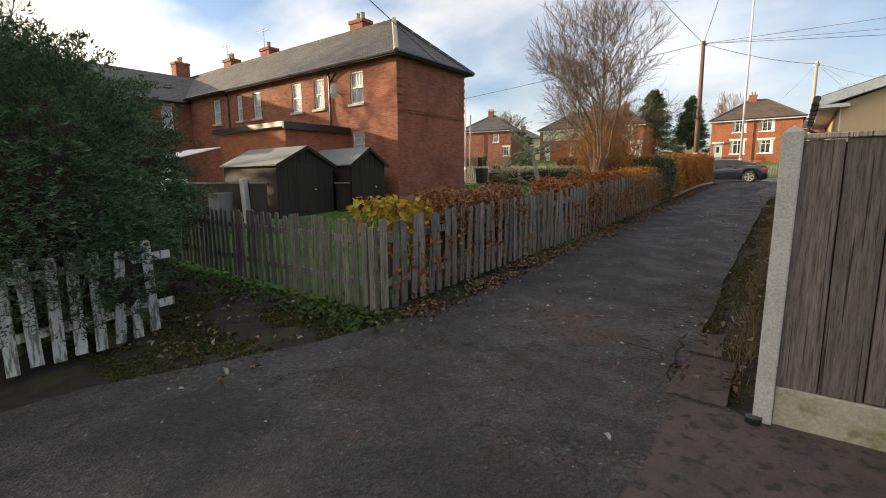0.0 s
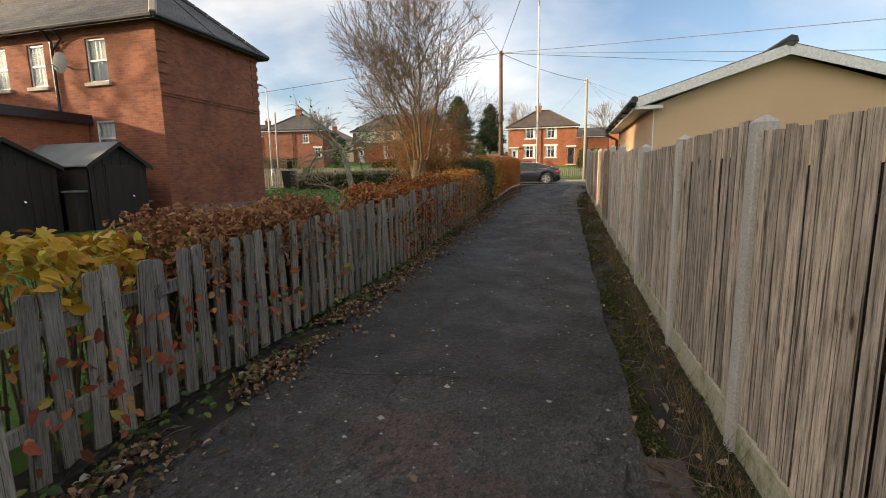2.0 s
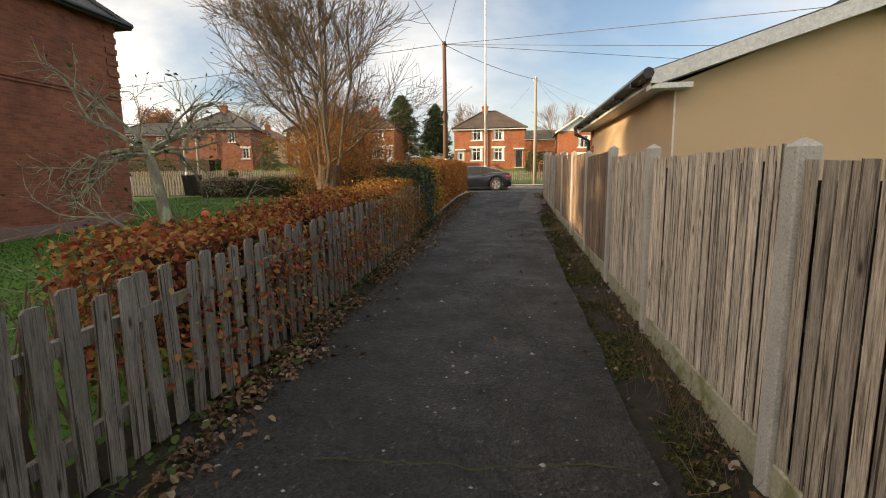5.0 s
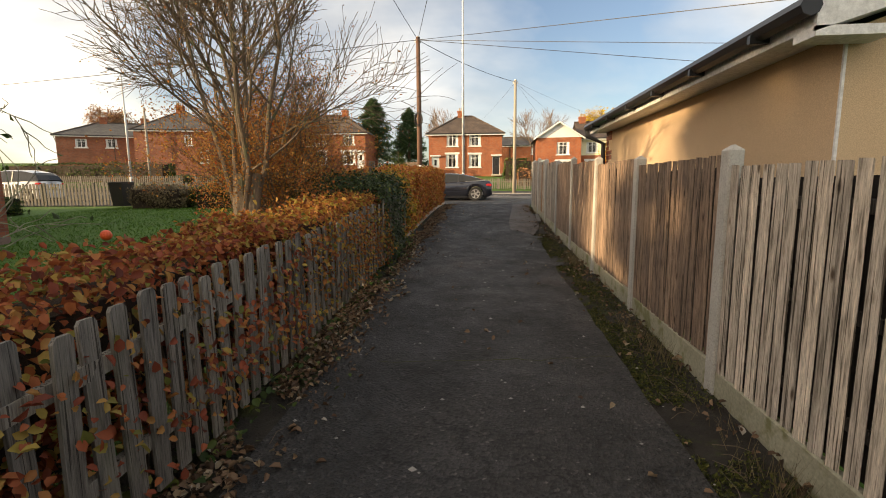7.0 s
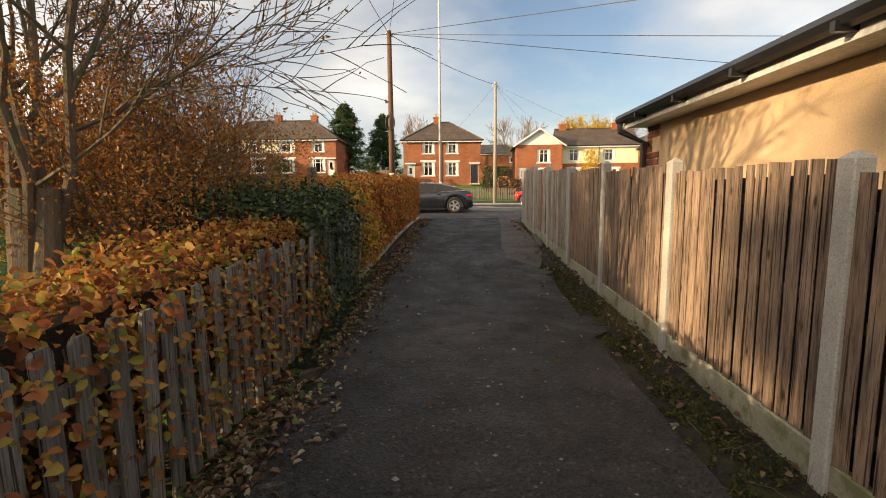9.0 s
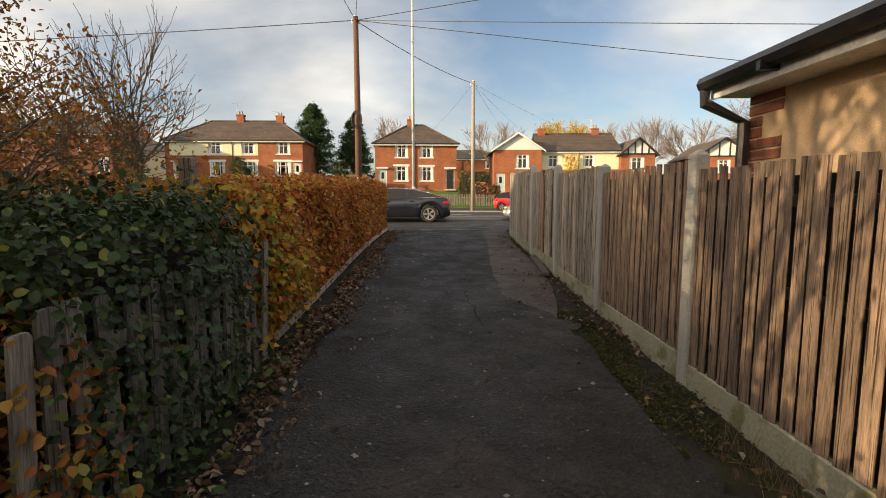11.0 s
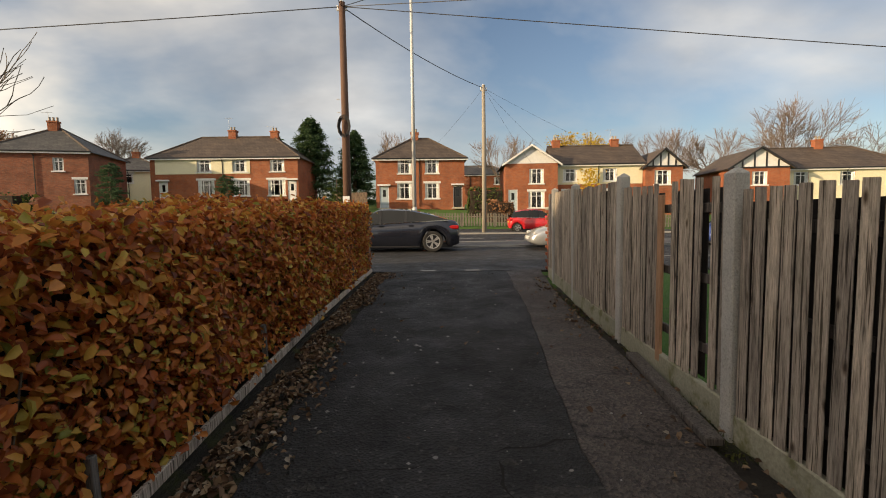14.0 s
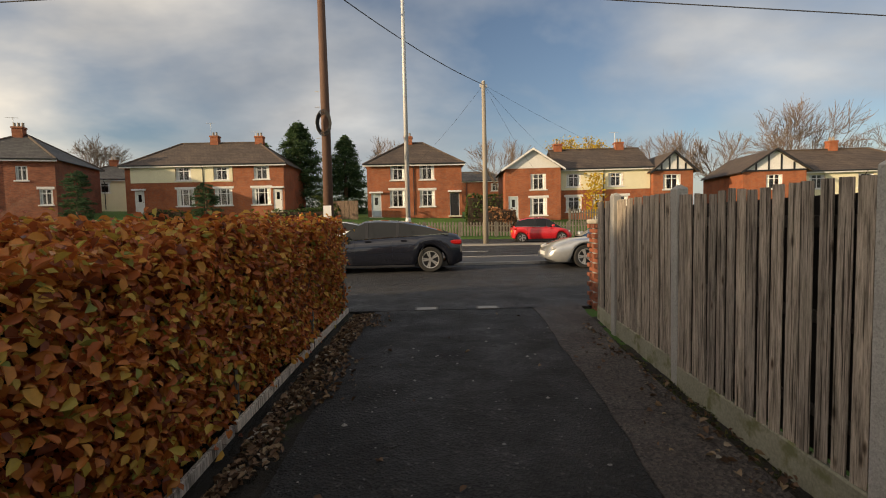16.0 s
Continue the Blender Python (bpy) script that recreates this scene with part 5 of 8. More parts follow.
BOARDS = {k: [board_mesh("board", w, 1.42 + 0.0 * j, M[k]) for j, w in enumerate((0.074, 0.079, 0.084))] for k in ("fence_wood", "fence_brown", "fence_pale")}
for i, (a, b) in enumerate(zip(POST_Y, POST_Y[1:] + (27.55,))):
    ym = (a + b) / 2
    xm = fence_x(ym)
    tilt = math.degrees(math.atan2(fence_x(a) - fence_x(b), b - a))
    base = rise(xm, ym)
    brown = i in (5, 6, 7, 8)
    pn = thing("fence_panel", (xm, ym, base), tilt, "brown vertical board fence panel on a concrete base" if brown else "weathered grey-brown vertical board fence panel on a concrete base", "fence panel", "board fence panels")
    half = (b - a) / 2 - 0.05
    n = int(round(2 * half / 0.112))
    pitch = 2 * half / n
    skip = {10: (2, 7, 8), 13: (4,)}.get(i, ())
    for k in range(n):
        if k in skip:
            continue
        me = BOARDS["fence_brown" if brown else "fence_pale" if i in (3, 4) else "fence_wood"][int(rng.integers(0, 3))]
        o = part("board", me, None, pn)
        o.matrix_basis = pose(-0.008 + rng.normal(0, 0.0025), -half + pitch * (k + 0.5), 0.16 + rng.normal(0, 0.005), rng.normal(0, 0.12), rng.normal(0, 0.12), rng.normal(0, 1.4)) @ Matrix.Diagonal((1, 1, 1.075 if i < 2 else 1.01, 1))
    if i == 10:
        o = part("board", Geo().box(-0.03, -0.004, -0.04, 0.04, 0.1, 1.5, 0.003), M["orange_wood"], pn, "bare orange replacement slat")
        o.location = (0, -half + pitch * 8.6, 0)
    # added dark sheet behind the boards; its colour gives the gaps their shade
    edge = -half
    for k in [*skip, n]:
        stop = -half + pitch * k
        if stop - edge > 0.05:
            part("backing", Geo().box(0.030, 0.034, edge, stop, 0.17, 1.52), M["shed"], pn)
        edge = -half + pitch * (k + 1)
    for z in (0.35, 0.85, 1.35):
        part("rail", Geo().box(0.022, 0.055, -half, half, z, z + 0.07, 0.005), M["fence_dark"], pn)
    s = (rise(0, b) - rise(0, a)) / (b - a)
    gb = Geo().box(-0.028, 0.028, -half, half, -0.06, 0.17, 0.01)
    gb.v = [(x, y, z + s * y * (1 if z < 0.05 else 0.6)) for x, y, z in gb.v]
    part("gravel_board", gb, M["gravel_board"], pn, "mossy concrete gravel board")

# the panel that turns the corner
cp = thing("fence_panel", (0.152, 3.08, rise(0.2, 3.1)), 0, "dark old vertical board panel round the fence corner", "fence panel", "board fence panels")
for k in range(9):
    o = part("board", Geo().box(-0.094, 0.094, -0.012, 0.012, 0, 1.42, 0.004), M["fence_dark"], cp)
    o.matrix_basis = pose(0.1 + k * 0.195, rng.normal(0, 0.003), 0.24 + rng.normal(0, 0.004), 0, 0, rng.normal(0, 0.4))
# same added sheet, so the corner gaps show dark instead of lawn
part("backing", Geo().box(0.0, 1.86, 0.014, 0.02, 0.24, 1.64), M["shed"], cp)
part("cap_rail", Geo().box(0.0, 1.8, -0.03, 0.03, 1.66, 1.69, 0.005), M["fence_wood"], cp)
part("gravel_board", Geo().box(0.0, 1.8, -0.03, 0.03, -0.1, 0.24, 0.01), M["gravel_board"], cp)
concrete_post(2.1, 3.1, rise(2.1, 3.1) + 1.72, "concrete post at the end of the corner panel", 0.12, 0.12)
g = Geo().tube([(0.02, 2.95, -0.02), (0.02, 2.95, 0.05)], [0.04, 0.045], 10)
whole("rubber_cap", g, M["black_plastic"], (0.05, 0.05, 0.0), "black rubber cap at the foot of the corner post", "cap")
pier = thing("brick_pier", (0.62, 28.15, rise(0.6, 28.1) - 0.05), label="short red brick gate pier by the pavement", category="pier")
bm_me = Geo().box(-0.1, 0.1, -0.0475, 0.0475, 0, 0.063, 0.005).mesh("brick", M["brick"])
for k in range(18):
    for j in range(2):
        for side in range(2):
            o = part("brick", bm_me, None, pier)
            if k % 2:
                o.matrix_basis = pose((j - 0.5) * 0.215, (side - 0.5) * 0.215, k * 0.075)
            else:
                o.matrix_basis = pose((side - 0.5) * 0.215, (j - 0.5) * 0.215, k * 0.075, 0, 0, 90)
part("mortar", Geo().box(-0.15, 0.15, -0.1, 0.1, 0, 1.33), M["kerb"], pier)
part("coping", Geo().box(-0.2, 0.2, -0.2, 0.2, 1.345, 1.41, 0.015), M["stone"], pier)
plank = thing("loose_plank", (-0.12, 21.75, rise(-0.1, 21.75) + 0.012), -4.0, "weathered plank lying at the foot of the fence", "plank")
part("plank", Geo().box(-0.055, 0.055, -0.75, 0.75, 0, 0.05, 0.006), M["fence_dark"], plank)
plank.rotation_euler = (math.atan(0.055), 0, radians(-4))


# ---- picket fences ----
def picket_mesh(name, w, h, material, head="flat"):
    g = Geo()
    t = 0.009
    p = [(-w / 2, 0), (w / 2, 0), (w / 2, h - 0.02), (w / 2 - 0.015, h), (-w / 2 + 0.015, h), (-w / 2, h - 0.02)]
    n = len(p)
    g.v = [(t, a, b) for a, b in p] + [(-t, a, b) for a, b in p]
    g.f = [tuple(range(n)), tuple(reversed(range(n, 2 * n)))] + [(i, i + n, (i + 1) % n + n, (i + 1) % n) for i in range(n)]
    return g.mesh(name, material)


PICKETS = [picket_mesh("picket", w, h, M["picket_wood"]) for w, h in ((0.085, 0.98), (0.092, 1.0), (0.088, 0.96), (0.095, 0.99))]


def picket_run(a, b, label, meshes, pitch, group, rail_mat, low=0.04, lean=1.0):
    """Pickets from plan point a to b, with two rails behind and a post every 2.4 m."""
    a, b = Vector((*a, 0)), Vector((*b, 0))
    length, way = (b - a).length, (b - a).normalized()
    rz = math.degrees(math.atan2(way.y, way.x)) - 90
    run = thing("picket_fence", (a.x, a.y, 0), 0, label, "picket fence", group)
    n = int(length / pitch)
    for i in range(n):
        p = a + way * (i + 0.5) * pitch
        o = part("picket", meshes[int(rng.integers(0, len(meshes)))], None, run)
        o.matrix_basis = pose(p.x - a.x, p.y - a.y, rise(p.x, p.y) + low + rng.normal(0, 0.012), rng.normal(0, 1.3) * lean, rng.normal(0, 1.2) * lean, rz + rng.normal(0, 2.0) * lean)
    side = Vector((-way.y, way.x, 0)) * 0.03
    m = max(1, int(length / 2.4))
    for k in range(m):
        p, q = a + way * length * k / m, a + way * length * (k + 1) / m
        for z in (0.28, 0.76):
            g = Geo()
            p3, q3 = (p - a + side), (q - a + side)
            zp, zq = rise(p.x, p.y) + z, rise(q.x, q.y) + z
            s = side.normalized() * 0.02
            g.quad(p3 - s + Vector((0, 0, zp)), q3 - s + Vector((0, 0, zq)), q3 - s + Vector((0, 0, zq + 0.075)), p3 - s + Vector((0, 0, zp + 0.075)))
            g.quad(p3 + s + Vector((0, 0, zp + 0.075)), q3 + s + Vector((0, 0, zq + 0.075)), q3 + s + Vector((0, 0, zq)), p3 + s + Vector((0, 0, zp)))
            g.quad(p3 - s + Vector((0, 0, zp + 0.075)), q3 - s + Vector((0, 0, zq + 0.075)), q3 + s + Vector((0, 0, zq + 0.075)), p3 + s + Vector((0, 0, zp + 0.075)))
            part("rail", g, rail_mat, run)
        pp = p - a + side * 2.6
        zb = rise(p.x, p.y)
        part("post", Geo().box(pp.x - 0.04, pp.x + 0.04, pp.y - 0.04, pp.y + 0.04, zb - 0.05, zb + 0.95, 0.006), rail_mat, run)
    return run


picket_run((-3.33, 3.3), (-3.17, 9.4), "weathered grey picket fence along the lane", PICKETS, 0.158, "grey picket fences", M["picket_wood"])
picket_run((-3.17, 9.45), (-3.24, 17.85), "weathered grey picket fence overgrown by an orange hedge", PICKETS, 0.158, "grey picket fences", M["picket_wood"])
picket_run((-9.6, 3.62), (-3.4, 3.28), "grey picket fence turning along the side path", PICKETS, 0.158, "grey picket fences", M["picket_wood"])
WHITE = [picket_mesh("picket", 0.09, 0.9, M["picket_white"]), picket_mesh("picket", 0.085, 0.87, M["picket_white"])]
picket_run((-4.62, -0.6), (-4.8, 1.85), "flaking white-painted picket fence under the conifer", WHITE, 0.155, "white picket fence", M["picket_white"], 0.05, 1.6)
gp = thing("gate_post", (-3.95, 18.1, rise(-3.9, 18)), label="grey timber post standing above the ivy", category="post")
part("shaft", Geo().box(-0.055, 0.055, -0.055, 0.055, 0, 1.68, 0.01), M["picket_wood"], gp)
gt = thing("garden_gate", (-3.42, 28.2, rise(-3.4, 28.2)), label="mossy green-grey wooden gate end at the hedge", category="gate")
part("post", Geo().box(-0.06, 0.06, -0.06, 0.06, 0, 1.18, 0.01), M["picket_wood"], gt)
part("post", Geo().box(-0.42, -0.32, -0.05, 0.05, 0, 1.1, 0.01), M["picket_wood"], gt)
for z in (0.35, 0.98):
    part("rail", Geo().box(-0.32, -0.06, -0.03, 0.03, z, z + 0.1, 0.006), M["picket_wood"], gt)
for x in (-0.25, -0.15):
    part("slat", Geo().box(x - 0.03, x + 0.03, -0.045, -0.03, 0.2, 1.1, 0.004), M["picket_wood"], gt)
for k in range(5):
    a = 18.2 + k * 1.99
    eb = thing("edging_board", (-3.32, a, rise(-3.3, a)), label="long grey timber edging board at the foot of the hedge", category="board", group="hedge edging boards")
    o = part("board", Geo().box(-0.016, 0.016, 0, 1.95, 0.02, 0.10, 0.006), M["fence_pale"], eb)
    eb.rotation_euler = (math.atan2(rise(0, a + 1.9) - rise(0, a), 1.9), 0, 0)
    part("peg", Geo().box(-0.06, -0.022, 0.1, 0.14, -0.05, 0.42, 0.004), M["picket_wood"], eb)


# ---- hedges and leaves ----
def on_box(rng, n, x0, x1, y0, y1, h0, h1, faces, rough=0.05):
    """Spots and outward ways on the chosen faces (front +x, back -x, top, south -y, north +y) of a block that follows the land."""
    area = {"front": (y1 - y0) * (h1 - h0), "back": (y1 - y0) * (h1 - h0), "top": (y1 - y0) * (x1 - x0), "south": (x1 - x0) * (h1 - h0), "north": (x1 - x0) * (h1 - h0)}
    total = sum(area[k] for k in faces)
    spots, ways = [], []
    for k in faces:
        m = int(n * area[k] / total)
        y, x, h = rng.uniform(y0, y1, m), rng.uniform(x0, x1, m), rng.uniform(h0, h1, m)
        w = {"front": (1, 0, 0.75), "back": (-1, 0, 0.6), "top": (0.1, 0, 1), "south": (0, -1, 0.75), "north": (0, 1, 0.6)}[k]
        if k == "front": x = np.full(m, x1)
        if k == "back": x = np.full(m, x0)
        if k == "top": h = np.full(m, h1)
        if k == "south": y = np.full(m, y0)
        if k == "north": y = np.full(m, y1)
        bulge = np.array([noise.noise((float(a) * 1.3, float(b) * 1.3, float(c) * 1.6)) for a, b, c in zip(x, y, h)])
        z = np.interp(y, GY, GZ) + h
        p = np.stack([x, y, z], 1) + np.array(w) * (bulge * 0.13)[:, None]
        round_off = np.clip((h - (h1 - 0.18)) / 0.18, 0, 1) * 0.08
        p[:, 0] -= np.sign(w[0]) * round_off * (k in ("front", "back"))
        spots.append(p + rng.normal(scale=rough, size=(m, 3)))
        ways.append(np.array(w) + rng.normal(scale=0.62, size=(m, 3)))
    return np.concatenate(spots), np.concatenate(ways)


# dark solid block in place of the twigs and shade inside a hedge
def hedge_core(x0, x1, y0, y1, h0, h1):
    g = Geo()
    ys = span(y0, y1, 0.5)
    for a, b in zip(ys, ys[1:]):
        za, zb = rise(0, a), rise(0, b)
        A = [(x0, a, za + h0), (x1, a, za + h0), (x1, a, za + h1), (x0, a, za + h1)]
        B = [(x0, b, zb + h0), (x1, b, zb + h0), (x1, b, zb + h1), (x0, b, zb + h1)]
        for i in range(4):
            j = (i + 1) % 4
            g.quad(A[i], B[i], B[j], A[j])
        if a == ys[0]:
            g.quad(*A)
        if b == ys[-1]:
            g.quad(*reversed(B))
    return g


def stems(rng, x0, x1, y0, y1, h, n):
    g = Geo()
    for _ in range(n):
        x, y = rng.uniform(x0, x1), rng.uniform(y0, y1)
        z = rise(x, y)
        dx, dy = rng.normal(0, 0.12, 2)
        g.tube([(x, y, z - 0.02), (x + dx * 0.4, y + dy * 0.5, z + h * 0.5), (x + dx, y + dy, z + h)], [0.011, 0.008, 0.004], 4, False)
    return g


hr = np.random.default_rng(5)
bh = thing("beech_hedge", (0, 0, 0), label="clipped copper beech hedge full of brown autumn leaves", category="hedge")
s, w = on_box(hr, 40000, -4.9, -3.36, 18.3, 28.0, 0.12, 1.36, ("front", "top", "south", "north"), 0.05)
part("leaves", leaf_mesh("leaves", s, w, hr.uniform(0.04, 0.085, len(s)), M["beech"], hr, 0.62, 0.5), None, bh)
s, w = on_box(hr, 16000, -4.8, -3.45, 18.35, 27.9, 0.1, 1.30, ("front", "top", "south"), 0.04)
part("inner_leaves", leaf_mesh("inner_leaves", s, w, hr.uniform(0.06, 0.1, len(s)), M["beech"], hr, 0.62, 0.4), None, bh)
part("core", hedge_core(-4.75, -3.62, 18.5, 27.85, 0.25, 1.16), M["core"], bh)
part("thicket", stems(hr, -3.75, -3.45, 18.2, 27.9, 0.9, 90), M["bark"], bh)

oh = thing("orange_hedge", (0, 0, 0), label="low orange and red autumn hedge pushing through the pickets", category="hedge")
for name_, mat_, a_, b_ in (("leaves", "bramble", 8.1, 12.2), ("golden_leaves", "bramble_gold", 11.8, 15.9)):
    m_ = int((b_ - a_) * 2700)
    s, w = on_box(hr, m_, -3.95, -3.29, a_, b_, 0.28, 1.08, ("front", "top", "back", "south"), 0.05)
    part(name_, leaf_mesh(name_, s, w, hr.uniform(0.03, 0.066, len(s)), M[mat_], hr, 0.7, 0.45), None, oh)
    s, w = on_box(hr, m_ // 11, -3.5, -3.14, a_ + 0.3, b_, 0.15, 0.95, ("front",), 0.045)
    part("outer_" + name_, leaf_mesh("outer_" + name_, s, w, hr.uniform(0.03, 0.066, len(s)), M[mat_], hr, 0.7, 0.45), None, oh)
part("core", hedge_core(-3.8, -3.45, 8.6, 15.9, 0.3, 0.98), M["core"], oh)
part("thicket", stems(hr, -3.7, -3.3, 8.8, 15.9, 0.9, 110), M["bark"], oh)

wp = thing("withered_shrub", (0, 0, 0), label="withered brown-leaved shrub behind the picket fence", category="shrub")
s, w = on_box(hr, 6500, -4.0, -3.36, 4.7, 6.6, 0.72, 1.06, ("front", "top", "south", "north"), 0.06)
part("leaves", leaf_mesh("leaves", s, w, hr.uniform(0.035, 0.085, len(s)), M["withered"], hr, 0.45, 0.5), None, wp)
s, w = on_box(hr, 420, -3.6, -3.3, 3.5, 6.8, 0.1, 0.8, ("front",), 0.07)
part("hanging_leaves", leaf_mesh("hanging_leaves", s, w, hr.uniform(0.05, 0.1, len(s)), M["bramble"], hr, 0.6), None, wp)
part("thicket", stems(hr, -3.9, -3.38, 3.6, 8.2, 0.95, 150), M["bark"], wp)
part("core", hedge_core(-3.85, -3.5, 4.75, 6.5, 0.35, 0.85), M["core"], wp)
yb = thing("yellow_shrub", (0, 0, 0), label="small shrub with bright yellow-orange leaves at the fence corner", category="shrub")
s, w = on_box(hr, 560, -4.05, -3.42, 3.6, 4.35, 0.72, 1.08, ("front", "top", "south", "north"), 0.06)
part("leaves", leaf_mesh("leaves", s, w, hr.uniform(0.05, 0.12, len(s)), M["yellow"], hr, 0.7), None, yb)
part("thicket", stems(hr, -4.2, -3.45, 3.6, 4.6, 0.95, 40), M["bark"], yb)

iv = thing("ivy_bush", (0, 0, 0), label="dark green ivy mound smothering the picket fence", category="shrub")
s, w = on_box(hr, 15000, -4.7, -3.22, 15.7, 17.25, 0.12, 1.3, ("front", "top", "south", "back", "north"), 0.09)
part("leaves", leaf_mesh("leaves", s, w, hr.uniform(0.025, 0.06, len(s)), M["ivy"], hr, 0.8), None, iv)
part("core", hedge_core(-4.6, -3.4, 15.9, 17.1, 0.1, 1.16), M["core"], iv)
ya_ = thing("hornbeam_shrub", (0, 0, 0), label="loose shrub with yellow and orange leaves at the hedge end", category="shrub")
s, w = on_box(hr, 4200, -4.5, -3.36, 17.5, 18.55, 0.2, 1.26, ("front", "top", "south"), 0.10)
part("leaves", leaf_mesh("leaves", s, w, hr.uniform(0.04, 0.085, len(s)), M["hornbeam"], hr, 0.75, 0.35), None, ya_)
s, w = on_box(hr, 500, -3.5, -3.22, 17.9, 18.9, 0.25, 0.9, ("front",), 0.07)
part("outer_leaves", leaf_mesh("outer_leaves", s, w, hr.uniform(0.04, 0.085, len(s)), M["hornbeam"], hr, 0.75, 0.35), None, ya_)
part("thicket", stems(hr, -4.3, -3.4, 17.4, 18.6, 1.15, 60), M["bark"], ya_)

# ivy and weeds along the edges
wd = thing("ground_ivy", (0, 0, 0), label="low ivy and weeds at the foot of the fences", category="weeds", kind="stuff")
n = 1500
px = np.concatenate([hr.normal(-3.2, 0.14, n), hr.uniform(-9, -3.2, 900), hr.normal(-3.75, 0.33, 650)])
py = np.concatenate([hr.uniform(2.9, 18, n), hr.normal(3.1, 0.16, 900), hr.normal(3.02, 0.14, 650)])
pts = np.stack([px, py, np.interp(py, GY, GZ) + np.abs(hr.normal(0.02, 0.035, len(px)))], 1)
part("leaves", leaf_mesh("leaves", pts, np.array([0.1, 0, 1]) + hr.normal(scale=0.5, size=(len(pts), 3)), hr.uniform(0.03, 0.075, len(pts)), M["green_leaf"], hr, 0.75), None, wd)
ms = thing("moss", (0, 0, 0), label="moss and grass tufts on the verge by the fence", category="moss", kind="stuff")
ys = hr.uniform(3.2, 27, 60000)
xs = -0.50 + np.clip(np.abs(hr.normal(0, 0.26, len(ys))), 0, 0.54)
keep = np.array([noise.noise((float(a) * 3.0, float(b) * 1.2, 3.0)) + 0.35 * noise.noise((float(a) * 11.0, float(b) * 9.0, 7.0)) > -0.10 for a, b in zip(xs, ys)])
keep &= ~((ys > 19.3) & (xs < -0.12))
xs, ys = xs[keep], ys[keep]
zs = np.array([lumpy(float(a), float(b)) for a, b in zip(xs, ys)])
pts = np.stack([xs, ys, np.interp(ys, GY, GZ) - 0.026 + zs + hr.uniform(0, 0.02, len(xs))], 1)
part("tufts", leaf_mesh("tufts", pts, np.array([-0.2, 0, 0.8]) + hr.normal(scale=0.6, size=(len(pts), 3)), hr.uniform(0.012, 0.038, len(pts)), M["moss"], hr, 0.5), None, ms)
n = 36000
px, py = hr.uniform(-7.0, -2.9, n), hr.uniform(1.0, 3.1, n)
keep = np.array([noise.noise((float(a) * 1.1, float(b) * 1.9, 9.0)) + 0.4 * noise.noise((float(a) * 6.0, float(b) * 6.0, 2.0)) > -0.05 and a < lane_left(b) + 0.12 for a, b in zip(px, py)])
px, py = px[keep], py[keep]
zs = np.array([lumpy(float(a), float(b)) for a, b in zip(px, py)])
pts = np.stack([px, py, np.interp(py, GY, GZ) - 0.026 + zs + hr.uniform(0, 0.02, len(px))], 1)
part("patch", leaf_mesh("patch", pts, np.array([0.0, 0, 0.9]) + hr.normal(scale=0.6, size=(len(pts), 3)), hr.uniform(0.015, 0.045, len(pts)), M["moss"], hr, 0.5), None, ms)
dg = thing("dry_grass", (0, 0, 0), label="dry straw grass clumps at the foot of the board fence", category="grass", kind="stuff")
g = Geo()
for _ in range(1500):
    y = hr.choice([4.2, 5.0, 6.3, 7.2, 8.6, 9.3, 10.6, 12.6, 16.2]) + hr.normal(0, 0.35)
    x = fence_x(y) - 0.1 - abs(hr.normal(0, 0.1))
    z = rise(x, y)
    a, h = hr.uniform(0, 6.28), hr.uniform(0.06, 0.2)
    dx, dy = math.cos(a) * h * 0.5, math.sin(a) * h * 0.5
    g.quad((x - 0.002, y, z - 0.03), (x + 0.002, y, z - 0.03), (x + dx, y + dy, z + h))
part("blades", g, M["straw"], dg)

# fallen leaves and small stones
fl = thing("fallen_leaves", (0, 0, 0), label="brown fallen leaves along the edges of the lane", category="leaves", kind="stuff")
n = 11000
ys = np.concatenate([hr.uniform(3.4, 28, n), hr.uniform(2, 28, 150), hr.uniform(3.4, 27, 1100), hr.uniform(1.2, 3.2, 260)])
xs = np.concatenate([-3.2 + np.abs(hr.normal(0, 0.2, n)), hr.uniform(-2.8, -0.5, 150), fence_x(10) - 0.04 - np.abs(hr.normal(0.05, 0.2, 1100)), hr.uniform(-5.5, -3.1, 260)])
keep = np.array([noise.noise((float(a) * 2.0, float(b) * 1.3, 12.0)) > -0.22 for a, b in zip(xs, ys)])
xs, ys = xs[keep], ys[keep]
pts = np.stack([xs, ys, np.interp(ys, GY, GZ) + 0.006 + hr.uniform(0, 0.02, len(xs))], 1)
part("leaves", leaf_mesh("leaves", pts, np.array([0, 0, 1.0]) + hr.normal(scale=0.5, size=(len(pts), 3)), hr.uniform(0.025, 0.07, len(pts)), M["litter"], hr, 0.65, 0.6), None, fl)
tw = thing("fallen_twigs", (0, 0, 0), label="thin dead twigs and stalks lying on the verge", category="twigs", kind="stuff")
g = Geo()
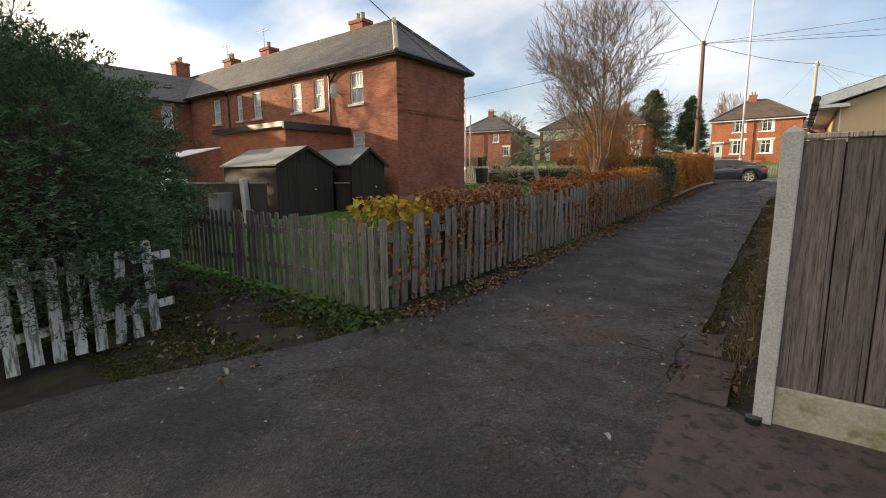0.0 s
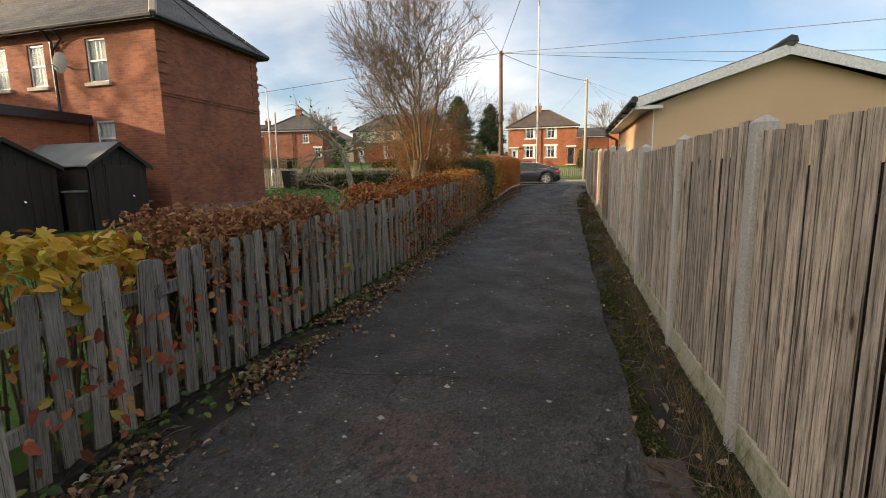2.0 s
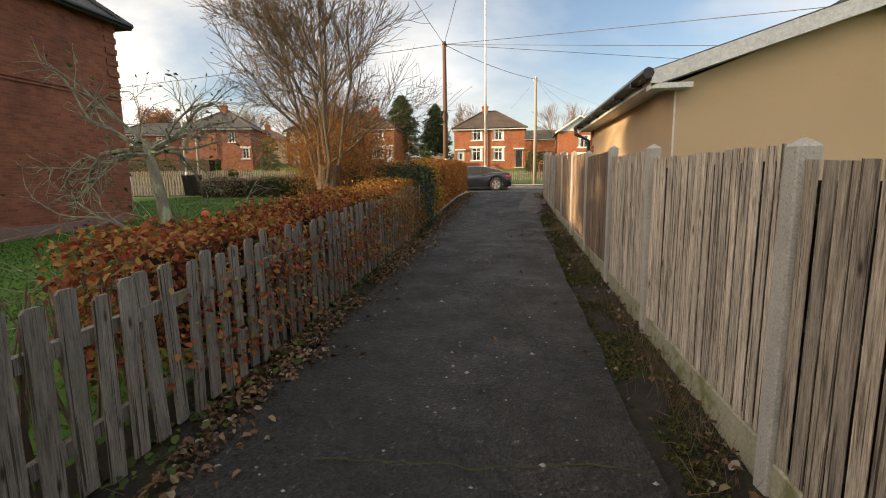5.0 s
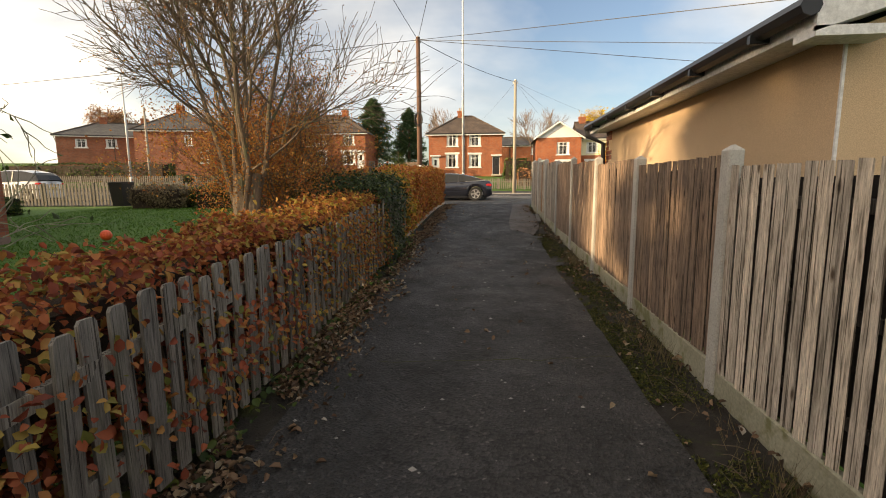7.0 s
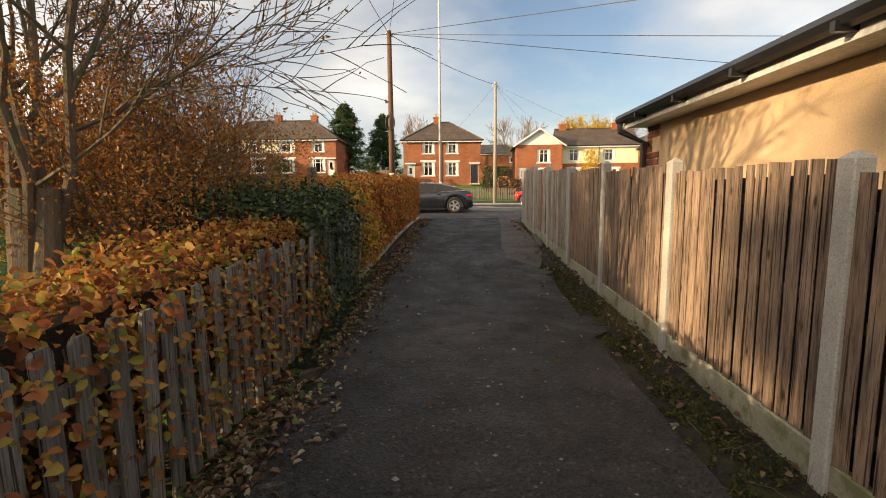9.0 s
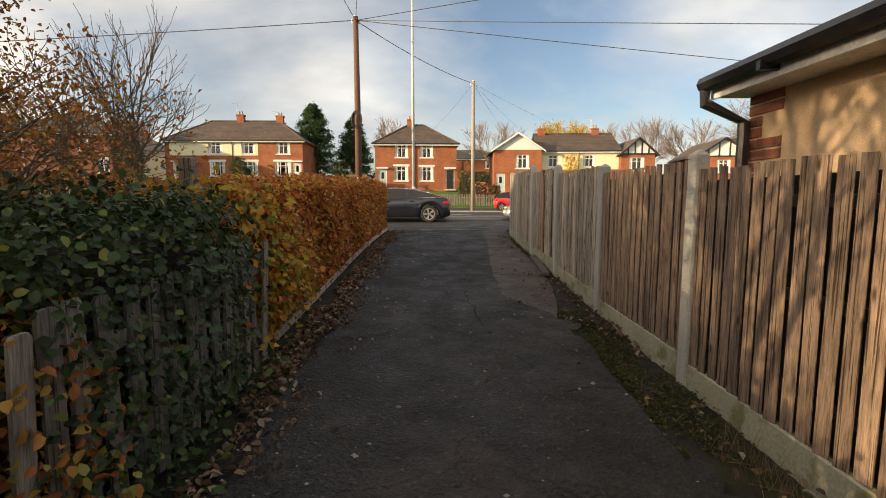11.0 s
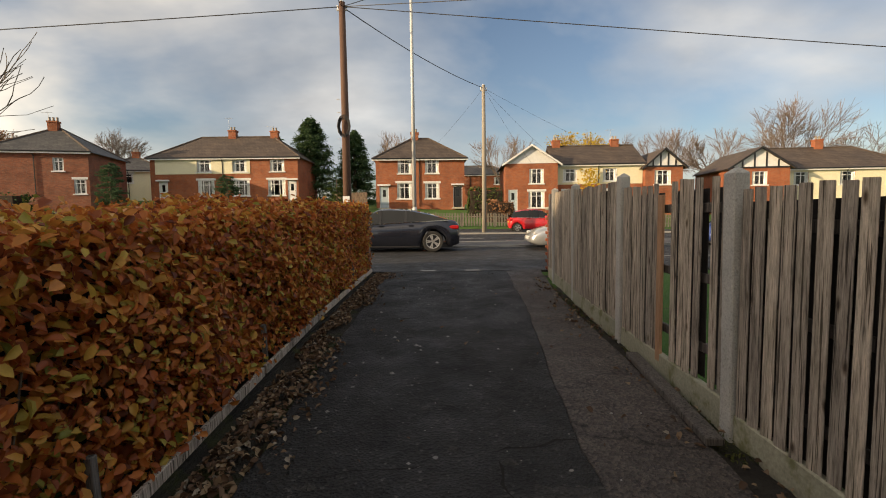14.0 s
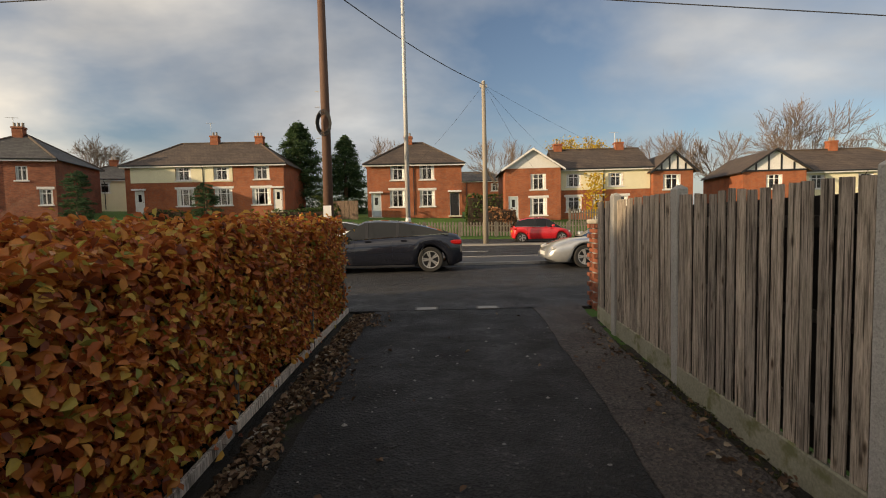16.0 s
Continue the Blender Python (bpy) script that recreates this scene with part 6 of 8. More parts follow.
for _ in range(260):
    y = hr.uniform(3.3, 19)
    x = -0.42 + abs(hr.normal(0, 0.2)) if hr.uniform() < 0.7 else -3.1 + abs(hr.normal(0, 0.12))
    a, q = hr.uniform(0, 6.28), hr.uniform(0.08, 0.32)
    x1, y1 = x + math.cos(a) * q, y + math.sin(a) * q
    if x1 > fence_x(y1) - 0.05 or x > fence_x(y) - 0.05 or -2.7 < x1 < -0.48:
        continue
    g.tube([(x, y, rise(x, y) + 0.008), ((x + x1) / 2 + hr.normal(0, 0.02), (y + y1) / 2, rise(x, y) + 0.025), (x1, y1, rise(x1, y1) + 0.012)], [0.0025, 0.002, 0.001], 4, False)
part("twig_litter", g, M["bark"], tw)
st = thing("pebbles", (0, 0, 0), label="small pale pebbles scattered over the lane", category="pebbles", kind="stuff")
g = Geo()
for _ in range(520):
    x, y, r = hr.uniform(-3.0, -0.4), hr.uniform(0, 27), abs(hr.normal(0, 0.008)) + 0.005
    if y < 3:
        x = hr.uniform(-4, 2)
    z = rise(x, y)
    g.add([(x - r, y, z), (x, y - r * 0.8, z), (x + r * 1.1, y, z), (x, y + r, z), (x, y, z + r * 0.8)], [(0, 1, 4), (1, 2, 4), (2, 3, 4), (3, 0, 4)])
part("stones", g, M["kerb"], st)
lw = thing("lawn_grass", (0, 0, 0), label="damp green lawn grass behind the picket fence", category="grass", kind="stuff")
n = 60000
px, py = hr.uniform(-17, -3.9, n), hr.uniform(4.2, 27, n)
ok = ~((px < -12.2) & (py > 6.4) & (py < 18.6))
px, py = px[ok], py[ok]
hgt = hr.uniform(0.02, 0.055, len(px))
zz = np.interp(py, GY, GZ) - 0.03
a = hr.uniform(0, 6.28, len(px))
bx, by = np.cos(a) * 0.012, np.sin(a) * 0.012
tx, ty = hr.normal(0, 0.03, len(px)), hr.normal(0, 0.03, len(px))
V = np.stack([np.stack([px - bx, py - by, zz], 1), np.stack([px + bx, py + by, zz], 1), np.stack([px + tx, py + ty, zz + hgt], 1)], 1).reshape(-1, 3)
me = bpy.data.meshes.new("blades")
me.from_pydata(V.tolist(), [], (np.arange(len(px))[:, None] * 3 + np.arange(3)).tolist())
me.materials.append(M["blade"])
part("blades", me, None, lw)


# ---- trees ----
def branch(g, rng, p, d, length, r, depth, tips, droop=0.0, split=(3, 5), spread=0.6, lift=0.15, sides=6, shrink=0.62, thin=0.004, bend=0.13):
    """A tapered limb that bends as it goes, with side limbs; the ends of the finest are kept in tips."""
    n = 5 if depth > 1 else 4
    pts, rad = [Vector(p)], [r]
    d = Vector(d).normalized()
    for i in range(n):
        d = (d + Vector(rng.normal(scale=bend, size=3)) + Vector((0, 0, lift * 0.25 - droop * (i / n)))).normalized()
        pts.append(pts[-1] + d * (length / n))
        rad.append(max(thin * 0.6, r * (1 - 0.72 * (i + 1) / n)))
    g.tube(pts, rad, max(3, sides), False)
    if depth <= 0:
        tips.append(tuple(pts[-1]))
        tips.append(tuple(pts[-2]))
        return
    m = int(rng.integers(split[0], split[1] + 1))
    for k in range(m):
        f = 0.3 + 0.7 * (k + rng.uniform(0, 0.9)) / m
        i = min(n - 1, int(f * n))
        q = pts[i].lerp(pts[i + 1], min(1.0, f * n - i))
        side = Vector(rng.normal(size=3))
        side = (side - d * side.dot(d)).normalized()
        way = ((pts[i + 1] - pts[i]).normalized() + side * spread * rng.uniform(0.7, 1.3)).normalized()
        branch(g, rng, q, way, length * shrink * rng.uniform(0.75, 1.15), max(thin, rad[i] * 0.55), depth - 1, tips, droop, split, spread, lift, sides - 1, shrink, thin, bend)
    branch(g, rng, pts[-1], d, length * shrink * 0.8, max(thin, rad[-1]), depth - 1, tips, droop, split, spread, lift, sides - 1, shrink, thin, bend)


tr = np.random.default_rng(21)
tree = thing("bare_tree", (-4.9, 14.6, rise(-4.9, 14.6)), label="tall multi-stemmed tree almost bare of leaves", category="tree")
g, tips = Geo(), []
for k in range(7):
    a = k * 2 * math.pi / 7 + tr.uniform(-0.3, 0.3)
    lean = tr.uniform(0.02, 0.10)
    branch(g, tr, (math.cos(a) * 0.1, math.sin(a) * 0.1, 0.9), (math.cos(a) * lean, math.sin(a) * lean, 1), tr.uniform(3.2, 4.1), 0.040, 3, tips, 0.01, (7, 8), 0.70, 0.30, 7, 0.47, 0.0058, 0.15)
for k in range(11):
    a = k * 0.571 + tr.uniform(-0.2, 0.2)
    branch(g, tr, (0.06 * math.cos(a), 0.06 * math.sin(a), 1.5 + 0.24 * k), (math.cos(a), math.sin(a), 0.7), tr.uniform(1.3, 1.9), 0.022, 2, tips, 0.06, (7, 9), 0.7, 0.1, 5, 0.58, 0.0052)
part("crown", g, M["bark"], tree)
g = Geo()
for k, (dx, dy, r) in enumerate(((0, 0, 0.16), (0.16, -0.05, 0.10), (-0.12, 0.1, 0.09))):
    g.tube([(dx * 1.3, dy * 1.3, -0.1), (dx, dy, 0.3), (dx * 0.9, dy * 0.9, 0.9), (dx * 1.5, dy * 1.5, 1.5)], [r * 1.35, r, r * 0.9, r * 0.7], 10, False)
part("trunk", g, M["bark"], tree)
tp = np.array(tips)
sel = tp[tr.uniform(size=len(tp)) < 0.3]
part("last_leaves", leaf_mesh("last_leaves", sel + jitter(tr, len(sel), 0.03), tr.normal(size=(len(sel), 3)), tr.uniform(0.02, 0.042, len(sel)), M["shrub_leaf"], tr, 0.6), None, tree)

bush = thing("autumn_shrub", (-5.05, 16.1, rise(-5.05, 16.1)), label="large many-stemmed shrub with rust-brown leaves", category="shrub")
g, tips = Geo(), []
for k in range(32):
    a = tr.uniform(0, 6.28)
    lean = tr.uniform(0.08, 0.5)
    branch(g, tr, (math.cos(a) * 0.22, math.sin(a) * 0.22, 0), (math.cos(a) * lean, math.sin(a) * lean, 1), tr.uniform(1.5, 2.15), 0.03, 2, tips, 0.03, (5, 6), 0.65, 0.1, 5, 0.58, 0.0045)
part("thicket", g, M["bark"], bush)
tp = np.array(tips)
tp = np.repeat(tp, 14, 0)
tp = tp + jitter(tr, len(tp), 0.09)
part("leaves", leaf_mesh("leaves", tp, tr.normal(size=(len(tp), 3)), tr.uniform(0.02, 0.042, len(tp)), M["shrub_leaf"], tr, 0.6, 0.4), None, bush)

apple = thing("apple_tree", (-4.5, 9.8, rise(-4.5, 9.8)), label="gnarled old leaning fruit tree with lichened bare branches", category="tree")
g, tips = Geo(), []
g.tube([(0.08, -0.08, -0.1), (0.0, 0.0, 0.5), (-0.14, 0.12, 1.0), (-0.28, 0.2, 1.45), (-0.44, 0.3, 1.85)], [0.085, 0.068, 0.06, 0.052, 0.045], 8)
for k in range(11):
    a = k * 0.571 + 0.3
    branch(g, tr, (-0.40 + 0.05 * math.cos(a), 0.28, 1.7 + 0.03 * (k % 4)), (math.cos(a), math.sin(a), 0.30), tr.uniform(0.6, 1.05), 0.026, 2, tips, 0.10, (4, 6), 0.95, 0.05, 5, 0.55, 0.004, 0.3)
branch(g, tr, (-0.42, 0.29, 1.8), (-0.7, 0.2, 0.75), 1.0, 0.026, 1, tips, -0.02, (4, 5), 0.5, 0.1, 5, 0.4, 0.004, 0.2)
for k in range(9):
    a = 0.5 + k * 0.7
    branch(g, tr, (-0.03, 0.03, 0.4 + 0.06 * k), (math.cos(a), math.sin(a), 0.1), tr.uniform(0.7, 1.15), 0.026, 2, tips, 0.06, (4, 5), 0.8, 0.04, 5, 0.58, 0.004, 0.25)
part("crown", g, M["lichen_bark"], apple)
tp = np.array(tips)[::6]
part("leaves", leaf_mesh("leaves", tp + jitter(tr, len(tp), 0.03), tr.normal(size=(len(tp), 3)), tr.uniform(0.03, 0.065, len(tp)), M["green_leaf"], tr, 0.55), None, apple)
bt = thing("bare_tree", (-7.8, 22.9, rise(-7.8, 22.9)), label="dark bare spreading tree behind the beech hedge", category="tree")
g, tips = Geo(), []
for k in range(9):
    a = k * 0.7 + tr.uniform(-0.2, 0.2)
    lean = 0.2 + 0.2 * (k % 3)
    branch(g, tr, (math.cos(a) * 0.08, math.sin(a) * 0.08, 0.7), (math.cos(a) * lean, math.sin(a) * lean, 1), tr.uniform(1.9, 2.5), 0.045, 2, tips, -0.02, (6, 8), 0.48, 0.2, 6, 0.52, 0.006)
part("crown", g, M["bark"], bt)
part("trunk", Geo().tube([(0, 0, -0.1), (0.02, 0, 0.4), (0, 0.02, 0.85)], [0.16, 0.12, 0.11], 9), M["bark"], bt)
brush = thing("cut_branches", (-5.4, 11.2, rise(-5.4, 11.2)), label="heap of cut lichened branches lying on the lawn", category="branches")
g, tips = Geo(), []
for k in range(12):
    a = tr.uniform(0, 6.28)
    branch(g, tr, (tr.normal(0, 0.35), tr.normal(0, 0.5), 0.05), (math.cos(a), math.sin(a), tr.uniform(0.05, 0.5)), tr.uniform(0.8, 1.6), 0.02, 1, tips, 0.05, (3, 4), 0.7, 0.03, 4, 0.6)
part("core", g, M["bark"], brush)


def conifer_cone(at, h, r, n, label, name="fir_tree", top=0.08, size=(0.25, 0.6), mat="fir", group="", power=0.85):
    """Tiers of drooping sprays round a straight stem, with an uneven outline."""
    t = thing(name, at, label=label, category="tree", group=group)
    m = max(40, n // 45)
    z = np.repeat(tr.uniform(0.05, 1.0, m), n // m + 1)[:n]
    a = np.repeat(tr.uniform(0, 6.28, m), n // m + 1)[:n]
    reach = np.repeat(tr.uniform(0.62, 1.12, m), n // m + 1)[:n]
    lob = np.array([1 + 0.25 * noise.noise((math.cos(q) * 2.0 + at[0], math.sin(q) * 2.0, float(v) * h * 0.6)) for q, v in zip(a, z)])
    full = r * (top + (1 - z) ** power) * lob * reach
    f = np.sqrt(tr.uniform(0.04, 1.0, n))
    a = a + tr.normal(scale=0.13, size=n) * f
    rad = full * f
    p = np.stack([np.cos(a) * rad, np.sin(a) * rad, z * h - full * 0.28 * f + full * 0.14 * f ** 4], 1) + tr.normal(scale=0.035 * r, size=(n, 3))
    p[:, 2] = np.maximum(p[:, 2], 0.05)
    w = np.stack([np.cos(a) * 0.5, np.sin(a) * 0.5, np.ones(n)], 1) + tr.normal(scale=0.5, size=(n, 3))
    part("crown", leaf_mesh("crown", p, w, tr.uniform(*size, n), M[mat], tr, 0.34), None, t)
    part("trunk", Geo().tube([(0, 0, -0.2), (0, 0, h * 0.5), (0, 0, h * 0.97)], [r * 0.09, r * 0.06, 0.02], 7), M["bark"], t)
    return t


# garden conifers beside the side path
def soft_conifer(at, h, r, n, size, label):
    t = thing("conifer", at, label=label, category="tree", group="garden conifers")
    m = n // 36
    u = tr.normal(size=(m, 3))
    u /= np.linalg.norm(u, axis=1, keepdims=True)
    lob = np.array([1 + 0.26 * noise.noise((v[0] * 2.1 + at[0], v[1] * 2.1, v[2] * 2.1)) + 0.16 * noise.noise((v[0] * 5, v[1] * 5, v[2] * 5)) for v in u])
    base = u * (lob * tr.uniform(0.66, 0.92, m))[:, None] * np.array([r, r, h * 0.52]) + np.array([0, 0, h * 0.54])
    axis = u + np.array([0, 0, 0.12]) + tr.normal(scale=0.3, size=(m, 3))
    axis /= np.linalg.norm(axis, axis=1, keepdims=True)
    across = np.cross(axis, np.array([0, 0, 1.0]))
    across /= np.linalg.norm(across, axis=1, keepdims=True) + 1e-9
    # each spray: needles fanned on both sides of a drooping twig
    f = np.tile(np.linspace(0.05, 1.0, 18), 2)
    sgn = np.repeat([-1.0, 1.0], 18)
    reach = tr.uniform(0.26, 0.46, m)[:, None] * r * 0.8
    p = base[:, None] + axis[:, None] * (f * reach)[..., None] + across[:, None] * (sgn * (1.05 - f) * 0.42 * reach)[..., None]
    p[..., 2] -= (f ** 2 * reach * 0.35)
    way = axis[:, None] * 0.8 + across[:, None] * (sgn * 0.9)[None, :, None]
    nrm = np.cross(axis, across)[:, None] + np.zeros_like(p)
    p, way, nrm = p.reshape(-1, 3), way.reshape(-1, 3), nrm.reshape(-1, 3)
    p += tr.normal(scale=0.012, size=p.shape)
    ok = p[:, 2] > 0.12
    p, way, nrm = p[ok], way[ok], nrm[ok] + tr.normal(scale=0.3, size=(int(ok.sum()), 3))
    part("crown", leaf_mesh("crown", p, nrm, tr.uniform(*size, len(p)), M["conifer"], tr, 0.26, 0.25, way), None, t)
    # dark solid ball: painted shade behind the sprays, not foliage
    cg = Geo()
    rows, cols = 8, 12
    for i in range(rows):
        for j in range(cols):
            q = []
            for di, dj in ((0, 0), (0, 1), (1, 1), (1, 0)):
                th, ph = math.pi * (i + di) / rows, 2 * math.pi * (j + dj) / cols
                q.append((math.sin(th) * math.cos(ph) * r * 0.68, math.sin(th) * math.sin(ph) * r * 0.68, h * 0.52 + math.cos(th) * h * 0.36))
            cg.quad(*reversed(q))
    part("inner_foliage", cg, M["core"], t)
    part("trunk", Geo().tube([(0, 0, -0.1), (0, 0, h * 0.5)], [0.09, 0.05], 8), M["bark"], t)
    return t


soft_conifer((-5.55, 0.75, rise(-5, 1)), 2.85, 1.2, 90000, (0.03, 0.065), "dense dark green garden conifer overhanging the white pickets")
soft_conifer((-4.98, 1.35, rise(-5, 1.3)), 1.15, 0.42, 9000, (0.03, 0.06), "low conifer boughs hanging over the white pickets")
soft_conifer((-7.3, 2.0, rise(-7, 2)), 2.9, 1.15, 40000, (0.04, 0.085), "dense green garden conifer")
soft_conifer((-9.6, 1.9, rise(-9, 2)), 3.4, 1.4, 30000, (0.05, 0.11), "tall dense garden conifer by the side path")


def bare_far_tree(at, h, label, mat="bark_far", leaf=None, seed=1, dens=(4, 5), depth=3, spread=0.55, thin=0.028):
    r = np.random.default_rng(seed)
    t = thing("distant_tree", at, label=label, category="tree", group="distant trees")
    g, tips = Geo(), []
    g.tube([(0, 0, -0.3), (0, 0, h * 0.25)], [h * 0.022, h * 0.016], 6, False)
    for k in range(5):
        a = k * 1.256 + r.uniform(-0.3, 0.3)
        branch(g, r, (0, 0, h * 0.2), (math.cos(a) * 0.45, math.sin(a) * 0.45, 1), h * 0.42, h * 0.012, depth, tips, 0.0, dens, spread, 0.1, 4, 0.62, thin)
    part("crown", g, M[mat], t)
    if leaf:
        tp = np.repeat(np.array(tips), 3, 0)
        tp = tp + jitter(r, len(tp), h * 0.03)
        part("leaves", leaf_mesh("leaves", tp, r.normal(size=(len(tp), 3)), r.uniform(0.12, 0.3, len(tp)), M[leaf], r, 0.7), None, t)
    return t


bare_far_tree((46.5, 84, 3.0), 15.0, "big round bare tree behind the houses", seed=3, dens=(5, 6))
bare_far_tree((31.0, 86, 3.2), 11.5, "bare tree behind the houses", seed=4)
bare_far_tree((36.5, 84, 3.2), 11.0, "bare tree behind the houses", seed=5)
bare_far_tree((57.0, 85, 2.6), 11.5, "bare tree behind the houses", seed=6)
bare_far_tree((16.8, 84, 3.4), 10.2, "golden-leaved tree above the rooftops", seed=7, leaf="gold_leaf")
bare_far_tree((25.0, 92, 3.4), 11.0, "bare reddish tree above the rooftops", seed=8)
bare_far_tree((7.0, 86, 3.8), 10.5, "bare tree between the houses", seed=9)
bare_far_tree((-9.5, 90, 4.2), 11.0, "bare tree behind the semi-detached pair", seed=10)
bare_far_tree((-47.0, 84, 5.2), 9.5, "bare tree behind the terrace", seed=12)
bare_far_tree((-60.0, 78, 5.5), 9.0, "leafy brown tree down the road", seed=13, leaf="withered")
bare_far_tree((-33.0, 3.6, -0.2), 15.0, "tall bare tree with hanging twigs beyond the conifers", "bark", seed=15, dens=(4, 5), thin=0.012)
conifer_cone((-16.5, 71, 3.4), 9.6, 3.9, 20000, "tall dark green fir between the houses", group="firs", power=0.62, size=(0.2, 0.42))
conifer_cone((-12.2, 74, 3.3), 8.9, 3.1, 16000, "dark green fir behind the houses", group="firs", power=0.62, size=(0.2, 0.42))
conifer_cone((-23.5, 80, 3.6), 9.0, 4.0, 3400, "green fir behind the terrace", group="firs")
conifer_cone((-27.6, 54.6, 2.8), 3.9, 0.95, 6500, "clipped dark columnar evergreen in a front garden", "columnar_evergreen", 0.35, (0.1, 0.24), "conifer", "clipped evergreens", 0.45)
conifer_cone((-19.4, 56.5, 2.75), 3.0, 0.95, 5200, "clipped dark columnar evergreen in a front garden", "columnar_evergreen", 0.35, (0.1, 0.24), "conifer", "clipped evergreens", 0.45)
conifer_cone((-10.9, 58.5, 2.5), 3.0, 1.1, 1500, "rounded yellow-green conifer bush beside the hedge", "golden_conifer", 0.3, (0.12, 0.3), "green_leaf", "", 0.5)


# ---- gardens across the road ----
def far_hedge(x0, x1, y0, y1, h, n, mat, label, rz=0.0, size=(0.1, 0.26)):
    t = thing("garden_hedge", ((x0 + x1) / 2, (y0 + y1) / 2, rise((x0 + x1) / 2, (y0 + y1) / 2)), rz, label, "hedge", "front garden hedges")
    a, b = (x1 - x0) / 2, (y1 - y0) / 2
    u = hr.uniform(-1, 1, (n, 3))
    k = np.argmax(np.abs(u), 1)
    u[np.arange(n), k] = np.sign(u[np.arange(n), k])
    p = u * np.array([a, b, h / 2]) + np.array([0, 0, h / 2])
    bul = np.array([noise.noise((float(q[0]) * 0.9 + x0, float(q[1]) * 0.9, float(q[2]) * 0.9)) for q in p])
    p += u * (bul * 0.22)[:, None] + hr.normal(scale=0.05, size=(n, 3))
    part("leaves", leaf_mesh("leaves", p, u + hr.normal(scale=0.5, size=(n, 3)), hr.uniform(*size, n), M[mat], hr, 0.6), None, t)
    # dark block in place of the shade between the leaves
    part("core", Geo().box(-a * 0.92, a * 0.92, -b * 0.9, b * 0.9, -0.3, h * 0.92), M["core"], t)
    return t


far_hedge(-14.0, -9.3, 54.0, 55.2, 1.45, 1500, "green_leaf", "trimmed green front garden hedge")
far_hedge(0.4, 3.2, 57.0, 58.5, 2.3, 1400, "green_leaf", "loose yellow-green garden hedge")
far_hedge(1.6, 3.8, 54.5, 55.7, 1.5, 900, "withered", "untidy brown and green shrub")
far_hedge(-24.5, -21.5, 57.0, 58.0, 0.9, 700, "green_leaf", "low front garden shrub")
far_hedge(-33.0, -29.0, 52.4, 53.2, 0.8, 700, "green_leaf", "low hedge along the pavement")
far_hedge(-13.5, -7.5, 26.4, 27.5, 0.8, 9000, "green_leaf", "scruffy green shrub in the garden", 0.0, (0.05, 0.13))
far_hedge(-16.0, -13.8, 26.2, 27.2, 0.8, 3600, "straw", "straw-coloured shrub by the garden fence", 0.0, (0.05, 0.13))
far_hedge(-19.5, -17.8, 22.5, 23.5, 0.6, 2400, "green_leaf", "low green shrub at the lawn edge", 0.0, (0.05, 0.13))
far_hedge(-52.0, -33.5, 53.4, 54.6, 1.7, 4200, "green_leaf", "overgrown dark hedge beyond the far pavement")
vine = thing("climbing_plant", (11.9, 61.9, 2.35), label="golden climbing plant on the house wall", category="climber")
n = 420
pv = np.stack([hr.normal(0, 0.5, n), hr.uniform(-0.25, -0.05, n), hr.uniform(0.2, 4.0, n)], 1)
part("leaves", leaf_mesh("leaves", pv, np.array([0, -1, 0.2]) + hr.normal(scale=0.5, size=(n, 3)), hr.uniform(0.12, 0.28, n), M["gold_leaf"], hr, 0.7), None, vine)
part("stem", Geo().tube([(0, -0.08, 0), (0.1, -0.1, 2), (-0.1, -0.1, 4)], [0.04, 0.03, 0.015], 5), M["bark"], vine)


def far_pickets(a, b, h, label, mat, pitch=0.2):
    """A run of palings too far off to pick apart singly: pales, rails and posts."""
    a, b = Vector((*a, 0)), Vector((*b, 0))
    f = thing("paling_fence", (a.x, a.y, 0), label=label, category="fence", group="far paling fences")
    length, way = (b - a).length, (b - a).normalized()
    side = Vector((-way.y, way.x, 0))
    g, pg = Geo(), Geo()
    for i in range(int(length / pitch)):
        p = way * (i + 0.5) * pitch
        z = rise(a.x + p.x, a.y + p.y)
        q, s = way * 0.05, side * 0.012
        hh = h + hr.normal(0, 0.02)
        c = [p - q - s, p + q - s, p + q + s, p - q + s]
        k = len(g.v)
        g.v += [(v.x, v.y, z + 0.03) for v in c] + [(v.x, v.y, z + hh) for v in c]
        g.f += [tuple(k + j for j in e) for e in ((0, 1, 5, 4), (1, 2, 6, 5), (2, 3, 7, 6), (3, 0, 4, 7), (4, 5, 6, 7))]
    for i in range(int(length / 2.4) + 1):
        p = way * min(length, i * 2.4) + side * 0.06
        z = rise(a.x + p.x, a.y + p.y)
        pg.box(p.x - 0.05, p.x + 0.05, p.y - 0.05, p.y + 0.05, z - 0.1, z + h + 0.04)
    o = part("paling_run", g, M[mat], f)
    tagged(o, kind="stuff")
    tagged(part("post_run", pg, M[mat], f), kind="stuff")
    for z in (0.3, h - 0.25):
        rg = Geo()
        m = max(1, int(length / 4))
        for i in range(m):
            p, q = way * length * i / m + side * 0.03, way * length * (i + 1) / m + side * 0.03
            zp, zq = rise(a.x + p.x, a.y + p.y) + z, rise(a.x + q.x, a.y + q.y) + z
            rg.tube([(p.x, p.y, zp), (q.x, q.y, zq)], [0.035, 0.035], 4)
        part("rail", rg, M[mat], f)
    return f


far_pickets((-30, 52.2), (-9.5, 52.2), 0.95, "pale picket fence before the front gardens", "picket_wood")
far_pickets((-7.6, 52.2), (16.0, 51.8), 0.95, "weathered picket fence before the front gardens", "picket_wood")
